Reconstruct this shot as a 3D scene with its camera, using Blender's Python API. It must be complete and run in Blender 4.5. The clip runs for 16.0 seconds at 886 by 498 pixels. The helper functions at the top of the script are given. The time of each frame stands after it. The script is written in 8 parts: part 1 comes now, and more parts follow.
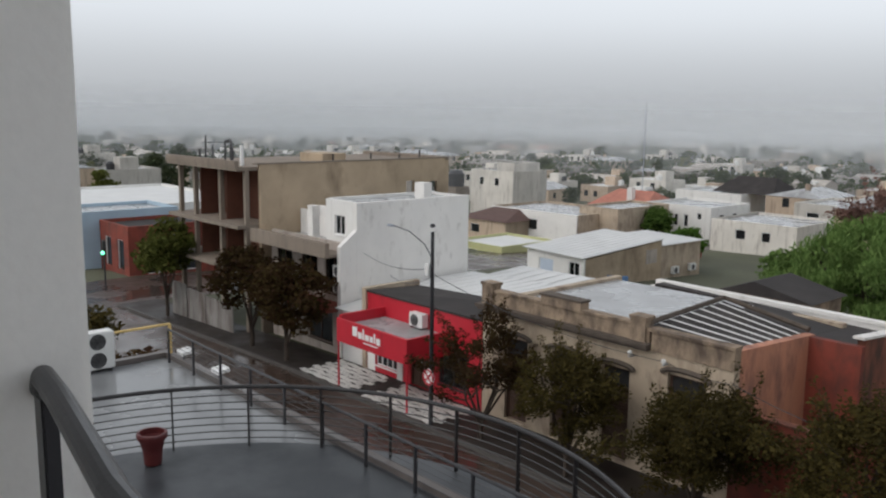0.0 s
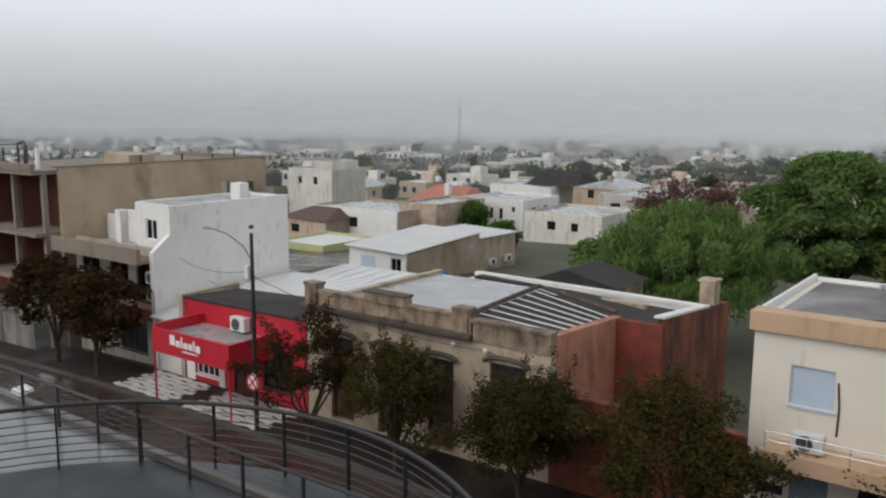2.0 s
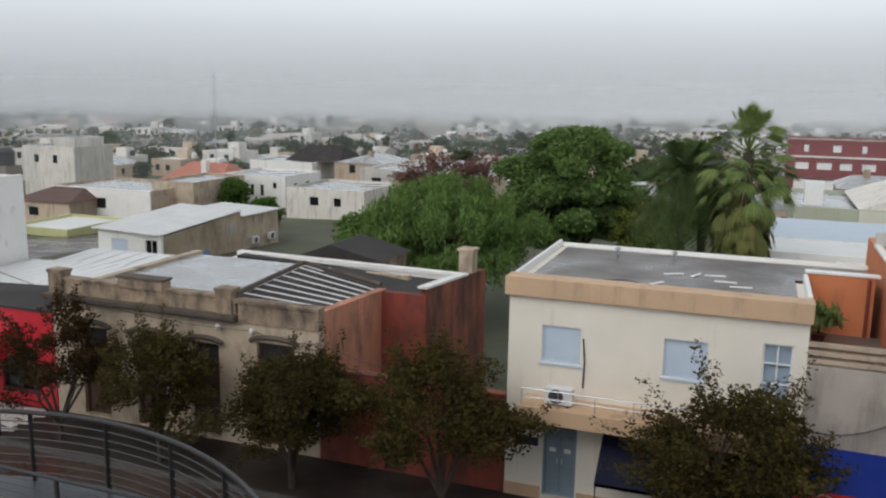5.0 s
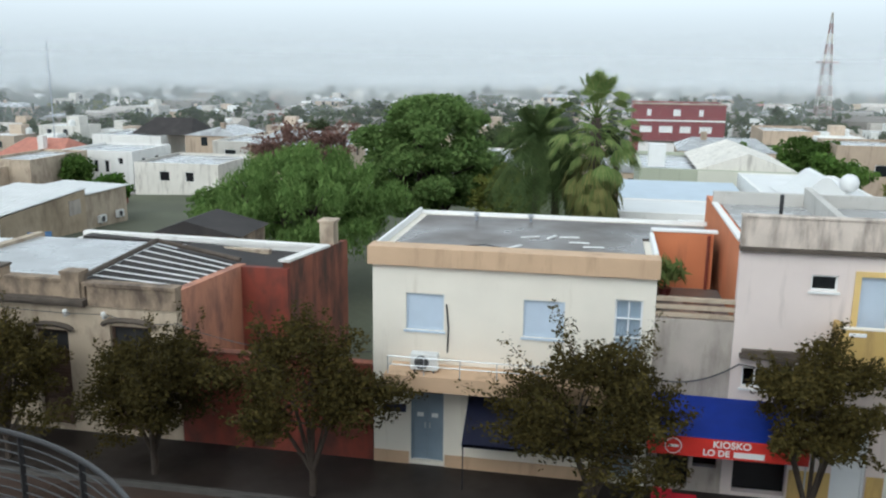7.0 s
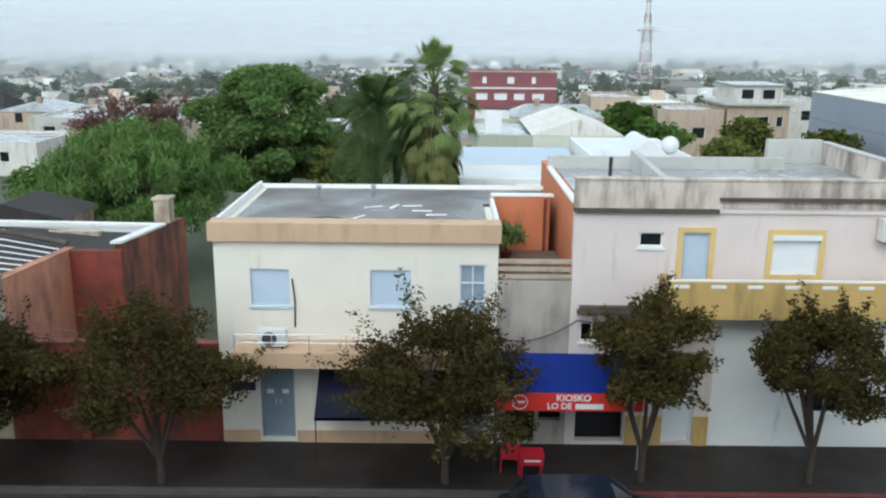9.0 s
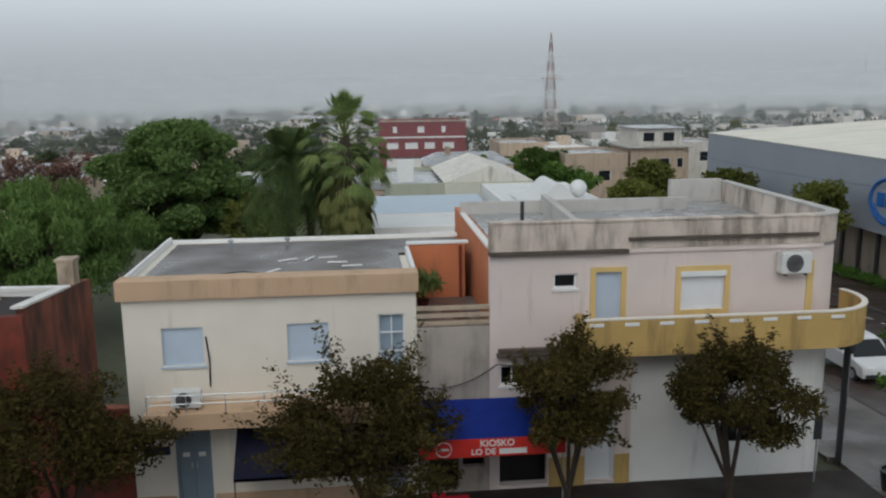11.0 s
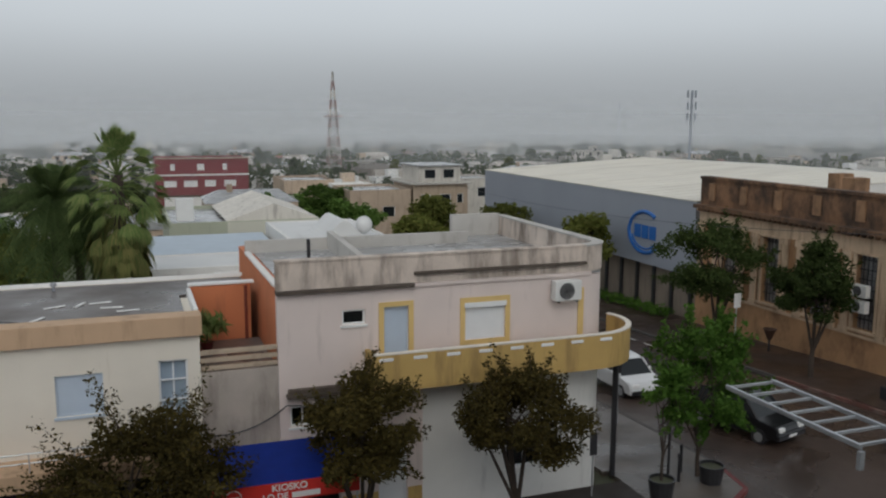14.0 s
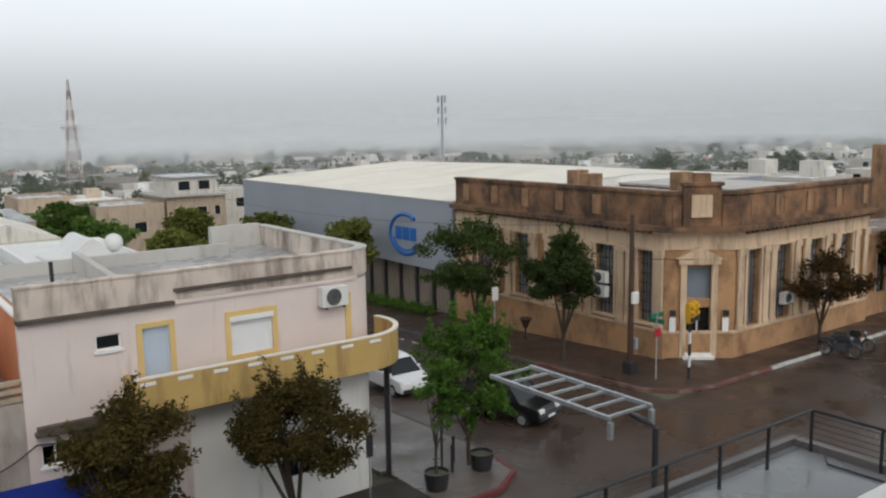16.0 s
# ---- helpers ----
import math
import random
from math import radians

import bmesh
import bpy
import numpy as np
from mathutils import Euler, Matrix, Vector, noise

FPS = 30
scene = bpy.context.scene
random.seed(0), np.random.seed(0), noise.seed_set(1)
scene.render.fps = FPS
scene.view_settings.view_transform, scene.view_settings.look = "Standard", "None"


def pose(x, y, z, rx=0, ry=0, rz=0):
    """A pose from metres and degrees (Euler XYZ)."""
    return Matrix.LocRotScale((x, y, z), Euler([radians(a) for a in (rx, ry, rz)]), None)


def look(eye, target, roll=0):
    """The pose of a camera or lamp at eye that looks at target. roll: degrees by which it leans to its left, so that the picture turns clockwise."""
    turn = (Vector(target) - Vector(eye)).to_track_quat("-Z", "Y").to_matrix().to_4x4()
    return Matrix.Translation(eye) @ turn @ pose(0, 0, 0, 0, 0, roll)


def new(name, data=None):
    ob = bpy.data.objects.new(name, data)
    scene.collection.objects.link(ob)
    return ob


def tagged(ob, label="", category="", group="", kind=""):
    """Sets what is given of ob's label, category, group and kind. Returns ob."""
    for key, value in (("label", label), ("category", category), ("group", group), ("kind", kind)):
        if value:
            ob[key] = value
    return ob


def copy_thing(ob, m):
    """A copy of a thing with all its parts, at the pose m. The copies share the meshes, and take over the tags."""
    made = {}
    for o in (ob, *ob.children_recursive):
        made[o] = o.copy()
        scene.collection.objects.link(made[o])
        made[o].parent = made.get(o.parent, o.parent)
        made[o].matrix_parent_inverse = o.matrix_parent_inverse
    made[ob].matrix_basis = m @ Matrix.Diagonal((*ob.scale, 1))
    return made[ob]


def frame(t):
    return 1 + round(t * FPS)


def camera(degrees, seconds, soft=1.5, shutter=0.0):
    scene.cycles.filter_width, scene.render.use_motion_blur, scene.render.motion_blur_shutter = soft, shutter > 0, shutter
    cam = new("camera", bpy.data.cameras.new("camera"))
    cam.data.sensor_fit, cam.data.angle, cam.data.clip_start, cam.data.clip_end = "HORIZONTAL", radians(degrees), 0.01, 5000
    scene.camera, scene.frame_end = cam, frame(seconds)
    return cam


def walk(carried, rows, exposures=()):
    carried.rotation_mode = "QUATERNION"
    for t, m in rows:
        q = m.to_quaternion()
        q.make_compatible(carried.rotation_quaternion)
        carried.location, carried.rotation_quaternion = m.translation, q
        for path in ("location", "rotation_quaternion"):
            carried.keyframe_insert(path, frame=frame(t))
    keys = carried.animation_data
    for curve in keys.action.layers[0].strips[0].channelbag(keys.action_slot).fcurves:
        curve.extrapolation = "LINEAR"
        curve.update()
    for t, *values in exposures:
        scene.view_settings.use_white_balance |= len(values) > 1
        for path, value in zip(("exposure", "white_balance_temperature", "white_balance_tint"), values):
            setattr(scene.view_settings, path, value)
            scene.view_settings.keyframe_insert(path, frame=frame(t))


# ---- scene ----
# ---------------------------------------------------------------- camera
cam = camera(54.8, 16.0, soft=2.2)
EYE = (0.0, 0.0, 10.9)
ROWS = [
    (0.0, 48.35, -9.15, -0.71), (0.5, 45.48, -9.19, -0.71), (1.0, 42.23, -9.23, -1.18), (1.5, 39.24, -9.14, -1.05),
    (2.0, 36.23, -9.18, -0.38), (2.5, 32.75, -9.15, -0.81), (3.0, 29.76, -9.06, -1.29), (3.5, 26.93, -9.13, -1.09),
    (4.0, 24.70, -9.26, -1.11), (6.5, 13.46, -12.57, -0.56), (7.0, 10.85, -12.55, -0.61), (7.5, 7.78, -14.01, -0.80),
    (8.0, 5.41, -14.15, -0.60), (8.5, 2.61, -14.50, -0.64), (9.0, 0.15, -14.43, -0.52), (11.5, -6.38, -10.83, 0.36),
    (12.0, -6.60, -10.99, -1.21), (12.5, -11.66, -10.90, -0.59), (13.0, -12.12, -9.08, 0.38), (13.5, -15.40, -8.48, -0.25),
    (14.0, -20.12, -8.77, -0.20), (14.5, -23.70, -8.83, -0.25), (15.0, -27.82, -8.81, -0.20), (15.5, -31.84, -8.71, -0.37),
    (16.0, -36.19, -8.45, 0.98),
]
EXPOSURES = [(0.0, -0.10, 6550, 11), (4.2, -0.12, 6550, 11), (6.3, 0.32, 6180, 5), (9.2, 0.54, 5820, 1), (11.3, -0.38, 6350, 8), (12.5, -0.30, 6400, 9), (13.2, -0.50, 6450, 9), (14.5, -0.56, 6500, 9), (15.2, -0.28, 6550, 9), (16.0, -0.02, 6600, 9)]
walk(cam, [(t, pose(*EYE, 90 + p, r, y)) for t, y, p, r in ROWS], EXPOSURES)

# ---------------------------------------------------------------- light: a wet overcast morning
world = bpy.data.worlds.new("overcast_sky")
scene.world = world
world.use_nodes = True
wn, wl = world.node_tree.nodes, world.node_tree.links
wn.clear()
w_out = wn.new("ShaderNodeOutputWorld")
w_sky = wn.new("ShaderNodeTexSky")
w_sky.sky_type, w_sky.sun_disc = "NISHITA", False
w_sky.sun_elevation, w_sky.sun_rotation = radians(42), radians(200)
w_sky.dust_density, w_sky.air_density = 6.0, 1.0
w_hs = wn.new("ShaderNodeHueSaturation")
w_hs.inputs["Saturation"].default_value = 0.25
w_bg1 = wn.new("ShaderNodeBackground")
w_bg1.inputs["Strength"].default_value = 0.05
# cloud deck: brighter overhead than at the horizon
w_tc = wn.new("ShaderNodeTexCoord")
w_sep = wn.new("ShaderNodeSeparateXYZ")
w_ramp = wn.new("ShaderNodeValToRGB")
w_ramp.color_ramp.interpolation = "EASE"
w_ramp.color_ramp.elements[0].position, w_ramp.color_ramp.elements[0].color = 0.0, (0.70, 0.75, 0.80, 1)
w_ramp.color_ramp.elements[1].position, w_ramp.color_ramp.elements[1].color = 0.19, (0.91, 0.98, 1.05, 1)
e = w_ramp.color_ramp.elements.new(1.0)
e.color = (0.34, 0.37, 0.40, 1)
e2 = w_ramp.color_ramp.elements.new(0.45)
e2.color = (0.66, 0.71, 0.76, 1)
w_no = wn.new("ShaderNodeTexNoise")
w_no.inputs["Scale"].default_value, w_no.inputs["Detail"].default_value = 2.5, 5
w_mr = wn.new("ShaderNodeMapRange")
w_mr.inputs["To Min"].default_value, w_mr.inputs["To Max"].default_value = 0.95, 1.05
w_mul = wn.new("ShaderNodeMix")
w_mul.data_type, w_mul.blend_type = "RGBA", "MULTIPLY"
w_mul.inputs["Factor"].default_value = 1.0
w_bg2 = wn.new("ShaderNodeBackground")
w_bg2.inputs["Strength"].default_value = 0.85
w_add = wn.new("ShaderNodeAddShader")
wl.new(w_sky.outputs[0], w_hs.inputs["Color"])
wl.new(w_hs.outputs[0], w_bg1.inputs["Color"])
wl.new(w_tc.outputs["Generated"], w_sep.inputs[0])
wl.new(w_sep.outputs["Z"], w_ramp.inputs[0])
wl.new(w_tc.outputs["Generated"], w_no.inputs["Vector"])
wl.new(w_no.outputs[0], w_mr.inputs["Value"])
wl.new(w_ramp.outputs[0], w_mul.inputs["A"])
wl.new(w_mr.outputs[0], w_mul.inputs["B"])
wl.new(w_mul.outputs["Result"], w_bg2.inputs["Color"])
wl.new(w_bg1.outputs[0], w_add.inputs[0])
wl.new(w_bg2.outputs[0], w_add.inputs[1])
wl.new(w_add.outputs[0], w_out.inputs[0])

sun = new("sun", bpy.data.lights.new("sun", "SUN"))
sun.data.energy, sun.data.angle, sun.data.color = 0.4, radians(40), (1.0, 0.97, 0.92)
sun.matrix_world = look((0, -20, 40), (6, 10, 0))


# ---------------------------------------------------------------- materials
def mat(name, col, rough=0.8, var=0.18, scale=1.3, fine=45.0, bump=0.15, stain=None, amount=0.0, streak=(2.2, 2.2, 0.35),
        metal=0.0, wet=0.0, rand=0.0, island=False):
    """Noise at two scales, optional stains (vertical runs by default), optional wet gloss and variation per object."""
    m = bpy.data.materials.new(name)
    m.use_nodes = True
    n, l = m.node_tree.nodes, m.node_tree.links
    b = n["Principled BSDF"]
    b.inputs["Metallic"].default_value = metal
    tc = n.new("ShaderNodeTexCoord")
    big, small = n.new("ShaderNodeTexNoise"), n.new("ShaderNodeTexNoise")
    big.inputs["Scale"].default_value, big.inputs["Detail"].default_value = scale, 6
    small.inputs["Scale"].default_value, small.inputs["Detail"].default_value = fine, 4
    for t in (big, small):
        l.new(tc.outputs["Object"], t.inputs["Vector"])
    add = n.new("ShaderNodeMath")
    add.operation = "MULTIPLY_ADD"
    add.inputs[1].default_value = 0.35
    l.new(small.outputs[0], add.inputs[0])
    l.new(big.outputs[0], add.inputs[2])
    mr = n.new("ShaderNodeMapRange")
    mr.inputs["From Min"].default_value, mr.inputs["From Max"].default_value = 0.35, 1.0
    mr.inputs["To Min"].default_value, mr.inputs["To Max"].default_value = 1 - var, 1 + var
    l.new(add.outputs[0], mr.inputs["Value"])
    val = mr.outputs[0]
    if rand or island:
        src = n.new("ShaderNodeNewGeometry").outputs["Random Per Island"] if island else n.new("ShaderNodeObjectInfo").outputs["Random"]
        r2 = n.new("ShaderNodeMapRange")
        r2.inputs["To Min"].default_value, r2.inputs["To Max"].default_value = 1 - rand, 1 + rand
        l.new(src, r2.inputs["Value"])
        mm = n.new("ShaderNodeMath")
        mm.operation = "MULTIPLY"
        l.new(val, mm.inputs[0])
        l.new(r2.outputs[0], mm.inputs[1])
        val = mm.outputs[0]
    mx = n.new("ShaderNodeMix")
    mx.data_type, mx.blend_type = "RGBA", "MULTIPLY"
    mx.inputs["Factor"].default_value = 1.0
    mx.inputs["A"].default_value = (*col, 1)
    l.new(val, mx.inputs["B"])
    out = mx.outputs["Result"]
    if stain:
        mp = n.new("ShaderNodeMapping")
        mp.inputs["Scale"].default_value = streak
        l.new(tc.outputs["Object"], mp.inputs["Vector"])
        st = n.new("ShaderNodeTexNoise")
        st.inputs["Scale"].default_value, st.inputs["Detail"].default_value, st.inputs["Roughness"].default_value = 1.0, 8, 0.65
        l.new(mp.outputs[0], st.inputs["Vector"])
        sr = n.new("ShaderNodeMapRange")
        sr.inputs["From Min"].default_value, sr.inputs["From Max"].default_value = 0.62 - 0.25 * amount, 0.80 - 0.2 * amount
        sr.inputs["To Max"].default_value = min(0.92, 0.45 + amount * 0.5)
        l.new(st.outputs[0], sr.inputs["Value"])
        m2 = n.new("ShaderNodeMix")
        m2.data_type = "RGBA"
        l.new(sr.outputs[0], m2.inputs["Factor"])
        l.new(out, m2.inputs["A"])
        m2.inputs["B"].default_value = (*stain, 1)
        out = m2.outputs["Result"]
    l.new(out, b.inputs["Base Color"])
    if wet:
        wr = n.new("ShaderNodeMapRange")
        wr.inputs["From Min"].default_value, wr.inputs["From Max"].default_value = 0.40, 0.62
        wr.inputs["To Min"].default_value, wr.inputs["To Max"].default_value = rough * (1 - wet), rough
        l.new(big.outputs[0], wr.inputs["Value"])
        l.new(wr.outputs[0], b.inputs["Roughness"])
    else:
        b.inputs["Roughness"].default_value = rough
    if bump:
        bp = n.new("ShaderNodeBump")
        bp.inputs["Strength"].default_value, bp.inputs["Distance"].default_value = bump, 0.02
        l.new(add.outputs[0], bp.inputs["Height"])
        l.new(bp.outputs[0], b.inputs["Normal"])
    return m


def leaf_mat(name, col, col2, translucent=0.25):
    m = bpy.data.materials.new(name)
    m.use_nodes = True
    n, l = m.node_tree.nodes, m.node_tree.links
    b = n["Principled BSDF"]
    b.inputs["Roughness"].default_value = 0.8
    b.inputs["Specular IOR Level"].default_value = 0.1
    g = n.new("ShaderNodeNewGeometry")
    r = n.new("ShaderNodeMix")
    r.data_type = "RGBA"
    r.inputs["A"].default_value, r.inputs["B"].default_value = (*col, 1), (*col2, 1)
    l.new(g.outputs["Random Per Island"], r.inputs["Factor"])
    o = n.new("ShaderNodeObjectInfo")
    mr = n.new("ShaderNodeMapRange")
    mr.inputs["To Min"].default_value, mr.inputs["To Max"].default_value = 0.75, 1.25
    l.new(o.outputs["Random"], mr.inputs["Value"])
    mu = n.new("ShaderNodeMix")
    mu.data_type, mu.blend_type = "RGBA", "MULTIPLY"
    mu.inputs["Factor"].default_value = 1.0
    l.new(r.outputs["Result"], mu.inputs["A"])
    l.new(mr.outputs[0], mu.inputs["B"])
    l.new(mu.outputs["Result"], b.inputs["Base Color"])
    t = n.new("ShaderNodeBsdfTranslucent")
    l.new(mu.outputs["Result"], t.inputs["Color"])
    ms = n.new("ShaderNodeMixShader")
    ms.inputs[0].default_value = translucent
    l.new(b.outputs[0], ms.inputs[1])
    l.new(t.outputs[0], ms.inputs[2])
    l.new(ms.outputs[0], n["Material Output"].inputs[0])
    return m


def glass_mat(name, tint=(0.5, 0.55, 0.58)):
    m = bpy.data.materials.new(name)
    m.use_nodes = True
    n, l = m.node_tree.nodes, m.node_tree.links
    n.remove(n["Principled BSDF"])
    tr, gl, mx, fr, pw, ma = (n.new("ShaderNode" + k) for k in ("BsdfTransparent", "BsdfGlossy", "MixShader", "LayerWeight", "Math", "Math"))
    pw.operation, ma.operation = "POWER", "MULTIPLY_ADD"
    pw.inputs[1].default_value, ma.inputs[1].default_value, ma.inputs[2].default_value = 4.0, 0.9, 0.04
    l.new(fr.outputs["Facing"], pw.inputs[0])
    l.new(pw.outputs[0], ma.inputs[0])
    tr.inputs[0].default_value = (*tint, 1)
    gl.inputs["Roughness"].default_value = 0.03
    l.new(ma.outputs[0], mx.inputs[0])
    l.new(tr.outputs[0], mx.inputs[1])
    l.new(gl.outputs[0], mx.inputs[2])
    l.new(mx.outputs[0], n["Material Output"].inputs[0])
    return m


GRIME = (0.10, 0.085, 0.07)
MOSS = (0.06, 0.055, 0.045)
roof_cream = mat("cream_sheet_roof", (0.74, 0.70, 0.61), 0.5, 0.1, 0.25, 12, 0.05, (0.52, 0.47, 0.39), 0.5, (0.12, 0.5, 0.3))
beige_dark = mat("blackened_beige_render", (0.34, 0.255, 0.18), 0.9, 0.3, 1.0, 40, 0.25, (0.07, 0.05, 0.04), 0.8, (1.5, 1.5, 0.8))
hoard_m = mat("rusty_sheet_hoarding", (0.22, 0.205, 0.19), 0.7, 0.35, 0.8, 30, 0.1, (0.06, 0.035, 0.025), 0.7)
asphalt = mat("wet_asphalt", (0.062, 0.042, 0.033), 0.5, 0.35, 0.35, 60, 0.25, (0.03, 0.022, 0.018), 0.5, (0.5, 0.5, 0.5), wet=0.7)
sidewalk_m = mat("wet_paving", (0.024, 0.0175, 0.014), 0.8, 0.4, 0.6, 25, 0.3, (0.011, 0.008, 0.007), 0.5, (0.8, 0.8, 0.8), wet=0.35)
earth = mat("earth_and_grass", (0.09, 0.095, 0.06), 0.95, 0.45, 0.08, 4, 0.3)
cream = mat("cream_render", (0.78, 0.725, 0.635), 0.8, 0.07, 0.8, 50, 0.08, (0.5, 0.43, 0.33), 0.12)
tan_m = mat("tan_render", (0.56, 0.385, 0.25), 0.75, 0.12, 1.0, 50, 0.08, (0.28, 0.19, 0.12), 0.35)
pink = mat("pale_pink_render", (0.72, 0.62, 0.58), 0.8, 0.08, 0.7, 50, 0.1, (0.42, 0.36, 0.33), 0.2)
pink_worn = mat("streaked_parapet", (0.63, 0.54, 0.47), 0.85, 0.25, 1.0, 40, 0.2, (0.10, 0.07, 0.05), 0.62, (1.7, 1.7, 0.4))
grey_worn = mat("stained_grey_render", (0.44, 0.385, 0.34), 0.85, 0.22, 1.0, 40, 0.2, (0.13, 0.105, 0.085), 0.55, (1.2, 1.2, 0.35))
ledge_dark = mat("dark_brown_ledge", (0.095, 0.075, 0.060), 0.9, 0.35, 2.5, 30, 0.3)
ochre_y = mat("yellow_ochre_render", (0.55, 0.37, 0.13), 0.75, 0.15, 1.0, 45, 0.1, (0.22, 0.14, 0.06), 0.45)
yellow_trim = mat("yellow_trim", (0.70, 0.50, 0.20), 0.7, 0.1, 1.5, 45, 0.05)
white = mat("white_render", (0.78, 0.77, 0.74), 0.8, 0.08, 0.8, 45, 0.1, (0.42, 0.41, 0.39), 0.2)
white_worn = mat("weathered_white_render", (0.80, 0.78, 0.75), 0.85, 0.08, 0.7, 40, 0.15, (0.36, 0.33, 0.30), 0.24, (2.2, 2.2, 1.0))
white_trim = mat("white_trim", (0.80, 0.80, 0.79), 0.6, 0.05, 2, 50, 0.03)
salmon = mat("salmon_render", (0.50, 0.225, 0.14), 0.85, 0.2, 0.8, 40, 0.2, (0.16, 0.08, 0.07), 0.6, (1.4, 1.4, 0.5))
terracotta = mat("faded_red_render", (0.235, 0.050, 0.032), 0.85, 0.3, 0.8, 40, 0.2, (0.07, 0.035, 0.028), 0.7, (1.0, 1.0, 0.6))
orange = mat("orange_render", (0.58, 0.20, 0.09), 0.8, 0.12, 1.0, 45, 0.1, (0.25, 0.10, 0.06), 0.3)
red_paint = mat("red_paint", (0.52, 0.018, 0.035), 0.5, 0.1, 1.5, 45, 0.04, (0.22, 0.01, 0.02), 0.2)
red_fabric = mat("red_awning_canvas", (0.62, 0.03, 0.02), 0.65, 0.12, 3, 200, 0.05)
blue_fabric = mat("blue_awning_canvas", (0.015, 0.055, 0.42), 0.6, 0.15, 3, 200, 0.05)
navy_fabric = mat("navy_awning_canvas", (0.012, 0.016, 0.055), 0.7, 0.15, 3, 200, 0.05)
beige_worn = mat("old_beige_render", (0.47, 0.38, 0.285), 0.85, 0.22, 0.8, 40, 0.2, (0.17, 0.12, 0.09), 0.55, (1.3, 1.3, 0.6))
brown_wood = mat("dark_brown_wood", (0.07, 0.035, 0.022), 0.6, 0.3, 2, 60, 0.1)
concrete = mat("raw_concrete", (0.245, 0.20, 0.16), 0.9, 0.22, 0.6, 35, 0.2, (0.13, 0.11, 0.09), 0.45)
concrete_tan = mat("tan_cement_render", (0.45, 0.35, 0.245), 0.9, 0.25, 0.5, 35, 0.15, (0.15, 0.11, 0.075), 0.55, (0.5, 0.5, 0.25))
burnt_red = mat("burnt_red_render", (0.24, 0.080, 0.048), 0.9, 0.35, 0.9, 40, 0.25, (0.045, 0.028, 0.022), 0.85, (1.1, 1.1, 0.45))
brick_m = mat("hollow_brick", (0.14, 0.055, 0.034), 0.9, 0.3, 1.2, 25, 0.3)
roof_wet = mat("wet_roof_membrane", (0.14, 0.12, 0.11), 0.6, 0.3, 0.4, 30, 0.08, (0.05, 0.038, 0.034), 0.7, (0.28, 0.28, 0.28), wet=0.55)
roof_grey = mat("pale_roof_coating", (0.36, 0.365, 0.37), 0.4, 0.15, 0.6, 30, 0.08, (0.20, 0.195, 0.19), 0.5, (0.5, 0.5, 0.5), wet=0.6)
roof_white = mat("white_sheet_roof", (0.68, 0.68, 0.67), 0.45, 0.08, 0.5, 20, 0.05, (0.55, 0.55, 0.53), 0.3, (0.3, 0.3, 0.3))
roof_dark = mat("dark_sheet_roof", (0.032, 0.027, 0.026), 0.85, 0.35, 0.8, 30, 0.1, (0.065, 0.055, 0.05), 0.4, (0.6, 0.6, 0.6))
tile_red = mat("red_roof_tile", (0.40, 0.16, 0.115), 0.75, 0.25, 1.5, 12, 0.4, rand=0.15)
grey_paint = mat("grey_cladding", (0.30, 0.325, 0.37), 0.6, 0.06, 0.3, 30, 0.03)
shutter_blue = mat("pale_blue_shutter", (0.52, 0.60, 0.70), 0.55, 0.06, 2, 50, 0.03)
shutter_white = mat("white_roller_shutter", (0.78, 0.79, 0.80), 0.5, 0.05, 2, 50, 0.03)
door_grey = mat("blue_grey_door_paint", (0.22, 0.28, 0.34), 0.5, 0.12, 2, 50, 0.05)
steel_dark = mat("dark_painted_steel", (0.028, 0.028, 0.032), 0.35, 0.25, 4, 80, 0.05)
steel_black = mat("black_enamelled_rail", (0.022, 0.020, 0.021), 0.4, 0.2, 6, 90, 0.04)
galv = mat("galvanised_steel", (0.50, 0.52, 0.54), 0.4, 0.12, 4, 60, 0.03, metal=0.7)
plastic_w = mat("off_white_metal_casing", (0.72, 0.72, 0.70), 0.5, 0.06, 4, 80, 0.02)
fan_grey = mat("fan_recess_shade", (0.16, 0.16, 0.16), 0.7, 0.1, 4, 50, 0.0)
# near-black that paints the darkness of unlit rooms and gaps
dark_m = mat("painted_dark_interior", (0.02, 0.019, 0.02), 0.8, 0.2, 2, 30, 0.0)
stone = mat("ochre_stone", (0.43, 0.245, 0.125), 0.85, 0.25, 0.8, 35, 0.25, (0.13, 0.065, 0.035), 0.6, (0.9, 0.9, 0.6))
stone_mid = mat("weathered_ochre_stone", (0.33, 0.19, 0.105), 0.9, 0.3, 0.9, 30, 0.3, (0.08, 0.05, 0.03), 0.7, (1.6, 1.6, 0.7))
grey_pale = mat("weathered_pale_grey_render", (0.50, 0.48, 0.45), 0.85, 0.15, 0.8, 40, 0.15, (0.24, 0.215, 0.19), 0.4, (1.6, 1.6, 0.6))
stone_pale = mat("pale_stone_trim", (0.62, 0.46, 0.315), 0.85, 0.2, 1.2, 40, 0.2, (0.20, 0.125, 0.075), 0.5)
stone_dark = mat("blackened_stone_parapet", (0.24, 0.13, 0.07), 0.9, 0.35, 0.9, 30, 0.3, (0.045, 0.03, 0.022), 0.9, (0.8, 0.8, 0.6))
terrace_m = mat("wet_terrace_coating", (0.22, 0.227, 0.232), 0.4, 0.15, 0.5, 30, 0.06, (0.16, 0.165, 0.17), 0.5, (0.45, 0.45, 0.45), wet=0.7)
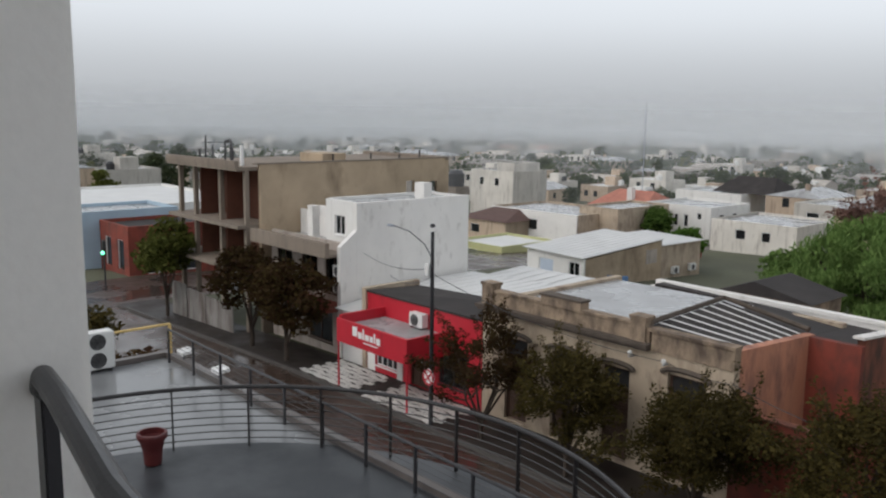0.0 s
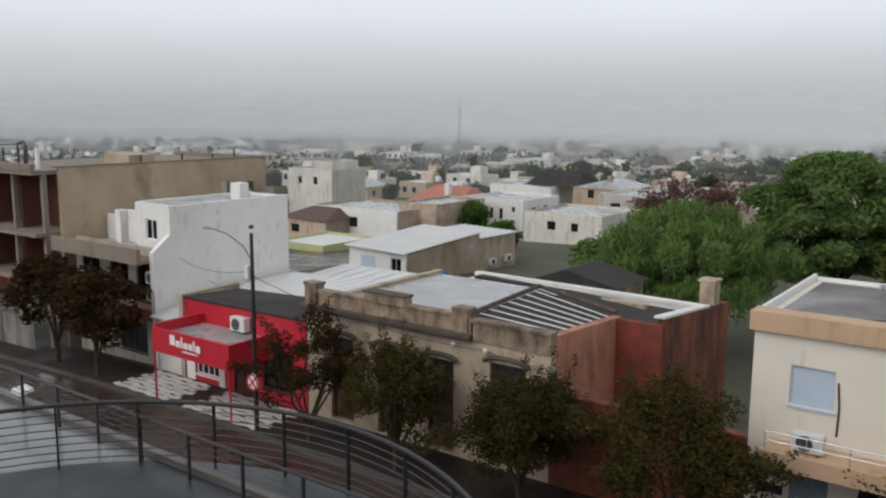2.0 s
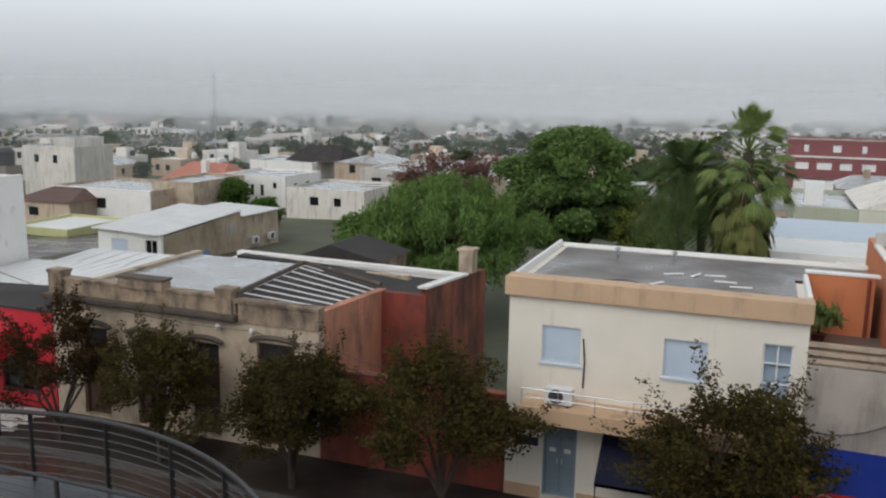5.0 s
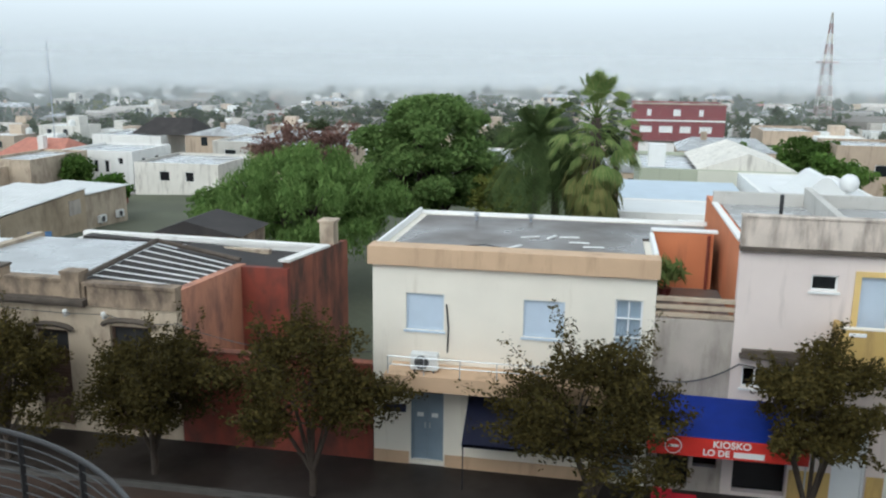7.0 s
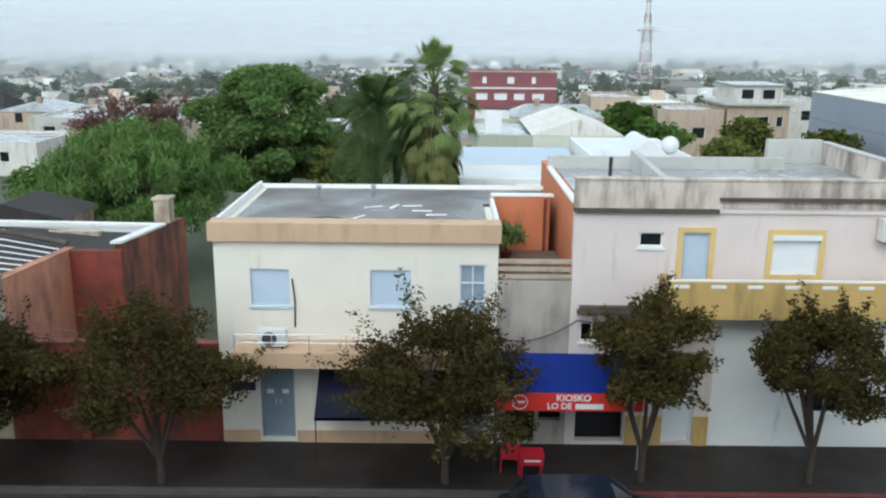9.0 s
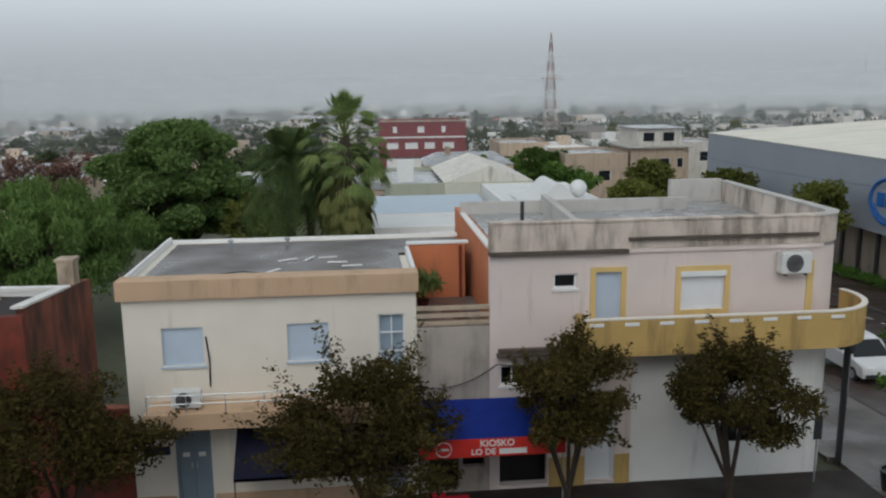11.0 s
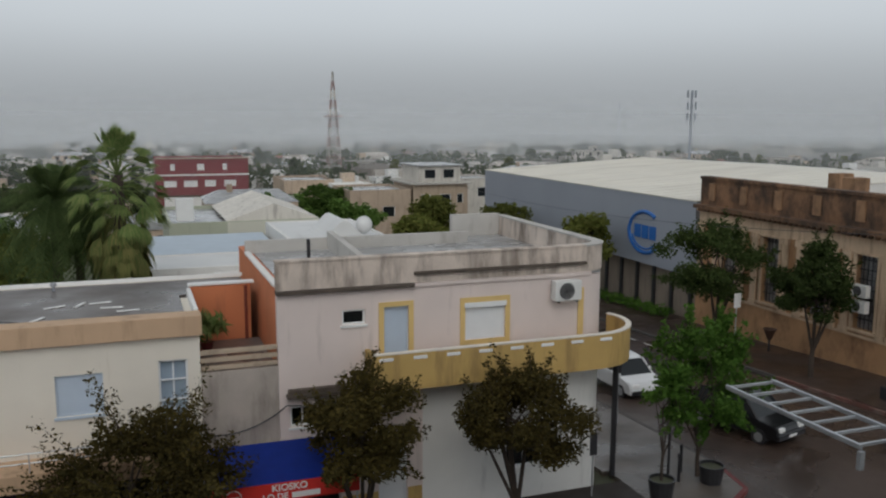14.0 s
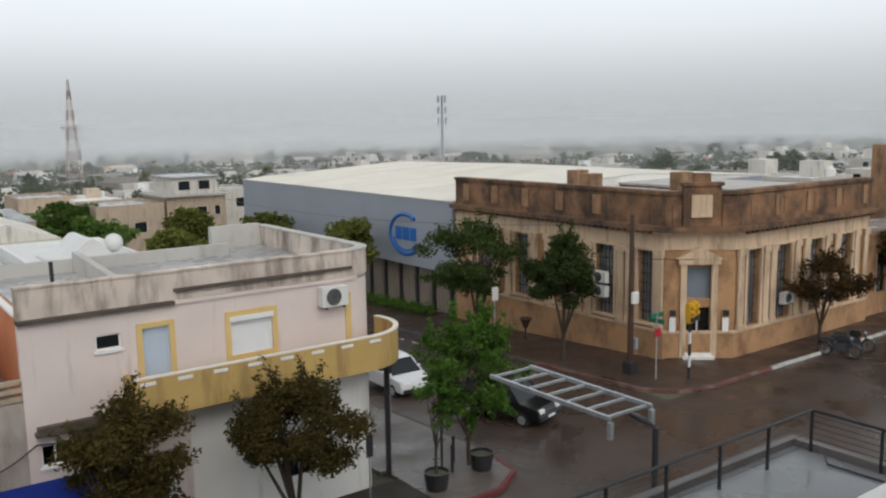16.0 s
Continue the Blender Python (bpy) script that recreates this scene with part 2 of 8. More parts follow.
terrace_tile = mat("wet_grey_terrace_floor", (0.040, 0.044, 0.049), 0.6, 0.2, 0.8, 30, 0.06, wet=0.45)
clay = mat("dark_red_clay", (0.085, 0.012, 0.012), 0.45, 0.15, 6, 60, 0.05)
bark = mat("wet_bark", (0.055, 0.04, 0.03), 0.85, 0.35, 6, 40, 0.5)
corner_m = mat("wet_corner_concrete", (0.135, 0.115, 0.10), 0.55, 0.3, 0.5, 25, 0.15, (0.05, 0.04, 0.034), 0.5, (0.6, 0.6, 0.6), wet=0.6)
bank_pave_m = mat("wet_brown_paving", (0.055, 0.036, 0.028), 0.6, 0.35, 0.6, 25, 0.2, (0.025, 0.018, 0.015), 0.4, (0.8, 0.8, 0.8), wet=0.5)
kerb_m = mat("grey_kerb", (0.085, 0.078, 0.072), 0.7, 0.25, 2, 30, 0.2)
kerb_red = mat("worn_red_kerb_paint", (0.17, 0.035, 0.035), 0.65, 0.3, 2, 30, 0.2, (0.15, 0.12, 0.11), 0.4, (2, 2, 2))
line_white = mat("worn_road_paint", (0.55, 0.55, 0.53), 0.6, 0.25, 3, 30, 0.05, (0.12, 0.11, 0.11), 0.6, (2, 2, 2))
curtain_m = mat("grey_curtain_cloth", (0.44, 0.405, 0.40), 0.9, 0.25, 1.2, 14, 0.1, (0.10, 0.09, 0.09), 0.6, (3.0, 3.0, 0.6))
glass = glass_mat("window_glass")
glass_clear = glass_mat("clear_window_glass", (0.88, 0.9, 0.91))
town_wall = mat("town_render", (0.58, 0.55, 0.50), 0.85, 0.15, 0.4, 8, 0.05, (0.25, 0.22, 0.19), 0.45, rand=0.25)
town_white = mat("town_white_render", (0.76, 0.75, 0.72), 0.85, 0.1, 0.4, 8, 0.05, (0.40, 0.38, 0.35), 0.3, rand=0.08)
town_tan = mat("town_tan_render", (0.46, 0.36, 0.27), 0.85, 0.15, 0.4, 8, 0.05, (0.20, 0.15, 0.11), 0.45, rand=0.25)
leaf_street = leaf_mat("dull_olive_leaves", (0.036, 0.031, 0.010), (0.088, 0.067, 0.019))
leaf_rust = leaf_mat("rusty_leaves", (0.048, 0.022, 0.012), (0.060, 0.044, 0.014))
leaf_willow = leaf_mat("fresh_green_leaves", (0.095, 0.168, 0.044), (0.170, 0.250, 0.075))
leaf_big = leaf_mat("mid_green_leaves", (0.060, 0.115, 0.024), (0.110, 0.180, 0.040))
leaf_corner = leaf_mat("bright_green_leaves", (0.055, 0.130, 0.018), (0.105, 0.195, 0.036))
leaf_pink = leaf_mat("pinkish_autumn_leaves", (0.15, 0.080, 0.070), (0.21, 0.125, 0.100))
leaf_tall = leaf_mat("tall_tree_leaves", (0.095, 0.165, 0.046), (0.170, 0.245, 0.078))
leaf_dark = leaf_mat("dark_green_leaves", (0.030, 0.050, 0.014), (0.062, 0.085, 0.026))
leaf_town = leaf_mat("distant_leaves", (0.045, 0.065, 0.030), (0.085, 0.100, 0.048))
leaf_gold = leaf_mat("yellowing_leaves", (0.085, 0.105, 0.022), (0.15, 0.155, 0.04))
leaf_palm = leaf_mat("palm_leaves", (0.125, 0.195, 0.058), (0.225, 0.265, 0.095))
leaf_mantle = leaf_mat("olive_palm_leaves", (0.085, 0.115, 0.036), (0.19, 0.175, 0.065))
leaf_feather = leaf_mat("feather_palm_leaves", (0.068, 0.110, 0.038), (0.125, 0.170, 0.062))
leaf_dry = leaf_mat("dry_palm_leaves", (0.13, 0.075, 0.03), (0.20, 0.13, 0.05))


# ---------------------------------------------------------------- builders
def thing(name, at, label="", category="", group="", kind=""):
    ob = new(name)
    ob.empty_display_size = 0.2
    ob.location = at
    return tagged(ob, label, category, group, kind)


def origin(ob):
    p = Vector((0, 0, 0))
    while ob is not None:
        p += ob.location
        ob = ob.parent
    return p


def mesh_of(name, bm, material):
    me = bpy.data.meshes.new(name)
    bmesh.ops.recalc_face_normals(bm, faces=bm.faces)
    bm.to_mesh(me)
    bm.free()
    me.materials.append(material)
    return me


def part(name, bm, material, parent, label=""):
    """Links a bmesh given in world places as one mesh under a thing or a part."""
    bmesh.ops.translate(bm, verts=bm.verts, vec=-origin(parent))
    ob = new(name, mesh_of(name, bm, material))
    ob.parent = parent
    return tagged(ob, label)


def solo(name, bm, material, label="", category="", group="", kind=""):
    return tagged(new(name, mesh_of(name, bm, material)), label, category, group, kind)


def box(x0, x1, y0, y1, z0, z1, bm=None, bevel=0.0):
    own = bmesh.new() if bm is None else bm
    vs = [own.verts.new((x, y, z)) for x in (x0, x1) for y in (y0, y1) for z in (z0, z1)]
    fs = [own.faces.new([vs[i] for i in f]) for f in ((0, 1, 3, 2), (4, 6, 7, 5), (0, 4, 5, 1), (2, 3, 7, 6), (0, 2, 6, 4), (1, 5, 7, 3))]
    if bevel:
        es = list({e for f in fs for e in f.edges})
        bmesh.ops.bevel(own, geom=es, offset=bevel, segments=2, affect="EDGES", clamp_overlap=True)
    return own


def boxes(*rows):
    bm = bmesh.new()
    for r in rows:
        box(*r, bm=bm)
    return bm


def prism(points, z0, z1, bm=None):
    """Upright prism over a plan polygon; z0 and z1 may be functions of the place."""
    bm = bmesh.new() if bm is None else bm
    f0 = (lambda x, y: z0) if not callable(z0) else z0
    f1 = (lambda x, y: z1) if not callable(z1) else z1
    lo = [bm.verts.new((x, y, f0(x, y))) for x, y in points]
    hi = [bm.verts.new((x, y, f1(x, y))) for x, y in points]
    n = len(points)
    bm.faces.new(lo), bm.faces.new(hi)
    for i in range(n):
        bm.faces.new((lo[i], lo[(i + 1) % n], hi[(i + 1) % n], hi[i]))
    return bm


def panel(u0, u1, v0, v1, w0, w1, holes, at):
    """A wall sheet with true openings: u along, v up, w through; at maps (u, v, w) to a place."""
    us = sorted({u0, u1, *[h[i] for h in holes for i in (0, 1) if u0 < h[i] < u1]})
    vs = sorted({v0, v1, *[h[i] for h in holes for i in (2, 3) if v0 < h[i] < v1]})
    bm = bmesh.new()
    memo = {}

    def vert(u, v, w):
        k = (round(u, 5), round(v, 5), w)
        if k not in memo:
            memo[k] = bm.verts.new(at(u, v, w))
        return memo[k]

    def solid(i, j):
        if not (0 <= i < len(us) - 1 and 0 <= j < len(vs) - 1):
            return False
        cu, cv = (us[i] + us[i + 1]) / 2, (vs[j] + vs[j + 1]) / 2
        return not any(h[0] < cu < h[1] and h[2] < cv < h[3] for h in holes)

    for i in range(len(us) - 1):
        for j in range(len(vs) - 1):
            if not solid(i, j):
                continue
            a, b, c, d = us[i], us[i + 1], vs[j], vs[j + 1]
            for w in (w0, w1):
                bm.faces.new([vert(a, c, w), vert(b, c, w), vert(b, d, w), vert(a, d, w)])
            for di, dj, p, q in ((-1, 0, (a, c), (a, d)), (1, 0, (b, c), (b, d)), (0, -1, (a, c), (b, c)), (0, 1, (a, d), (b, d))):
                if not solid(i + di, j + dj):
                    bm.faces.new([vert(*p, w0), vert(*q, w0), vert(*q, w1), vert(*p, w1)])
    return bm


def wall_y(x0, x1, z0, z1, y0, y1, holes=()):
    return panel(x0, x1, z0, z1, y0, y1, holes, lambda u, v, w: (u, w, v))


def wall_x(y0, y1, z0, z1, x0, x1, holes=()):
    return panel(y0, y1, z0, z1, x0, x1, holes, lambda u, v, w: (w, u, v))


def tube(points, r, n=8, bm=None, r_end=None, closed=True):
    bm = bmesh.new() if bm is None else bm
    pts = [Vector(p) for p in points]
    rings = []
    for i, p in enumerate(pts):
        d = (pts[min(i + 1, len(pts) - 1)] - pts[max(i - 1, 0)]).normalized()
        a = d.cross(Vector((0, 0, 1)) if abs(d.z) < 0.95 else Vector((1, 0, 0))).normalized()
        b = d.cross(a)
        rr = r if r_end is None else r + (r_end - r) * i / (len(pts) - 1)
        rings.append([bm.verts.new(p + (a * math.cos(k * math.tau / n) + b * math.sin(k * math.tau / n)) * rr) for k in range(n)])
    for s, t in zip(rings, rings[1:]):
        for k in range(n):
            bm.faces.new((s[k], s[(k + 1) % n], t[(k + 1) % n], t[k]))
    if closed:
        bm.faces.new(rings[0]), bm.faces.new(rings[-1])
    return bm


def lathe(profile, at=(0, 0, 0), n=24, bm=None):
    bm = bmesh.new() if bm is None else bm
    rings = [[bm.verts.new((at[0] + r * math.cos(k * math.tau / n), at[1] + r * math.sin(k * math.tau / n), at[2] + z)) for k in range(n)] for r, z in profile]
    for s, t in zip(rings, rings[1:]):
        for k in range(n):
            bm.faces.new((s[k], s[(k + 1) % n], t[(k + 1) % n], t[k]))
    bm.faces.new(rings[0]), bm.faces.new(rings[-1])
    return bm


def sag(a, b, drop, n=14):
    a, b = Vector(a), Vector(b)
    return [a.lerp(b, i / n) - Vector((0, 0, drop * 4 * (i / n) * (1 - i / n))) for i in range(n + 1)]


def ground_z(x, y):
    """The town falls away gently behind the street, and down the street to the west."""
    z = -0.05 * min(max(y - 23, 0), 97) - 0.011 * min(max(y - 120, 0), 900)
    return z - 0.035 * min(max(-x - 31, 0), 60)


def leaves(name, parent, material, centres, spread, count, size, droop=0.0, seed=1, label="", flat=0.6):
    """A crown of many small leaf blades round the given clump centres."""
    rng = np.random.default_rng(seed)
    c = np.asarray(centres, float) - np.array(origin(parent))
    pick = rng.integers(0, len(c), count)
    off = rng.normal(0, 1, (count, 3))
    off /= np.maximum(np.linalg.norm(off, axis=1, keepdims=True), 1e-6)
    off *= (rng.random((count, 1)) ** 0.5) * spread
    off[:, 2] *= flat
    pos = c[pick] + off
    if droop:
        pos[:, 2] -= np.abs(rng.normal(0, droop, count))
    u = rng.normal(0, 1, (count, 3))
    u[:, 2] *= 0.6
    if droop:
        u[:, 2] -= 1.6
    u /= np.linalg.norm(u, axis=1, keepdims=True)
    w = np.cross(u, rng.normal(0, 1, (count, 3)))
    w /= np.maximum(np.linalg.norm(w, axis=1, keepdims=True), 1e-6)
    s = size * (0.6 + 0.8 * rng.random((count, 1)))
    a, b = u * s, w * s * (0.22 if droop else 0.5)
    v = np.stack([pos - a, pos + b, pos + a, pos - b], 1).reshape(-1, 3)
    f = np.arange(count * 4).reshape(-1, 4)
    me = bpy.data.meshes.new(name)
    me.from_pydata(v.tolist(), [], f.tolist())
    me.materials.append(material)
    ob = new(name, me)
    ob.parent = parent
    return tagged(ob, label)


def tree(name, at, height, crown_w, crown_h, material, label, clumps=38, count=5200, leaf=0.11, trunk_r=0.1, fork=0.35, seed=1, droop=0.0,
         lean=0.0, category="tree", group="", spread=0.6, limbs=5, sprays=0):
    """Tapered forking trunk and limbs that carry an uneven crown; sprays are leafy shoots that stick out of it."""
    rnd = random.Random(seed)
    root = thing(name, at, label, category, group)
    x, y, z = at
    cz = z + height - crown_h / 2
    fork_p = Vector((x + lean * 0.4, y, z + (height - crown_h) * fork + 0.35))
    bm = bmesh.new()
    tube([(x, y, z - 0.15), (x + lean * 0.15, y + 0.03, z + (fork_p.z - z) * 0.5), fork_p], trunk_r, 8, bm, trunk_r * 0.8)
    centres = []
    lobes = [(rnd.uniform(0, math.tau), rnd.uniform(0.72, 1.22)) for _ in range(7)]
    for i in range(clumps):
        a = rnd.uniform(0, math.tau)
        h = rnd.uniform(-0.85, 1)
        lobe = min(lobes, key=lambda q: abs((a - q[0] + math.pi) % math.tau - math.pi))[1]
        rr = math.sqrt(max(0.05, 1 - h * h)) * rnd.uniform(0.35, 1.0) * lobe
        centres.append(Vector((x + lean + math.cos(a) * rr * (crown_w / 2 - spread * 0.6), y + math.sin(a) * rr * (crown_w / 2 - spread * 0.6),
                               cz + h * (crown_h / 2 - spread * 0.4) * rnd.uniform(0.6, 1.08))))
    for i in range(limbs):
        tgt = centres[i * len(centres) // limbs]
        mid = fork_p.lerp(tgt, 0.5) + Vector((rnd.uniform(-0.2, 0.2), rnd.uniform(-0.2, 0.2), 0.25))
        tube([fork_p - Vector((0, 0, 0.1)), mid, tgt], trunk_r * 0.6, 6, bm, trunk_r * 0.12)
        for j in range(3):
            t2 = centres[(i * len(centres) // limbs + j + 1) % len(centres)]
            tube([mid, mid.lerp(t2, 0.6) + Vector((0, 0, 0.1)), t2], trunk_r * 0.28, 5, bm, trunk_r * 0.07)
    shoots = []
    for i in range(sprays):
        c = rnd.choice(centres)
        d = Vector((c.x - x, c.y - y, (c.z - cz) * 1.3 + 0.5 + rnd.uniform(-0.3, 0.5)))
        d = d.normalized() + Vector((rnd.uniform(-0.4, 0.4), rnd.uniform(-0.4, 0.4), rnd.uniform(-0.1, 0.4)))
        e_ = c + d * rnd.uniform(0.35, 0.85) * crown_w / 4.4
        tube([c, c.lerp(e_, 0.5) + Vector((0, 0, 0.05)), e_], 0.012, 4, bm, 0.004)
        shoots += [c.lerp(e_, k / 6) for k in range(2, 7)]
    part("trunk", bm, bark, root)
    leaves("crown", root, material, centres, spread, count, leaf, droop, seed)
    if shoots:
        leaves("spray", root, material, shoots, 0.15 * crown_w / 4.4, sprays * 55, leaf * 0.9, 0, seed + 500, flat=1.0)
    return root


def slats(x0, x1, z0, z1, y, n, depth=0.03):
    """One ridged shutter curtain: a saw profile drawn along x."""
    bm = bmesh.new()
    h = (z1 - z0) / n
    prof = [(y + depth * 0.5, z0)]
    for i in range(n):
        prof += [(y - depth * 0.5, z0 + i * h + h * 0.15), (y - depth * 0.3, z0 + (i + 0.85) * h), (y + depth * 0.2, z0 + (i + 1) * h)]
    prof.append((y + depth * 0.5, z1))
    a = [bm.verts.new((x0, *p)) for p in prof]
    b = [bm.verts.new((x1, *p)) for p in prof]
    for k in range(len(prof)):
        m = (k + 1) % len(prof)
        bm.faces.new((a[k], a[m], b[m], b[k]))
    return bm


def window_y(parent, x0, x1, z0, z1, y, kind="glass", frame_m=white_trim, fill=None, name="window", bars=1, sill=True, rows=0, behind=None):
    """A window in a wall that faces the street; its outer face is at y."""
    w = 0.05
    nb = bars if kind == "glass" else 0
    xe = [x0] + [x0 + (x1 - x0) * (i + 1) / (nb + 1) for i in range(nb)] + [x1]
    ze = [z0] + [z0 + (z1 - z0) * (i + 1) / (rows + 1) for i in range(rows)] + [z1]
    lights = [(xa + (w if i == 0 else 0.02), xb - (w if i == nb else 0.02), za + (w if j == 0 else 0.015), zb - (w if j == rows else 0.015))
              for i, (xa, xb) in enumerate(zip(xe, xe[1:])) for j, (za, zb) in enumerate(zip(ze, ze[1:]))]
    fr = wall_y(x0, x1, z0, z1, y + 0.06, y + 0.13, lights)
    win = part(name, fr, frame_m, parent)
    if kind == "glass":
        part("pane", box(x0 + w, x1 - w, y + 0.09, y + 0.096, z0 + w, z1 - w), fill or glass, win).visible_shadow = False
        # without a real curtain, a near-black sheet paints the unlit room
        part("curtain", box(x0 + 0.01, x1 - 0.01, y + 0.14, y + 0.15, z0, z1) if behind else box(x0 + 0.01, x1 - 0.01, y + 0.30, y + 0.32, z0, z1), behind or dark_m, win, "pale drawn curtain" if behind else "near-black sheet painted as an unlit room")
    else:
        part("shutter", slats(x0 + w, x1 - w, z0 + w, z1 - w, y + 0.09, max(6, int((z1 - z0) / 0.055))), fill or shutter_blue, win, "closed slatted shutter")
    if sill:
        part("sill", box(x0 - 0.05, x1 + 0.05, y - 0.05, y + 0.055, z0 - 0.06, z0 - 0.003), frame_m, win)
    return win


def air_conditioner(at, w=0.8, h=0.58, d=0.3, label="white outdoor air conditioner unit on a wall", facing="y", fans=1):
    """Outdoor unit; the fan side looks along -y, or along +x."""
    root = thing("air_conditioner", (0, 0, 0), label, "air conditioner")
    part("casing", box(-w / 2, w / 2, 0, d, 0.05, h, bevel=0.02), plastic_w, root)
    for k in range(fans):
        zc = 0.05 + (h - 0.05) * (k + 0.5) / fans
        rad = min(w * 0.36, (h - 0.05) / fans * 0.40)
        xc = -w * 0.08
        g = bmesh.new()
        for rr in (1.0, 0.72, 0.44, 0.18):
            ring = [(xc + rad * rr * math.cos(a * math.tau / 20), -0.012, zc + rad * rr * math.sin(a * math.tau / 20)) for a in range(21)]
            tube(ring, 0.011, 4, g, closed=False)
        for a in range(6):
            t = a * math.tau / 6
            tube([(xc, -0.012, zc), (xc + rad * math.cos(t), -0.012, zc + rad * math.sin(t))], 0.008, 4, g)
        part("fan_grille", g, steel_dark, root)
        # flat disc on the closed casing; its grey paints the recess's shade
        disc = bmesh.new()
        bmesh.ops.create_circle(disc, cap_ends=True, segments=20, radius=rad, matrix=Matrix.Translation((xc, -0.004, zc)) @ Matrix.Rotation(radians(90), 4, "X"))
        part("fan_disc", disc, fan_grey, root)
    for sx in (-w * 0.35, w * 0.35):
        part("bracket", box(sx - 0.02, sx + 0.02, 0.0, d + 0.06, 0.0, 0.047), steel_dark, root)
    root.matrix_world = pose(*at, 0, 0, 90 if facing == "x" else 0)
    return root


def text_mesh(name, body, size, parent, material, m, extrude=0.004):
    """Lettering in the built-in font, turned into a mesh."""
    cu = bpy.data.curves.new(name, "FONT")
    cu.body, cu.size, cu.extrude, cu.align_x, cu.align_y, cu.offset = body, size, extrude, "CENTER", "CENTER", 0.006
    tmp = bpy.data.objects.new(name, cu)
    me = bpy.data.meshes.new_from_object(tmp)
    bpy.data.objects.remove(tmp)
    bpy.data.curves.remove(cu)
    me.name = name
    me.transform(Matrix.Translation(-origin(parent)) @ m)
    me.materials.clear()
    me.materials.append(material)
    ob = new(name, me)
    ob.parent = parent
    return ob


# ---------------------------------------------------------------- ground, road, pavements
def ground_sheet():
    xs = np.unique(np.concatenate([np.linspace(-120, 120, 49), np.linspace(-3000, 3000, 61)]))
    ys = np.unique(np.concatenate([np.linspace(-60, 180, 61), np.linspace(-600, 3500, 60)]))
    vs = [(x, y, ground_z(x, y) - 0.14) for y in ys for x in xs]
    n = len(xs)
    fs = [(j * n + i, j * n + i + 1, (j + 1) * n + i + 1, (j + 1) * n + i) for j in range(len(ys) - 1) for i in range(n - 1)]
    me = bpy.data.meshes.new("ground")
    me.from_pydata(vs, [], fs)
    me.materials.append(earth)
    tagged(new("ground", me), "earth and grass ground falling away behind the town", "ground", kind="structure")


ground_sheet()


def strip(points, dz, thick=0.0, step=4.0):
    """A sheet or slab over an axis-aligned plan rectangle that follows the fall of the ground."""
    x0, x1, y0, y1 = points
    nx, ny = max(1, int((x1 - x0) / step)), max(1, int((y1 - y0) / step))
    bm = bmesh.new()
    grid = [[bm.verts.new((x0 + (x1 - x0) * i / nx, y0 + (y1 - y0) * j / ny, 0)) for i in range(nx + 1)] for j in range(ny + 1)]
    for row in grid:
        for v in row:
            v.co.z = ground_z(v.co.x, v.co.y) + dz
    for j in range(ny):
        for i in range(nx):
            bm.faces.new((grid[j][i], grid[j][i + 1], grid[j + 1][i + 1], grid[j + 1][i]))
    if thick:
        r = bmesh.ops.extrude_face_region(bm, geom=list(bm.faces))
        bmesh.ops.translate(bm, verts=[g for g in r["geom"] if isinstance(g, bmesh.types.BMVert)], vec=(0, 0, -thick))
    return bm


ROAD_Z = -0.12
tagged(solo("road_far_cross", strip((-60, -50, 18.6, 110), ROAD_Z + 0.002), asphalt), "wet asphalt at the far crossing", "road", kind="structure")
tagged(solo("road_crossing", strip((26.2, 140, 18.6, 21.1), ROAD_Z), asphalt), "wet asphalt by the bank kerb", "road", kind="structure")
tagged(solo("road_mouth", strip((15.0, 17.2, 18.6, 22.0), ROAD_Z - 0.002), asphalt), "wet asphalt at the corner", "road", kind="structure")
tagged(solo("road_main", strip((-140, 140, 10.2, 18.6), ROAD_Z), asphalt), "wet dark asphalt street with puddled sheen", "road", kind="structure")
tagged(solo("road_cross", strip((17.2, 26.2, 18.6, 120), ROAD_Z + 0.002), asphalt), "wet asphalt side street running downhill", "road", kind="structure")
tagged(solo("road_cross_near", strip((15.5, 26.2, -60, 10.2), ROAD_Z + 0.002), asphalt), "wet asphalt side street", "road", kind="structure")
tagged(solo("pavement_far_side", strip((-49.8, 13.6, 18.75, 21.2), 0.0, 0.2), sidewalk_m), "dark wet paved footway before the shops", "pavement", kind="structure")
tagged(solo("pavement_corner", prism([(13.6, 18.75), (15.6, 18.8), (16.8, 19.6), (17.05, 21.2), (17.05, 22.0), (13.6, 22.0)], -0.2, 0.0), corner_m), "wet paved street corner", "pavement", kind="structure")
tagged(solo("pavement_side", strip((13.4, 17.05, 22.0, 110), 0.0, 0.2), corner_m), "wet footway along the side street", "pavement", kind="structure")
tagged(solo("pavement_bank", strip((26.35, 31.0, 24.8, 110), 0.0, 0.2), bank_pave_m), "wet footway beside the stone bank", "pavement", kind="structure")
tagged(solo("pavement_bank_front", prism([(26.35, 24.8), (26.4, 22.6), (27.3, 21.5), (29.0, 21.05), (110, 21.05), (110, 23.6), (33, 23.6), (31.0, 24.8)], -0.2, 0.0), bank_pave_m), "wet footway before the stone bank", "pavement", kind="structure")
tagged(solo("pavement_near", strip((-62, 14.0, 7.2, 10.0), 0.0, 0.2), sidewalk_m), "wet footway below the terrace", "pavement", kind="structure")


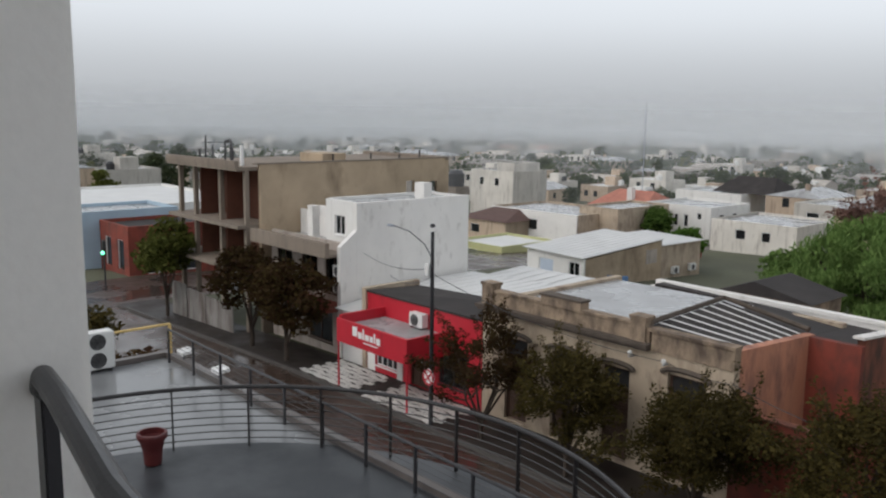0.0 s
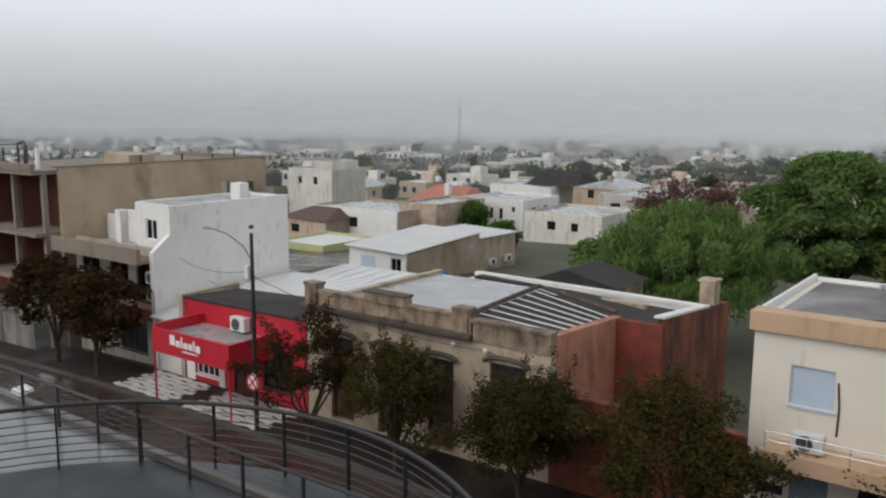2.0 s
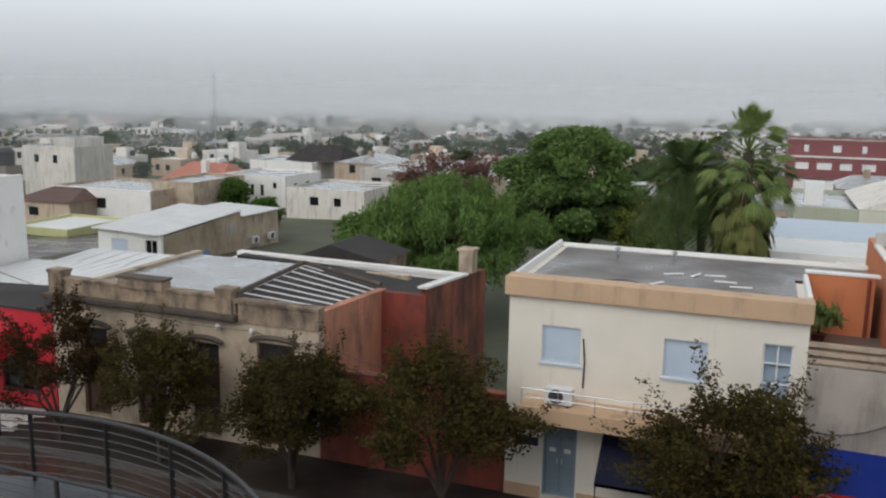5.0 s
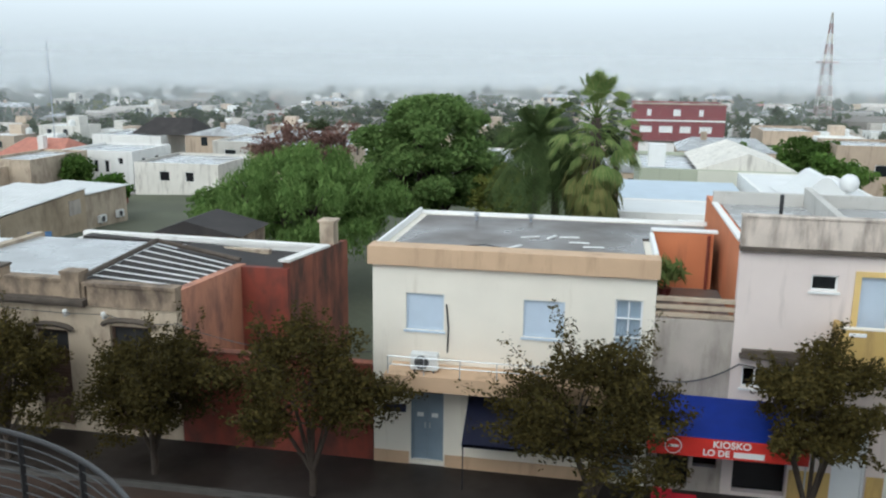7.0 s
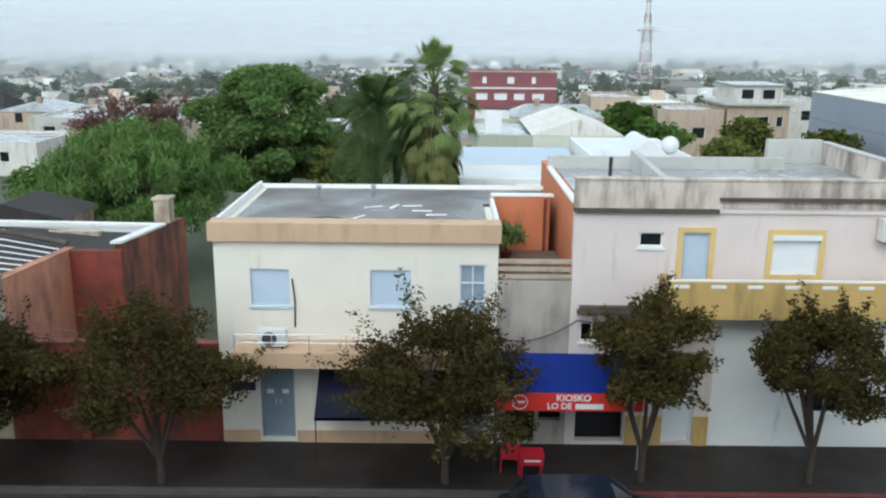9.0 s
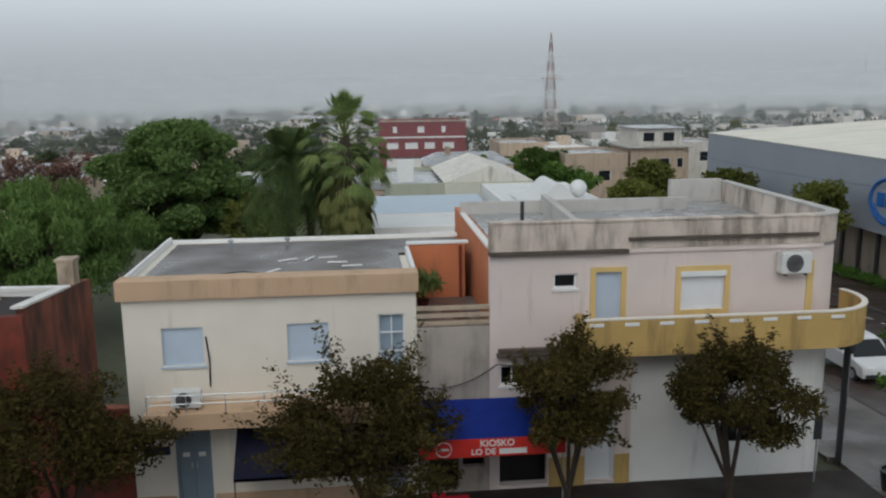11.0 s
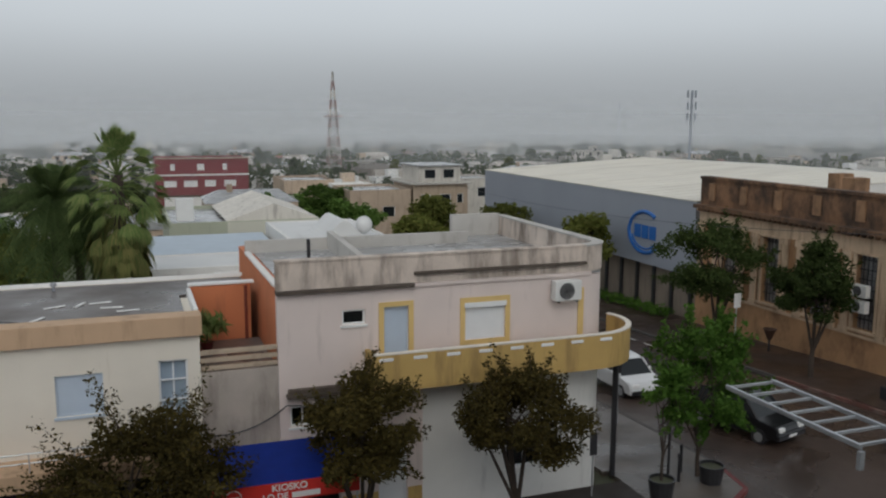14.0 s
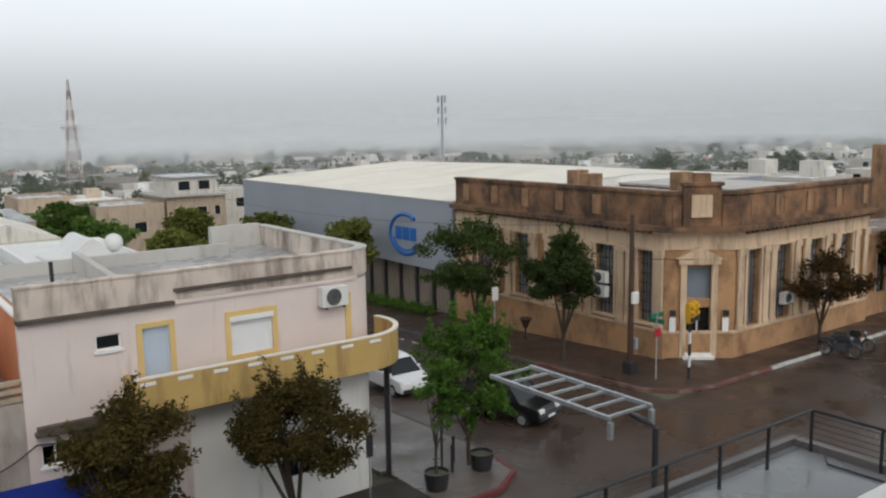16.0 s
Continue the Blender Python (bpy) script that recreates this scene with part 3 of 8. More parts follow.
def kerb(points, material, label):
    bm = bmesh.new()
    pts = [Vector((x, y, ground_z(x, y))) for x, y in points]
    for a, b in zip(pts, pts[1:]):
        d = b - a
        nrm = Vector((-d.y, d.x, 0)).normalized() * 0.07
        ends = []
        for p in (a, b):
            ends.append([bm.verts.new(p + nrm + Vector((0, 0, 0.012))), bm.verts.new(p - nrm + Vector((0, 0, 0.012))),
                         bm.verts.new(p - nrm - Vector((0, 0, 0.2))), bm.verts.new(p + nrm - Vector((0, 0, 0.2)))])
        for k in range(4):
            bm.faces.new((ends[0][k], ends[0][(k + 1) % 4], ends[1][(k + 1) % 4], ends[1][k]))
        bm.faces.new(ends[0]), bm.faces.new(ends[1])
    return solo("kerb", bm, material, label, "kerb", kind="structure")


def line_pts(a, b, n):
    return [(a[0] + (b[0] - a[0]) * i / n, a[1] + (b[1] - a[1]) * i / n) for i in range(n + 1)]


kerb(line_pts((-49.8, 18.68), (4.0, 18.68), 16), kerb_m, "grey stone kerb")
kerb(line_pts((4.0, 18.68), (13.6, 18.68), 3) + [(15.6, 18.73), (16.8, 19.5), (17.12, 21.2)], kerb_red, "worn red painted kerb round the corner")
kerb(line_pts((17.12, 21.2), (17.12, 110), 20), kerb_m, "grey stone kerb along the side street")
kerb(line_pts((26.28, 110), (26.28, 29.0), 20), kerb_m, "grey stone kerb beside the bank")
kerb([(26.28, 29.0), (26.3, 24.8), (26.33, 22.6), (27.25, 21.45), (29.0, 20.98), (33.0, 20.98)], mat("worn_red_kerb_paint", (0.15, 0.065, 0.05), 0.7, 0.35, 1.2, 30, 0.2, (0.30, 0.27, 0.24), 0.5, (0.9, 0.9, 0.9)), "worn red painted kerb at the bank corner")
kerb(line_pts((33.0, 20.98), (46.0, 20.98), 3), line_white, "white painted kerb before the bank")
kerb(line_pts((46.0, 20.98), (110.0, 20.98), 5), kerb_m, "grey stone kerb")
kerb(line_pts((-62, 10.08), (14.0, 10.08), 12), kerb_m, "grey stone kerb below the terrace")
for k in range(9):
    kerb_y = 27.0 + k * 1.6
    solo("road_marking", strip((25.0, 25.12, kerb_y, kerb_y + 0.9), ROAD_Z + 0.008), line_white, "worn white dash on the road", "road marking", "side street dashes", "structure")
for k in range(4):
    solo("road_marking", strip((36 + k * 4.0, 38.6 + k * 4.0, 16.3, 16.45), ROAD_Z + 0.008), line_white, "worn white dash on the road", "road marking", "main street dashes", "structure")

# ---------------------------------------------------------------- cream two-storey house
FY = 21.2
house = thing("cream_house", (-2.2, FY, 0), "cream rendered two-storey house with flat wet roof", "house")
h_open = [(-4.99, -3.97, 3.87, 4.87), (-1.88, -0.83, 3.87, 4.87), (0.43, 1.12, 3.0, 5.03), (-4.85, -3.95, 0.12, 2.30), (-2.7, -0.9, 0.75, 2.1), (0.25, 1.1, 0.12, 2.15)]
part("wall", wall_y(-5.9, 1.42, -0.2, 5.62, FY, FY + 0.26, h_open), cream, house)
part("wall", boxes((-5.9, -5.64, FY + 0.265, 27.2, -0.5, 5.9)), cream, house)
part("wall", boxes((1.16, 1.42, FY + 0.265, 24.4, -0.5, 5.9)), cream, house)
part("wall", boxes((-5.635, 3.1, 26.95, 27.2, -0.5, 5.9)), cream, house)
part("floor_slab", boxes((-5.63, 1.15, FY + 0.27, 26.9, 2.7, 2.9)), concrete, house)
part("roof", prism([(-5.62, FY + 0.5), (1.15, FY + 0.5), (1.15, 24.65), (3.1, 24.65), (3.1, 26.94), (-5.62, 26.94)], 5.80, 5.93), roof_wet, house, "wet grey roof membrane with puddles")
part("fascia", box(-6.0, 1.48, FY - 0.16, FY + 0.48, 5.625, 6.12, bevel=0.012), tan_m, house, "tan painted roof fascia")
for c in ((-5.96, -5.86, FY + 0.485, 27.3, 5.905, 6.10), (-5.855, 3.2, 27.15, 27.24, 5.905, 6.03), (1.34, 1.45, FY + 0.485, 24.5, 5.905, 6.16)):
    part("parapet_coping", box(*c, bevel=0.015), white_trim, house, "white painted coping")
part("balcony_slab", box(-5.35, 1.42, FY - 1.0, FY - 0.003, 2.53, 2.95, bevel=0.01), tan_m, house, "tan painted canopy slab")
part("plinth", boxes((-5.9, -4.9, FY - 0.04, FY - 0.003, -0.1, 0.35), (-3.9, 0.2, FY - 0.04, FY - 0.003, -0.1, 0.35)), tan_m, house)
rail = bmesh.new()
for x in np.linspace(-5.25, 1.35, 8):
    tube([(x, FY - 0.93, 2.95), (x, FY - 0.93, 3.42)], 0.016, 6, rail)
for z in (3.2, 3.42):
    tube([(-5.25, FY - 0.93, z), (1.35, FY - 0.93, z)], 0.016, 6, rail)
part("balcony_railing", rail, galv, house, "thin grey metal balcony rail")
window_y(house, -4.99, -3.97, 3.87, 4.87, FY, "shutter", shutter_blue)
window_y(house, -1.88, -0.83, 3.87, 4.87, FY, "shutter", shutter_blue)
window_y(house, 0.43, 1.12, 3.0, 5.03, FY, "glass", shutter_white, glass_clear, name="balcony_door", bars=1, rows=3, sill=False, behind=shutter_blue)
window_y(house, -2.7, -0.9, 0.75, 2.1, FY, "glass", white_trim, name="shop_window", bars=2)


def door_y(parent, x0, x1, z0, z1, y, material, leaves_n=2, label="", name="door"):
    d = part(name, boxes((x0, x0 + 0.06, y + 0.05, y + 0.16, z0, z1), (x1 - 0.06, x1, y + 0.05, y + 0.16, z0, z1), (x0 + 0.06, x1 - 0.06, y + 0.05, y + 0.16, z1 - 0.3, z1 - 0.24),
                         (x0 + 0.06, x1 - 0.06, y + 0.05, y + 0.16, z1 - 0.06, z1)), material, parent, label)
    w = (x1 - x0 - 0.12) / leaves_n
    for k in range(leaves_n):
        a = x0 + 0.06 + k * w
        bm = box(a + 0.005, a + w - 0.005, y + 0.10, y + 0.14, z0, z1 - 0.305)
        for zz in (z0 + 0.15, z0 + (z1 - z0) * 0.48):
            box(a + 0.07, a + w - 0.07, y + 0.085, y + 0.099, zz, zz + (z1 - z0) * 0.3, bm)
        lf = part("door_leaf", bm, material, d)
        part("handle", box(a + (w - 0.08 if k == 0 else 0.05), a + (w - 0.05 if k == 0 else 0.08), y + 0.04, y + 0.083, z0 + 0.95, z0 + 1.1), galv, lf, "metal handle")
    part("transom_pane", box(x0 + 0.06, x1 - 0.06, y + 0.09, y + 0.10, z1 - 0.238, z1 - 0.062), dark_m, d, "dark transom pane")
    return d


door_y(house, -4.85, -3.95, 0.12, 2.30, FY, door_grey, 2, "blue-grey double door")
door_y(house, 0.25, 1.1, 0.12, 2.15, FY, door_grey, 1, "blue-grey door")
part("door_hood", boxes((-5.0, -3.8, FY - 0.12, FY - 0.003, 2.32, 2.42)), ledge_dark, house)
part("wall_plaque", box(-5.62, -4.98, FY - 0.03, FY - 0.003, 1.50, 1.73), navy_fabric, house, "navy blue name plaque without lettering")
for sx in (-4.6, -4.2):
    part("door_notice", box(sx - 0.09, sx + 0.09, FY + 0.068, FY + 0.074, 1.38, 1.50), white_trim, house, "white paper notice")

aw = thing("navy_awning", (-1.2, 20.0, 1.2), "dark navy canvas awning over a shop window", "awning")
bm = bmesh.new()
vs = [bm.verts.new(p) for p in ((-3.25, 20.0, 1.28), (0.1, 20.0, 1.30), (0.1, FY - 0.01, 2.25), (-3.25, FY - 0.01, 2.25), (-3.25, 20.0, 1.20), (0.1, 20.0, 1.22))]
bm.faces.new(vs[:4]), bm.faces.new((vs[0], vs[1], vs[5], vs[4]))
bmesh.ops.solidify(bm, geom=list(bm.faces), thickness=0.012)
part("canopy", bm, navy_fabric, aw)
for sx in (-3.22, 0.07):
    part("post", tube([(sx, 20.02, 0), (sx, 20.02, 1.25)], 0.018, 6), steel_dark, aw)
air_conditioner((-4.35, FY - 0.72, 2.95), 0.72, 0.5, 0.28, "white outdoor air conditioner standing on the balcony slab")
cable = thing("drain_cable", (-3.85, FY, 3.3), "dark frayed cable on the cream wall", "cable")
part("wire", tube([(-3.86, FY - 0.02, 3.3), (-3.84, FY - 0.03, 4.0), (-3.9, FY - 0.02, 4.62)], 0.022, 6), steel_dark, cable)
rc = thing("roof_cable", (-2, 22, 5.94), "thin dark cable lying over the flat roof", "cable")
part("wire", tube([(-5.6, 21.8, 5.95), (-4.0, 22.0, 6.0), (-3.1, 22.6, 5.96), (-2.0, 21.9, 5.98), (-0.6, 21.85, 5.96), (1.1, 21.9, 6.0)], 0.015, 5), steel_dark, rc)
for px, py, ang in ((-2.0, 24.0, 0.5), (-2.3, 22.6, 1.0), (-0.9, 24.2, 0.2), (-0.6, 23.5, 0.0), (-0.2, 23.0, 0.1), (-1.4, 24.1, 1.2)):
    pl = solo("offcut", box(-0.28, 0.28, -0.045, 0.045, 0, 0.03, bevel=0.006), white_trim, "pale offcut lying on the wet roof", "debris", "roof offcuts")
    pl.matrix_world = pose(px, py, 5.935, 0, 0, math.degrees(ang))
for px, py in ((-3.9, 26.3), (-2.2, 26.4)):
    v = thing("vent_pipe", (px, py, 5.93), "short roof vent pipe", "vent pipe")
    part("pipe", tube([(px, py, 5.93), (px, py, 6.06)], 0.04, 8), grey_paint, v)
    part("cowl", lathe([(0.03, 0.0), (0.09, 0.02), (0.09, 0.08), (0.02, 0.12)], (px, py, 6.06), 10), galv, v)

# ---------------------------------------------------------------- small orange patio between the houses
patio = thing("patio_block", (2.4, FY, 0), "narrow stained infill with an orange roof patio", "house")
part("wall", wall_y(1.425, 3.325, -0.2, 4.62, FY, FY + 0.2, [(1.7, 2.5, 0.1, 2.1), (2.6, 3.2, 0.7, 2.0)]), grey_worn, patio, "grey wall streaked with damp")
# sheet behind the doorway, its black imitating the unlit inside
part("doorway_dark_sheet", boxes((1.6, 3.3, FY + 0.6, FY + 0.65, 0, 2.4)), dark_m, patio, "near-black sheet painted as the unlit kiosk doorway")
part("patio_floor", boxes((1.43, 3.3, FY + 0.205, 24.4, 4.45, 4.6)), roof_wet, patio)
part("back_wall", boxes((1.43, 3.09, 24.42, 24.62, 4.4, 6.2)), orange, patio, "orange painted patio wall")
part("coping", box(1.38, 3.2, 24.38, 24.66, 6.203, 6.27, bevel=0.01), white_trim, patio)
for z in (4.66, 4.86, 5.06):
    part("balustrade_bar", box(1.43, 3.32, FY + 0.02, FY + 0.14, z, z + 0.11, bevel=0.01), beige_worn, patio)
part("downpipe", tube([(2.95, 24.36, 4.6), (2.95, 24.36, 6.15)], 0.045, 8), terracotta, patio)
plant = thing("potted_palm", (1.75, 23.2, 4.6), "small potted palm in the patio", "potted plant")
part("pot", lathe([(0.12, 0), (0.18, 0.3), (0.16, 0.3)], (1.75, 23.2, 4.6), 14), clay, plant)
part("stem", tube([(1.75, 23.2, 4.85), (1.78, 23.2, 5.4)], 0.03, 6), bark, plant)
leaves("foliage", plant, leaf_palm, [(1.75 + 0.25 * math.cos(a), 23.2 + 0.25 * math.sin(a), 5.5 - 0.1 * (a % 2)) for a in range(7)], 0.3, 260, 0.2, 0.15, 5)

# ---------------------------------------------------------------- pink corner house with yellow balcony
pk = thing("pink_corner_house", (8.3, FY, 0), "pale pink two-storey corner house with stained parapet", "house")
PX0, PX1, PY1 = 3.33, 12.1, 29.0
p_open = [(5.0, 5.62, 5.54, 5.94), (6.12, 6.80, 4.05, 5.95), (8.42, 9.62, 4.85, 5.9), (3.6, 4.25, 2.95, 3.5), (3.6, 4.9, 0.1, 2.1), (5.95, 6.75, 0.1, 2.2), (9.7, 11.45, 0.95, 1.9)]
part("wall", wall_y(PX0, 7.2, -0.2, 6.45, FY, FY + 0.25, p_open), pink, pk)
part("wall", wall_y(7.2, PX1, 3.6, 6.45, FY, FY + 0.25, p_open), pink, pk)
part("shopfront_wall", wall_y(7.2, PX1, -0.2, 3.6, FY, FY + 0.25, p_open), white, pk, "white painted shopfront wall")
part("wall", boxes((PX0, PX0 + 0.25, FY + 0.255, PY1, -0.8, 6.6)), orange, pk, "orange painted flank wall")
part("wall", boxes((12.75, 13.0, 22.1, PY1, -0.8, 6.45), (PX0 + 0.255, 12.745, PY1 - 0.25, PY1, -0.8, 6.45)), pink, pk)
part("floor_slab", boxes((PX0 + 0.26, 12.7, FY + 0.26, PY1 - 0.26, 3.45, 3.6)), concrete, pk)


def arc_band(cx, cy, r0, r1, z0, z1, a0, a1, n=12):
    pts = [(cx + r1 * math.cos(radians(a0 + (a1 - a0) * i / n)), cy + r1 * math.sin(radians(a0 + (a1 - a0) * i / n))) for i in range(n + 1)]
    pts += [(cx + r0 * math.cos(radians(a1 - (a1 - a0) * i / n)), cy + r0 * math.sin(radians(a1 - (a1 - a0) * i / n))) for i in range(n + 1)]
    return prism(pts, z0, z1)


part("corner_wall", arc_band(12.1, 22.1, 0.65, 0.9, 3.6, 6.45, -90, 0), pink, pk, "rounded corner wall")
part("corner_wall", arc_band(12.1, 22.1, 0.65, 0.9, -0.2, 3.6, -90, 0), white, pk, "rounded white shop corner")
part("parapet", boxes((PX0 - 0.01, PX1, FY - 0.03, FY + 0.22, 6.56, 7.28)), pink_worn, pk, "parapet with black rain streaks")
part("parapet", arc_band(12.1, 22.1, 0.65, 0.93, 6.56, 7.28, -90, 0), pink_worn, pk)
part("parapet", boxes((12.75, 13.03, 22.1, PY1, 6.46, 7.28)), pink_worn, pk)
part("parapet", boxes((10.9, 12.745, PY1 - 0.25, PY1, 6.46, 7.4), (PX0, 10.895, PY1 - 1.8, PY1 - 1.6, 6.46, 7.0)), grey_pale, pk, "grey weathered rear parapet")
part("parapet_coping", boxes((PX0 - 0.03, PX1, FY - 0.06, FY + 0.25, 7.283, 7.33)), pink_worn, pk)
part("parapet_coping", arc_band(12.1, 22.1, 0.62, 0.96, 7.283, 7.33, -90, 0), grey_pale, pk, "pale worn coping")
part("parapet_coping", boxes((12.72, 13.06, 22.1, PY1, 7.283, 7.33)), grey_pale, pk, "pale worn coping")
part("cornice", boxes((PX0 - 0.02, 6.95, FY - 0.14, FY + 0.2, 6.455, 6.55)), ledge_dark, pk, "dark brown cornice")
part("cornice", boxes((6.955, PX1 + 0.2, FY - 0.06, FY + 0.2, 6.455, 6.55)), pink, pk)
part("cornice", boxes((6.955, PX1, FY - 0.13, FY - 0.035, 6.78, 6.86)), ledge_dark, pk, "dark brown cornice")
part("roof", boxes((PX0 + 0.26, 12.74, FY + 0.26, PY1 - 0.26, 6.45, 6.62)), roof_grey, pk, "pale grey wet flat roof")
part("roof_divider", prism([(5.95, 22.6), (6.15, 22.6), (6.15, 27.2), (5.95, 27.2)], 6.62, lambda x, y: 7.0 + 0.05 * (y - 22.6)), grey_pale, pk, "pale wall dividing the roof")
part("flank_coping", box(PX0 - 0.04, PX0 + 0.14, FY + 0.3, PY1 - 1.8, 6.603, 6.68, bevel=0.01), white_worn, pk)
part("yellow_surround", boxes((5.98, 6.12, FY - 0.04, FY - 0.003, 4.05, 6.08), (6.80, 6.94, FY - 0.04, FY - 0.003, 4.05, 6.08), (6.12, 6.80, FY - 0.04, FY - 0.003, 5.95, 6.08)), yellow_trim, pk, "yellow door surround")
part("yellow_surround", boxes((8.28, 8.42, FY - 0.04, FY - 0.003, 4.72, 6.04), (9.62, 9.76, FY - 0.04, FY - 0.003, 4.72, 6.04), (8.42, 9.62, FY - 0.04, FY - 0.003, 5.9, 6.04), (8.42, 9.62, FY - 0.04, FY - 0.003, 4.72, 4.85)), yellow_trim, pk, "yellow window surround")
part("yellow_pilaster", boxes((11.90, 12.08, FY - 0.035, FY - 0.003, 4.05, 6.1)), yellow_trim, pk)
window_y(pk, 5.0, 5.62, 5.54, 5.94, FY, "glass", white_trim, bars=0)
window_y(pk, 6.12, 6.80, 4.05, 5.95, FY, "shutter", shutter_blue, shutter_blue, name="balcony_door", sill=False)
window_y(pk, 8.42, 9.62, 4.85, 5.9, FY, "shutter", shutter_white, shutter_white, sill=False)
part("shutter_box", boxes((8.40, 9.64, FY - 0.06, FY + 0.05, 5.76, 5.9)), shutter_white, pk)
window_y(pk, 3.6, 4.25, 2.95, 3.5, FY, "glass", white_trim, bars=1)
window_y(pk, 9.7, 11.45, 0.95, 1.9, FY, "glass", white_trim, name="shop_window", bars=2)
door_y(pk, 5.95, 6.75, 0.1, 2.2, FY, shutter_white, 1, "white metal door")
# no room is built here: a near-black sheet paints its darkness
part("kiosk_dark_sheet", boxes((3.5, 5.0, FY + 0.5, FY + 0.55, 0, 2.3)), dark_m, pk, "near-black sheet painted as the unlit kiosk inside")
part("ledge", boxes((3.5, 5.1, FY - 0.25, FY - 0.003, 3.78, 3.86), (3.55, 5.05, FY - 0.17, FY - 0.003, 3.87, 3.98)), ledge_dark, pk, "dark brown concrete ledge")
for da, db in ((4.95, 5.93), (6.78, 7.18)):
    part("dado", boxes((da, db, FY - 0.03, FY - 0.003, -0.1, 0.85)), ochre_y, pk, "yellow painted dado")
part("round_vent", lathe([(0.03, 0), (0.09, 0.0), (0.09, 0.02), (0.03, 0.03)], (0, 0, 0), 14), dark_m, pk)
rv = [o for o in pk.children if o.name.startswith("round_vent")][0]
rv.matrix_local = pose(7.6 - 8.3, -0.03, 5.72, 90, 0, 0)
BY = 20.4
part("balcony_slab", boxes((5.6, 12.25, BY, FY - 0.003, 3.88, 4.03)), ochre_y, pk)
part("balcony_slab", arc_band(12.25, 22.1, 0.92, 1.7, 3.88, 4.03, -90, 10), ochre_y, pk)
part("balcony_parapet", boxes((5.6, 12.25, BY, BY + 0.12, 4.033, 4.86), (5.6, 5.72, BY + 0.125, FY - 0.003, 4.033, 4.86)), ochre_y, pk, "yellow balcony parapet with rain stains")
part("balcony_parapet", arc_band(12.25, 22.1, 1.58, 1.7, 4.033, 4.86, -90, 20), ochre_y, pk, "curved yellow balcony end")
part("balcony_coping", boxes((5.58, 12.25, BY - 0.02, BY + 0.14, 4.863, 4.90)), cream, pk)
part("balcony_coping", arc_band(12.25, 22.1, 1.56, 1.72, 4.863, 4.90, -90, 20), cream, pk)
for k in range(8):
    xs_ = 5.95 + k * 0.92
    part("drain_slot", box(xs_ - 0.19, xs_ + 0.19, BY - 0.035, BY - 0.003, 4.70, 4.79, bevel=0.01), white_trim, pk, "white slot cap")
part("corner_post", tube([(13.55, 21.7, 0), (13.55, 21.7, 3.87)], 0.09, 10), steel_dark, pk, "dark post under the balcony")
air_conditioner((11.42, FY - 0.36, 5.76), 0.82, 0.62, 0.32, "white outdoor air conditioner on the pink wall")
rp = thing("roof_pipe", (4.3, 22.0, 6.62), "short dark roof pipe", "pipe")
part("pipe", tube([(4.3, 21.9, 6.62), (4.3, 21.9, 7.75)], 0.05, 8), steel_dark, rp)

ka = thing("kiosk_awning", (3.1, 19.8, 1.6), "red and blue canvas kiosk awning with lettering", "awning")
bm = bmesh.new()
vs = [bm.verts.new(p) for p in ((1.35, 19.8, 2.13), (4.85, 19.8, 2.10), (4.85, FY - 0.02, 2.62), (1.35, FY - 0.02, 2.65))]
bm.faces.new(vs)
bmesh.ops.solidify(bm, geom=list(bm.faces), thickness=0.012)
part("canopy", bm, blue_fabric, ka, "blue sloping canvas")
part("valance", boxes((1.33, 5.05, 19.77, 19.79, 1.64, 2.12)), red_fabric, ka, "red valance")
part("side_panel", prism([(1.33, 19.8), (1.345, 19.8), (1.345, FY - 0.05), (1.33, FY - 0.05)], 1.64, lambda x, y: 2.12 + (y - 19.8) * 0.36), white, ka, "white printed side panel")
text_mesh("lettering", "KIOSKO", 0.24, ka, white_trim, pose(3.3, 19.762, 1.99, 90, 0, 0))
text_mesh("lettering", "LO DE", 0.22, ka, white_trim, pose(2.95, 19.762, 1.77, 90, 0, 0))
part("lettering_bar", box(3.35, 4.05, 19.755, 19.768, 1.70, 1.84), white_trim, ka, "white bar in place of a name")
ring = [(1.95 + 0.19 * math.cos(a * math.tau / 24), 19.76, 1.88 + 0.19 * math.sin(a * math.tau / 24)) for a in range(25)]
emb = tube(ring, 0.014, 5, closed=False)
box(1.82, 2.08, 19.752, 19.766, 1.85, 1.91, emb)
part("emblem", emb, white_trim, ka, "round white emblem")
for sx in (1.36, 5.0):
    part("post", tube([(sx, 19.82, 0), (sx, 19.82, 2.1)], 0.022, 8), steel_dark if sx < 2 else galv, ka)


def red_chair(x, y, rz):
    r = thing("plastic_chair", (0, 0, 0), "red plastic chair standing on the wet footway", "chair", "kiosk chairs")
    part("seat", box(-0.24, 0.24, -0.22, 0.22, 0.40, 0.44, bevel=0.015), red_paint, r)
    part("backrest", box(-0.24, 0.24, 0.19, 0.23, 0.445, 0.86, bevel=0.015), red_paint, r)
    for sx in (-0.21, 0.21):
        for sy in (-0.19, 0.20):
            part("leg", tube([(sx * 1.1, sy * 1.1, 0), (sx, sy, 0.40)], 0.022, 6), red_paint, r)
        part("armrest", boxes((sx - 0.025, sx + 0.025, -0.2, 0.19, 0.62, 0.65), (sx - 0.02, sx + 0.02, -0.2, -0.16, 0.44, 0.62)), red_paint, r)
    r.matrix_world = pose(x, y, 0, 0, 0, rz)
    return r


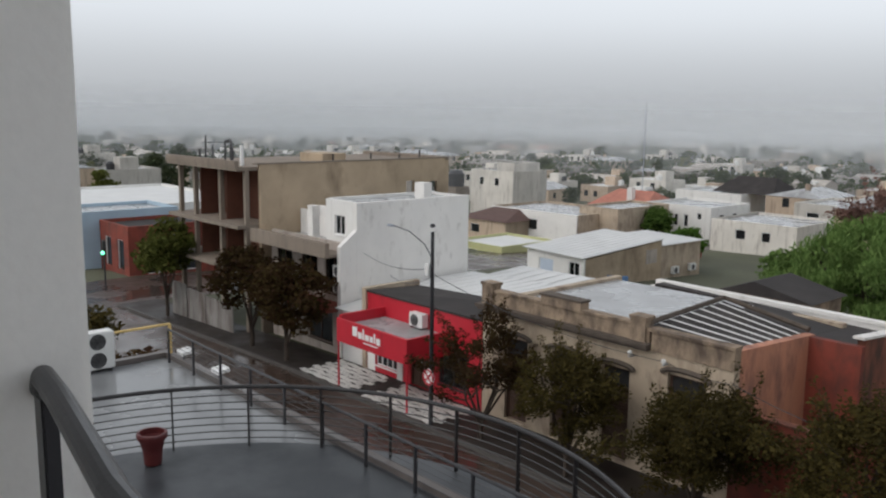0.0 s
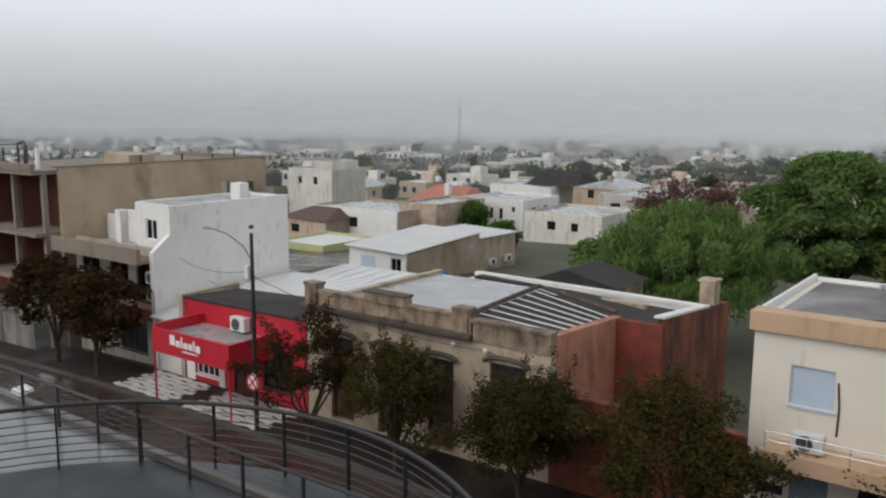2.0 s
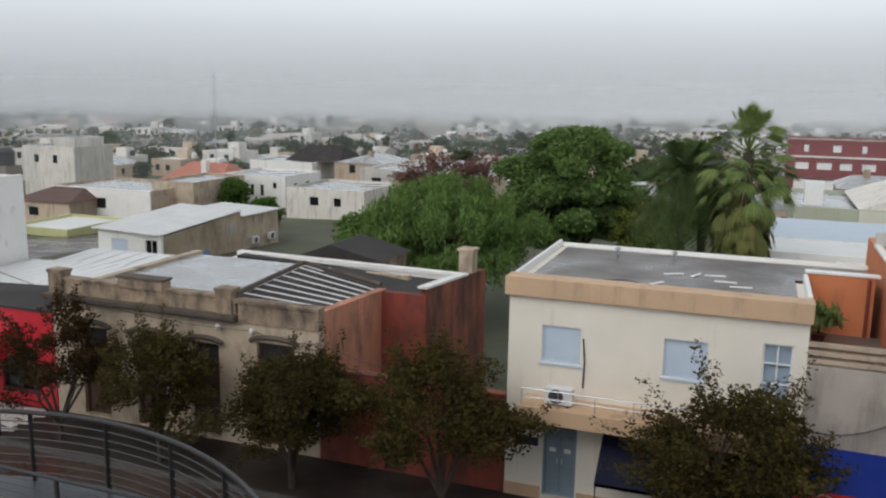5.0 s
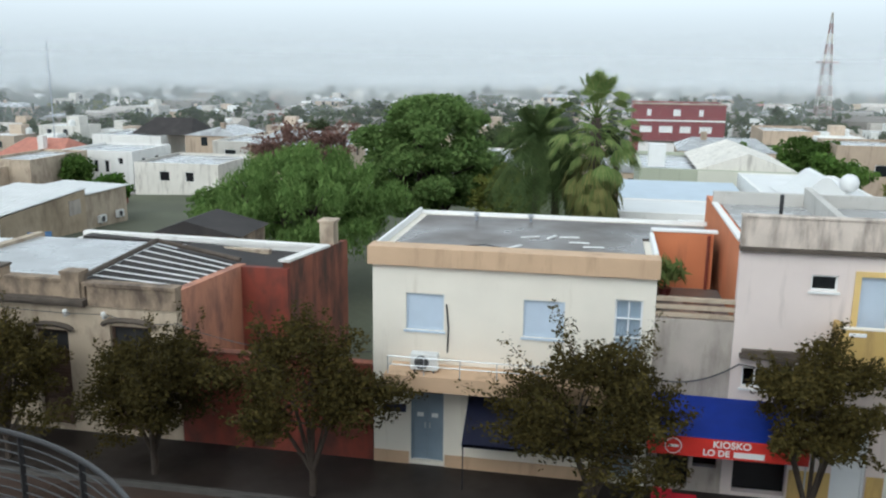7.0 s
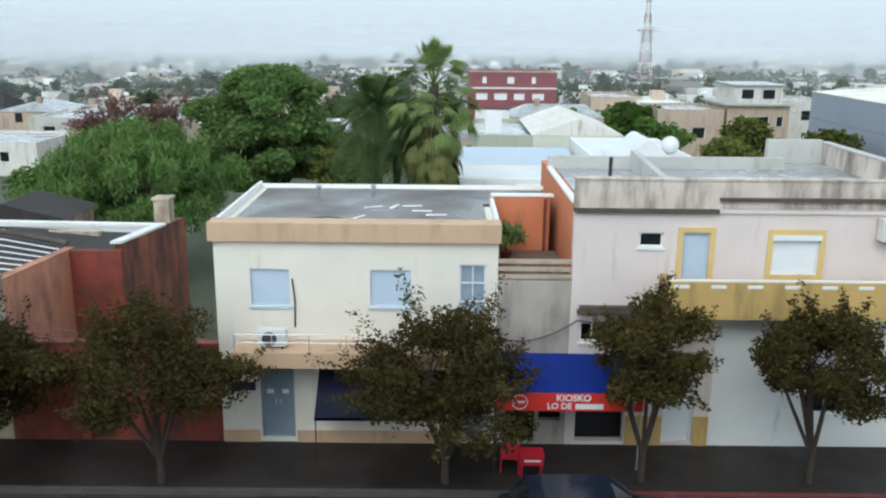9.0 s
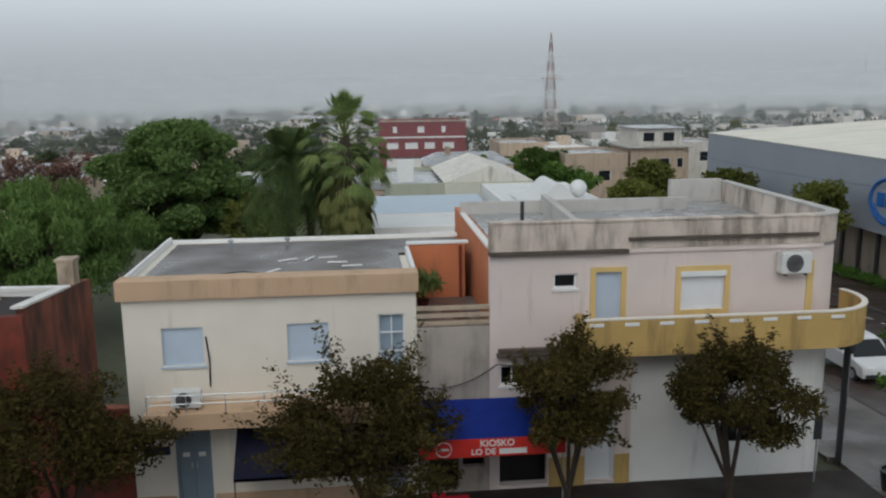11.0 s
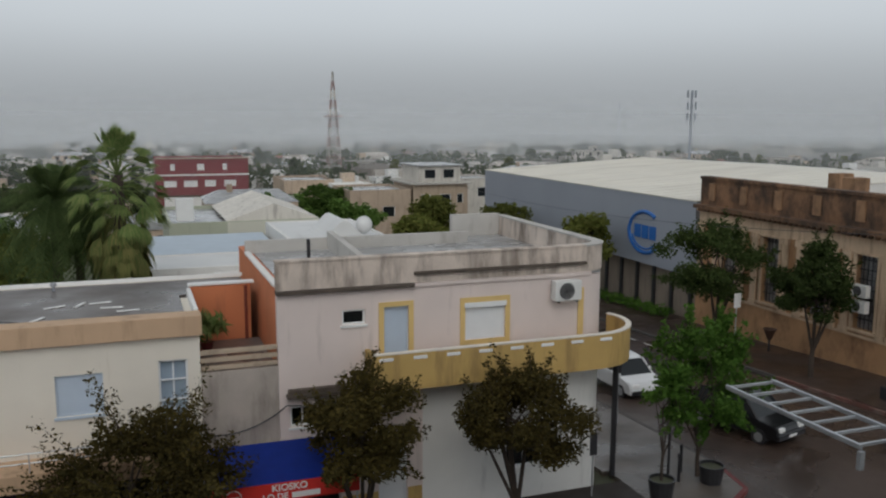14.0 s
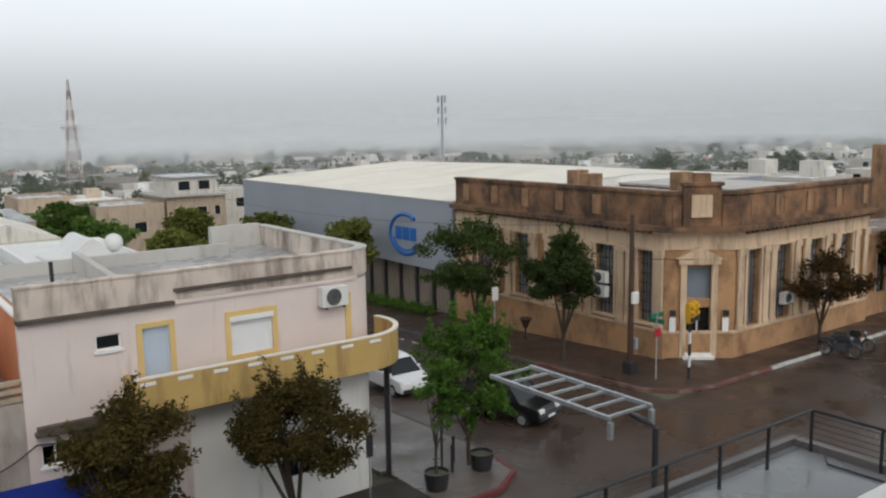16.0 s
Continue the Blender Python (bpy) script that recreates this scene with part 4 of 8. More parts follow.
red_chair(1.75, 19.75, 175)
tb = thing("folding_table", (2.25, 19.35, 0), "small red table with printed front", "table")
part("tabletop", box(1.95, 2.55, 19.1, 19.6, 0.70, 0.73, bevel=0.008), red_paint, tb)
part("apron", boxes((1.97, 2.53, 19.11, 19.13, 0.48, 0.697)), red_paint, tb)
part("lettering_bar", box(2.05, 2.45, 19.098, 19.107, 0.58, 0.63), white_trim, tb, "white bar of unreadable print")
for sx in (2.0, 2.5):
    for sy in (19.15, 19.55):
        part("leg", tube([(sx, sy, 0), (sx, sy, 0.70)], 0.018, 6), red_paint, tb)

# ---------------------------------------------------------------- walled yard and old beige house
yard = thing("yard_wall", (-8.8, FY, 0), "faded red street wall with a dark doorway", "wall")
part("wall", wall_y(-11.58, -5.92, -0.2, 2.75, FY, FY + 0.25, [(-9.48, -8.84, 0.0, 2.3)]), terracotta, yard)
part("coping", box(-11.58, -5.92, FY - 0.03, FY + 0.28, 2.753, 2.82, bevel=0.01), burnt_red, yard)
part("door", boxes((-9.47, -8.85, FY + 0.12, FY + 0.17, 0.0, 2.29)), brown_wood, yard, "dark brown wooden door")

old = thing("beige_house", (-16.5, FY, 0), "old beige single-storey house with moulded parapet", "house")
o_open = [(-20.35, -19.3, 0.1, 3.1), (-18.2, -17.15, 0.1, 3.1), (-16.1, -15.05, 0.1, 3.1), (-13.7, -12.45, 0.1, 3.35)]
part("wall", wall_y(-21.5, -11.6, -0.2, 3.9, FY, FY + 0.3, o_open), beige_worn, old)
part("flank_wall", prism([(-11.9, FY + 0.305), (-11.6, FY + 0.305), (-11.6, 26.0), (-11.9, 26.0)], -0.5, lambda x, y: 4.45 - 0.06 * (y - 21.2)), salmon, old, "salmon flank wall streaked with damp")
part("flank_wall", boxes((-21.5, -21.2, FY + 0.305, 29.0, -0.5, 4.2)), beige_worn, old)
part("back_wall", boxes((-21.195, -11.905, 28.7, 29.0, -0.8, 4.0)), beige_worn, old)
part("cornice", boxes((-21.6, -14.35, FY - 0.22, FY + 0.1, 3.905, 4.0), (-21.65, -14.3, FY - 0.30, FY + 0.1, 4.003, 4.12)), ledge_dark, old, "dark brown double cornice")
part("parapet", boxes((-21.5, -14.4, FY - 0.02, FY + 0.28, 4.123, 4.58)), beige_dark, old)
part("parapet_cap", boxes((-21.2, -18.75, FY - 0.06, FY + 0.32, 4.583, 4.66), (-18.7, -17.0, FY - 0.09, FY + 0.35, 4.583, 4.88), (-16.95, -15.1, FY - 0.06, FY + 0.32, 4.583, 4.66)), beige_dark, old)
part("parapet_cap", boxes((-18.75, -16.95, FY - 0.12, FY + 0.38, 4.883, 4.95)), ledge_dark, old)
for sx in (-21.5, -15.05):
    part("pier", boxes((sx, sx + 0.55, FY - 0.1, FY + 0.32, 4.123, 4.80), (sx - 0.04, sx + 0.59, FY - 0.13, FY + 0.36, 4.803, 4.90)), beige_dark, old)
part("parapet", boxes((-14.3, -11.58, FY - 0.05, FY + 0.28, 3.905, 4.50), (-14.35, -11.55, FY - 0.1, FY + 0.3, 4.503, 4.60)), beige_dark, old)
for a, b, c, d in o_open:
    dr = part("door", boxes((a, a + 0.08, FY + 0.12, FY + 0.2, c, d), (b - 0.08, b, FY + 0.12, FY + 0.2, c, d), (a + 0.08, b - 0.08, FY + 0.12, FY + 0.2, d - 0.7, d - 0.63), (a + 0.08, b - 0.08, FY + 0.12, FY + 0.2, d - 0.08, d)), brown_wood, old, "dark brown shuttered door")
    for k in range(2):
        w = (b - a - 0.16) / 2
        part("door_leaf", slats(a + 0.085 + k * w, a + 0.075 + (k + 1) * w, c, d - 0.705, FY + 0.17, 22), brown_wood, dr)
    part("fanlight", boxes((a + 0.08, b - 0.08, FY + 0.16, FY + 0.17, d - 0.628, d - 0.082)), dark_m, dr)
    hood = bmesh.new()
    n = 9
    mid = (a + b) / 2
    hw = (b - a) / 2 + 0.18
    tube([(mid + hw * math.cos(math.pi * i / n), FY - 0.06, d + 0.02 + 0.18 * math.sin(math.pi * i / n)) for i in range(n + 1)], 0.08, 6, hood)
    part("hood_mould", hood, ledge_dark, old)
part("roof", boxes((-21.19, -15.05, FY + 0.31, 28.69, 3.95, 4.08)), roof_grey, old, "pale wet flat roof")


def quad_slab(pts, thick, bm=None):
    bm = bmesh.new() if bm is None else bm
    top = [bm.verts.new(p) for p in pts]
    low = [bm.verts.new((p[0], p[1], p[2] - thick)) for p in pts]
    bm.faces.new(top), bm.faces.new(low)
    n = len(pts)
    for i in range(n):
        bm.faces.new((top[i], top[(i + 1) % n], low[(i + 1) % n], low[i]))
    return bm


def ribbed(parent, a, b, c, d, count, sheet, rib, rib_w=0.05, rib_h=0.045, label=""):
    """A sheet roof over a, b, c, d with ribs running from the edge a-b to the edge d-c."""
    a, b, c, d = (Vector(p) for p in (a, b, c, d))
    s = part("roof", quad_slab([a, b, c, d], 0.06), sheet, parent, label)
    for i in range(count):
        t = (i + 0.5) / count
        p, q = a.lerp(b, t), d.lerp(c, t)
        side = (b - a).normalized() * rib_w
        up = Vector((0, 0, rib_h))
        bm = bmesh.new()
        vs = [bm.verts.new(v) for v in (p - side, p + side, q + side, q - side, p - side * 0.6 + up, p + side * 0.6 + up, q + side * 0.6 + up, q - side * 0.6 + up)]
        for f in ((4, 5, 6, 7), (0, 1, 5, 4), (1, 2, 6, 5), (2, 3, 7, 6), (3, 0, 4, 7)):
            bm.faces.new([vs[k] for k in f])
        part("rib", bm, rib, s)


ribbed(old, (-14.9, 21.55, 4.42), (-14.9, 26.2, 4.62), (-11.92, 25.9, 4.16), (-11.92, 21.55, 4.32), 8, roof_dark, roof_white, 0.03, 0.025, "dark sheet roof with pale battens")
part("ridge_cap", tube([(-14.95, 21.5, 4.5), (-14.95, 26.3, 4.72), (-11.8, 26.0, 4.28)], 0.09, 6), ledge_dark, old)

rear = thing("rear_red_block", (-14, 26, 0), "low rear wing with red walls and dark roof", "house")
part("wall", boxes((-11.6, -10.0, 25.6, 25.85, -0.5, 4.15)), terracotta, rear)
part("wall", prism([(-10.25, 25.855), (-10.0, 25.855), (-10.0, 32.2), (-10.25, 32.2)], -1.0, lambda x, y: 4.35 - 0.09 * (y - 25.8)), burnt_red, rear, "dark red flank wall with damp streaks")
part("coping", prism([(-10.3, 25.6), (-9.95, 25.6), (-9.95, 29.9), (-10.3, 29.9)], lambda x, y: 4.36 - 0.09 * (y - 25.8), lambda x, y: 4.44 - 0.09 * (y - 25.8)), white_worn, rear)
part("roof", quad_slab([(-11.95, 26.1, 4.0), (-10.26, 25.9, 3.9), (-10.26, 29.65, 3.75), (-11.95, 29.65, 3.80)], 0.1), roof_dark, rear, "dark wet roof sheet")
part("roof", quad_slab([(-15.0, 26.3, 4.12), (-11.96, 26.1, 4.0), (-11.96, 29.65, 3.80), (-19.6, 29.65, 4.10), (-19.6, 29.05, 4.12), (-15.0, 28.72, 4.12)], 0.1), roof_dark, rear, "dark wet roof sheet")
part("wall", boxes((-19.6, -10.3, 29.7, 29.95, -1.0, 3.95), (-19.9, -19.65, 29.1, 29.95, -1.0, 4.0)), white_worn, rear)
part("coping", prism([(-20.0, 29.66), (-10.0, 29.66), (-10.0, 29.98), (-20.0, 29.98)], 3.953, lambda x, y: 4.06 + 0.01 * (-10 - x)), white_worn, rear)
part("chimney", boxes((-10.6, -10.05, 30.6, 31.2, 3.3, 4.75), (-10.66, -9.99, 30.54, 31.26, 4.753, 4.84)), beige_worn, rear, "weathered beige chimney")
gable = bmesh.new()
vs = [gable.verts.new(p) for p in ((-17.9, 31.0, 3.92), (-14.0, 31.0, 3.92), (-16.4, 31.0, 4.47), (-17.9, 34, 3.92), (-14.0, 34, 3.92), (-16.4, 34, 4.47))]
for f in ((0, 1, 2), (3, 5, 4), (0, 2, 5, 3), (1, 4, 5, 2), (0, 3, 4, 1)):
    gable.faces.new([vs[k] for k in f])
part("gable_roof", gable, roof_dark, rear, "dark gabled shed roof")
part("wall", boxes((-17.7, -14.2, 31.1, 33.9, -1.2, 3.90)), beige_dark, rear)

# ---------------------------------------------------------------- red shop
shop = thing("red_shop", (-25, FY, 0), "bright red single-storey shop with sign canopy", "shop")
part("wall", wall_y(-28.5, -21.55, -0.2, 3.35, FY, FY + 0.25, [(-27.9, -26.5, 0.3, 1.75), (-25.6, -24.5, 0.0, 2.1), (-23.9, -22.3, 0.5, 2.0)]), red_paint, shop)
part("side_wall", boxes((-28.75, -28.505, FY - 0.1, 24.1, -0.3, 3.5)), beige_worn, shop)
part("back_wall", boxes((-28.5, -21.6, 23.9, 24.1, -0.6, 3.15)), beige_worn, shop)
part("roof", quad_slab([(-28.5, FY - 0.05, 3.42), (-21.56, FY - 0.05, 3.46), (-21.56, 24.1, 3.55), (-28.5, 24.1, 3.25)], 0.08), roof_dark, shop, "dark weathered sheet roof")
window_y(shop, -27.9, -26.5, 0.3, 1.75, FY, "glass", white_trim, name="shop_window", bars=3)
window_y(shop, -23.9, -22.3, 0.5, 2.0, FY, "glass", steel_dark, name="shop_window", bars=1)
door_y(shop, -25.6, -24.5, 0.0, 2.1, FY, brown_wood, 2, "dark shop door")
for pa, pb in ((-28.45, -27.95), (-26.45, -26.1)):
    part("white_panel", boxes((pa, pb, FY - 0.03, FY - 0.003, 0.0, 1.8)), white, shop)
cp = thing("sign_canopy", (-25.2, 18.9, 1.8), "red box canopy with white sign bars on posts", "shop sign")
part("fascia", box(-27.4, -23.0, 18.85, 18.97, 1.85, 2.78, bevel=0.01), red_paint, cp)
part("side_fascia", boxes((-23.12, -23.0, 18.975, FY - 0.01, 1.85, 2.78)), red_paint, cp)
part("side_fascia", boxes((-27.4, -27.28, 18.975, FY - 0.01, 2.0, 2.9)), red_paint, cp)
part("roof_panel", boxes((-27.27, -23.13, 18.975, FY - 0.01, 2.42, 2.5)), roof_grey, cp, "grey canopy roof")
part("soffit", boxes((-27.27, -23.13, 18.975, FY - 0.01, 1.87, 1.92)), red_paint, cp)
for k, (a, b, h0, h1) in enumerate(((-26.3, -26.0, 2.28, 2.66), (-25.95, -25.7, 2.25, 2.5), (-25.65, -25.55, 2.25, 2.66), (-25.5, -25.25, 2.25, 2.48), (-25.2, -25.0, 2.25, 2.48), (-24.95, -24.85, 2.25, 2.62), (-24.8, -24.55, 2.22, 2.48), (-25.6, -24.7, 2.10, 2.15))):
    part("sign_bar", box(a, b, 18.835, 18.847, h0, h1, bevel=0.004), white_trim, cp, "white stroke of the sign")
for sx in (-27.35, -23.05):
    part("post", tube([(sx, 18.91, -0.02), (sx, 18.91, 1.85)], 0.04, 8), red_paint, cp)
air_conditioner((-24.9, FY - 0.36, 2.52), 0.8, 0.6, 0.32, "white outdoor air conditioner above the red canopy")
lowroof = thing("white_lean_to", (-29.6, FY, 0), "small white sheet-roofed lean-to beside the shop", "shed")
part("wall", boxes((-30.45, -28.8, FY + 0.1, 24, -0.3, 2.3)), white_worn, lowroof)
part("roof", quad_slab([(-30.45, FY - 0.3, 2.35), (-28.78, FY - 0.3, 2.35), (-28.78, 24.2, 2.75), (-30.45, 24.2, 2.75)], 0.06), roof_white, lowroof)
paving_white = mat("white_paving_tile", (0.62, 0.61, 0.58), 0.6, 0.2, 3, 30, 0.05, (0.25, 0.23, 0.21), 0.4, (2, 2, 2), rand=0.12)
court = tagged(new("forecourt_paving"), "black and white tiled shop forecourt", "paving", kind="structure")
tile_me = mesh_of("paving_tile", box(-0.24, 0.24, -0.13, 0.13, 0.002, 0.016), paving_white)
for i in range(17):
    for j in range(7):
        if -25.6 > -30.0 + i * 0.5 > -26.8:
            continue
        tile = new("paving_tile", tile_me)
        tile.parent = court
        tile.location = (-30.0 + i * 0.5 + (0.25 if j % 2 else 0.0), 18.98 + j * 0.32, 0)
        tile.rotation_euler[2] = 0.25 if (i + j) % 2 else -0.25
wr = thing("white_sheet_roof_shed", (-24, 30, 0), "long shed with white sheet roof", "shed")
part("wall", boxes((-29.9, -20.0, 29.2, 32.4, -1.2, 2.65)), white_worn, wr)
mid_shed = thing("white_sheet_roof_shed", (-25, 26.5, 0), "white sheet-roofed workshop behind the red shop", "shed")
part("wall", boxes((-28.7, -21.6, 24.2, 28.9, -1.0, 2.9)), white_worn, mid_shed)
ribbed(mid_shed, (-30.3, 24.15, 3.0), (-21.55, 24.15, 3.22), (-21.55, 29.0, 3.34), (-30.3, 29.0, 3.05), 14, roof_white, roof_white, 0.03, 0.03, "white sheet roof")
ribbed(wr, (-30.2, 29.05, 2.75), (-19.9, 29.05, 3.0), (-19.9, 32.6, 3.05), (-30.2, 32.6, 2.95), 12, roof_white, roof_white, 0.03, 0.03, "white sheet roof")

# ---------------------------------------------------------------- white three-level house
wh = thing("white_house", (-34, FY, -0.2), "weathered white house with blank flank and small window", "house")
WX = -30.5
part("flank_wall", prism([(WX - 0.25, FY + 0.02), (WX, FY + 0.02), (WX, FY + 0.9), (WX - 0.25, FY + 0.9)], -0.5, lambda x, y: 4.95 + (y - FY) * 0.75), white_worn, wh)
part("flank_wall", boxes((WX - 0.25, WX, FY + 0.905, 28.9, -0.9, 6.85)), white_worn, wh, "blank white flank wall with old stains")
part("stair_head_wall", wall_y(-32.9, WX - 0.255, 4.6, 6.88, 22.1, 22.3, [(-32.2, -31.4, 5.3, 6.2)]), white, wh)
part("stair_head_wall", boxes((-32.9, -32.7, 22.305, 28.6, 4.6, 6.9), (-32.695, WX - 0.255, 28.4, 28.65, -0.6, 6.85)), white, wh)
part("roof", boxes((-32.9, WX - 0.26, 22.31, 28.39, 6.6, 6.75)), roof_grey, wh)
window_y(wh, -32.2, -31.4, 5.3, 6.2, 22.1, "glass", white_trim, bars=1)
# grime plus the balcony's shade, both put into this darker grey render
part("wall", wall_y(-37.3, WX - 0.26, -0.6, 5.0, FY + 0.6, FY + 0.8, [(-36.8, -35.4, 2.9, 4.6), (-34.6, -33.2, 2.6, 4.6), (-32.6, -31.2, 2.6, 4.3), (-36.5, -35.2, 0, 2.0), (-34, -32, 0.2, 1.9)]), grey_worn, wh, "grimy front wall with openings, shade put into its grey")
for a, b, c, d in ((-36.8, -35.4, 2.9, 4.6), (-34.6, -33.2, 2.6, 4.6), (-32.6, -31.2, 2.6, 4.3), (-34, -32, 0.2, 1.9)):
    window_y(wh, a, b, c, d, FY + 0.6, "glass", brown_wood, bars=1)
part("parapet", boxes((-37.3, WX - 0.26, FY - 0.6, FY - 0.4, 4.5, 5.15), (-37.3, WX - 0.26, FY - 0.395, FY + 0.595, 4.5, 4.62)), concrete, wh, "stained concrete roof edge")
part("balcony", boxes((-37.0, WX - 0.2, FY - 0.9, FY + 0.59, 2.05, 2.25), (-37.0, WX - 0.2, FY - 0.9, FY - 0.78, 2.255, 2.75)), terracotta, wh, "brown balcony front")
part("terrace_wall", boxes((-37.3, -33.35, 23.5, 23.7, 4.7, 5.9), (-34.6, -34.2, 22.2, 22.6, 4.7, 6.4), (-34.2, -32.95, 22.6, 22.75, 5.9, 6.4)), white_worn, wh)
part("roof", boxes((-37.3, -33.35, FY + 0.81, 28.6, 4.55, 4.7)), roof_grey, wh)
part("chimney", boxes((-31.8, -31.1, 26.5, 27.0, 6.755, 7.5)), white_worn, wh)

# ---------------------------------------------------------------- unfinished block of flats
un = thing("unfinished_building", (-42, FY, -0.4), "unfinished concrete frame building with brick infill", "building")
UX0, UX1, UY0, UY1 = -45.2, -37.45, 20.6, 33.8
part("flank_wall", wall_x(21.3, UY1, 3.0, 8.2, UX1 - 0.2, UX1, [(30.6, 31.2, 6.3, 7.0), (32.4, 32.9, 6.2, 6.9)]), concrete_tan, un, "tan cement flank with damp stains")
part("flank_wall", boxes((UX1 - 0.2, UX1, 21.3, UY1, -0.8, 2.995)), concrete, un)
for z in (2.9, 5.05, 7.9):
    part("floor_slab", boxes((UX0 - 0.3, UX1 - 0.21, UY0 - 0.5, UY1, z, z + 0.18)), concrete, un)
part("roof_beam", boxes((UX0 - 0.3, UX1 - 0.21, UY0 - 0.55, UY0 - 0.35, 8.085, 8.4), (UX0 - 0.3, UX1 + 0.02, 33.5, 33.8, 8.085, 8.3), (UX1 - 0.25, UX1 + 0.03, 21.0, 33.45, 8.203, 8.28)), concrete, un)
for sx in (UX0, -43.4, -40.5, UX1 - 0.45):
    for za, zb in ((-1.0, 2.895), (3.085, 5.045), (5.235, 7.895)):
        part("column", boxes((sx, sx + 0.22, UY0, UY0 + 0.22, za, zb)), concrete, un)
for z0, z1 in ((3.085, 5.045), (5.235, 7.895)):
    part("brick_wall", boxes((UX0, UX1 - 0.25, 22.3, 22.45, z0, z1)), brick_m, un, "bare hollow brick infill")
    for bx in (-43.4, -40.5):
        part("brick_wall", boxes((bx, bx + 0.15, UY0 + 0.4, 22.29, z0, z1)), brick_m, un, "bare hollow brick infill")
for a, b, h in ((UX0, -43.4, 1.4), (-43.3, -41.2, 1.25), (-41.1, -38.2, 1.15)):
    part("hoarding", boxes((a, b, UY0 - 0.6, UY0 - 0.55, -0.7, h)), hoard_m, un, "rusty sheet hoarding")
part("banner", boxes((UX0 - 0.12, UX0 - 0.07, UY0 - 0.3, UY0 + 0.35, 1.9, 4.4)), shutter_blue, un, "pale blue and white vertical banner")
tops = bmesh.new()
for x, y, h in ((-42.6, 21, 1.4), (-42.2, 21.2, 0.9), (-41.0, 21.3, 1.1), (-40.6, 21.4, 1.0), (-40.2, 21.3, 0.8), (-42.9, 20.8, 0.7), (-38, 26, 0.5), (-38, 28.5, 0.5), (-38, 30.5, 0.4), (-38, 32, 0.6)):
    part("starter_bar", tube([(x, y, 8.085), (x + 0.03, y, 8.1 + h)], 0.05, 5), steel_dark, un, "rusty column starter bar")
tube([(-43, 21, 9.1), (-40, 21.2, 9.2)], 0.025, 5, tops), tube([(-41.0, 21.3, 9.2), (-40.6, 21.4, 9.3), (-40.2, 21.3, 8.9)], 0.07, 5, tops)
part("scaffold_rail", tops, steel_dark, un, "rusty scaffold rail on the roof")
part("white_post", boxes((-38.9, -38.75, 21.0, 21.15, 8.085, 9.1)), white_trim, un)
part("water_tank", boxes((UX1 - 3, UX1 - 0.8, 25.5, 27.0, 8.13, 8.6)), concrete_tan, un)

for z in (2.75, 3.5):
    air_conditioner((-31.0, FY + 0.2, z), 0.75, 0.55, 0.3, "grimy outdoor unit on the shaded front wall")

# ---------------------------------------------------------------- stone bank on the far corner
bank = thing("stone_bank", (36, 30, 0), "ochre stone bank with pilasters and blackened parapet", "building")
BX, BYF, BYE, BXE = 30.6, 23.0, 40.6, 44.6
lw = [(25.6, 26.5), (28.0, 29.2), (30.9, 32.1), (34.1, 35.3), (37.3, 38.5)]
rw = [(33.9, 34.9), (36.2, 37.4), (39.0, 40.1), (41.8, 42.9)]
part("side_wall", wall_x(25.0, BYE, -1.2, 5.7, BX, BX + 0.4, [(a, b, 1.5, 4.9) for a, b in lw]), stone, bank)
part("front_wall", wall_y(33.0, BXE, -0.2, 5.7, BYF, BYF + 0.4, [(a, b, 1.3, 4.9) for a, b in rw]), stone, bank)
cw = Matrix.Translation((BX, 25.0, 0)) @ Matrix.Rotation(math.atan2(-2.0, 2.4), 4, "Z")
CL = math.hypot(2.4, 2.0)


def chamfer(u, v, w):
    return cw @ Vector((u, w, v))


part("corner_wall", panel(0.0, CL, -0.2, 5.7, 0.0, 0.4, [(1.0, 2.1, 0.25, 2.35), (1.0, 2.1, 2.75, 4.2)], chamfer), stone, bank)
part("back_wall", boxes((BX + 0.41, BXE, BYE - 0.4, BYE, -1.2, 5.7), (BXE - 0.4, BXE, BYF + 0.41, BYE - 0.41, -0.5, 5.7)), stone, bank)
part("roof", prism([(BX + 0.42, 25.2), (33.2, 23.4), (BXE - 0.42, 23.45), (BXE - 0.42, BYE - 0.42), (BX + 0.42, BYE - 0.42)], 6.2, 6.35), roof_grey, bank)


def ring_band(grow, z0, z1, thick):
    """A band round the three street faces."""
    def line(g):
        return [(BX - g, BYE), (BX - g, 25.0 - g * 0.45), (33.0 - g * 0.45, BYF - g), (BXE, BYF - g)]
    return prism(line(grow) + line(grow - thick)[::-1], z0, z1)


part("frieze", ring_band(0.06, 5.003, 5.70, 0.055), stone_pale, bank, "pale stone frieze")
part("cornice", ring_band(0.28, 5.703, 5.86, 0.7), stone_pale, bank)
part("cornice", ring_band(0.55, 5.863, 6.08, 1.0), stone_dark, bank, "blackened projecting cornice")
part("parapet", ring_band(0.05, 6.083, 7.5, 0.4), stone_dark, bank, "blackened stone parapet")
part("parapet_cap", ring_band(0.14, 7.503, 7.66, 0.6), stone_dark, bank)
part("plinth", ring_band(0.10, -0.9, 1.15, 0.097), stone, bank, "ochre stone plinth")
part("plinth_cap", ring_band(0.14, 1.153, 1.27, 0.137), stone_pale, bank)
for k, y in enumerate(np.linspace(25.6, 40.2, 40)):
    part("dentil", boxes((BX - 0.45, BX - 0.3, y - 0.09, y + 0.09, 5.72, 5.855)), stone_dark, bank)
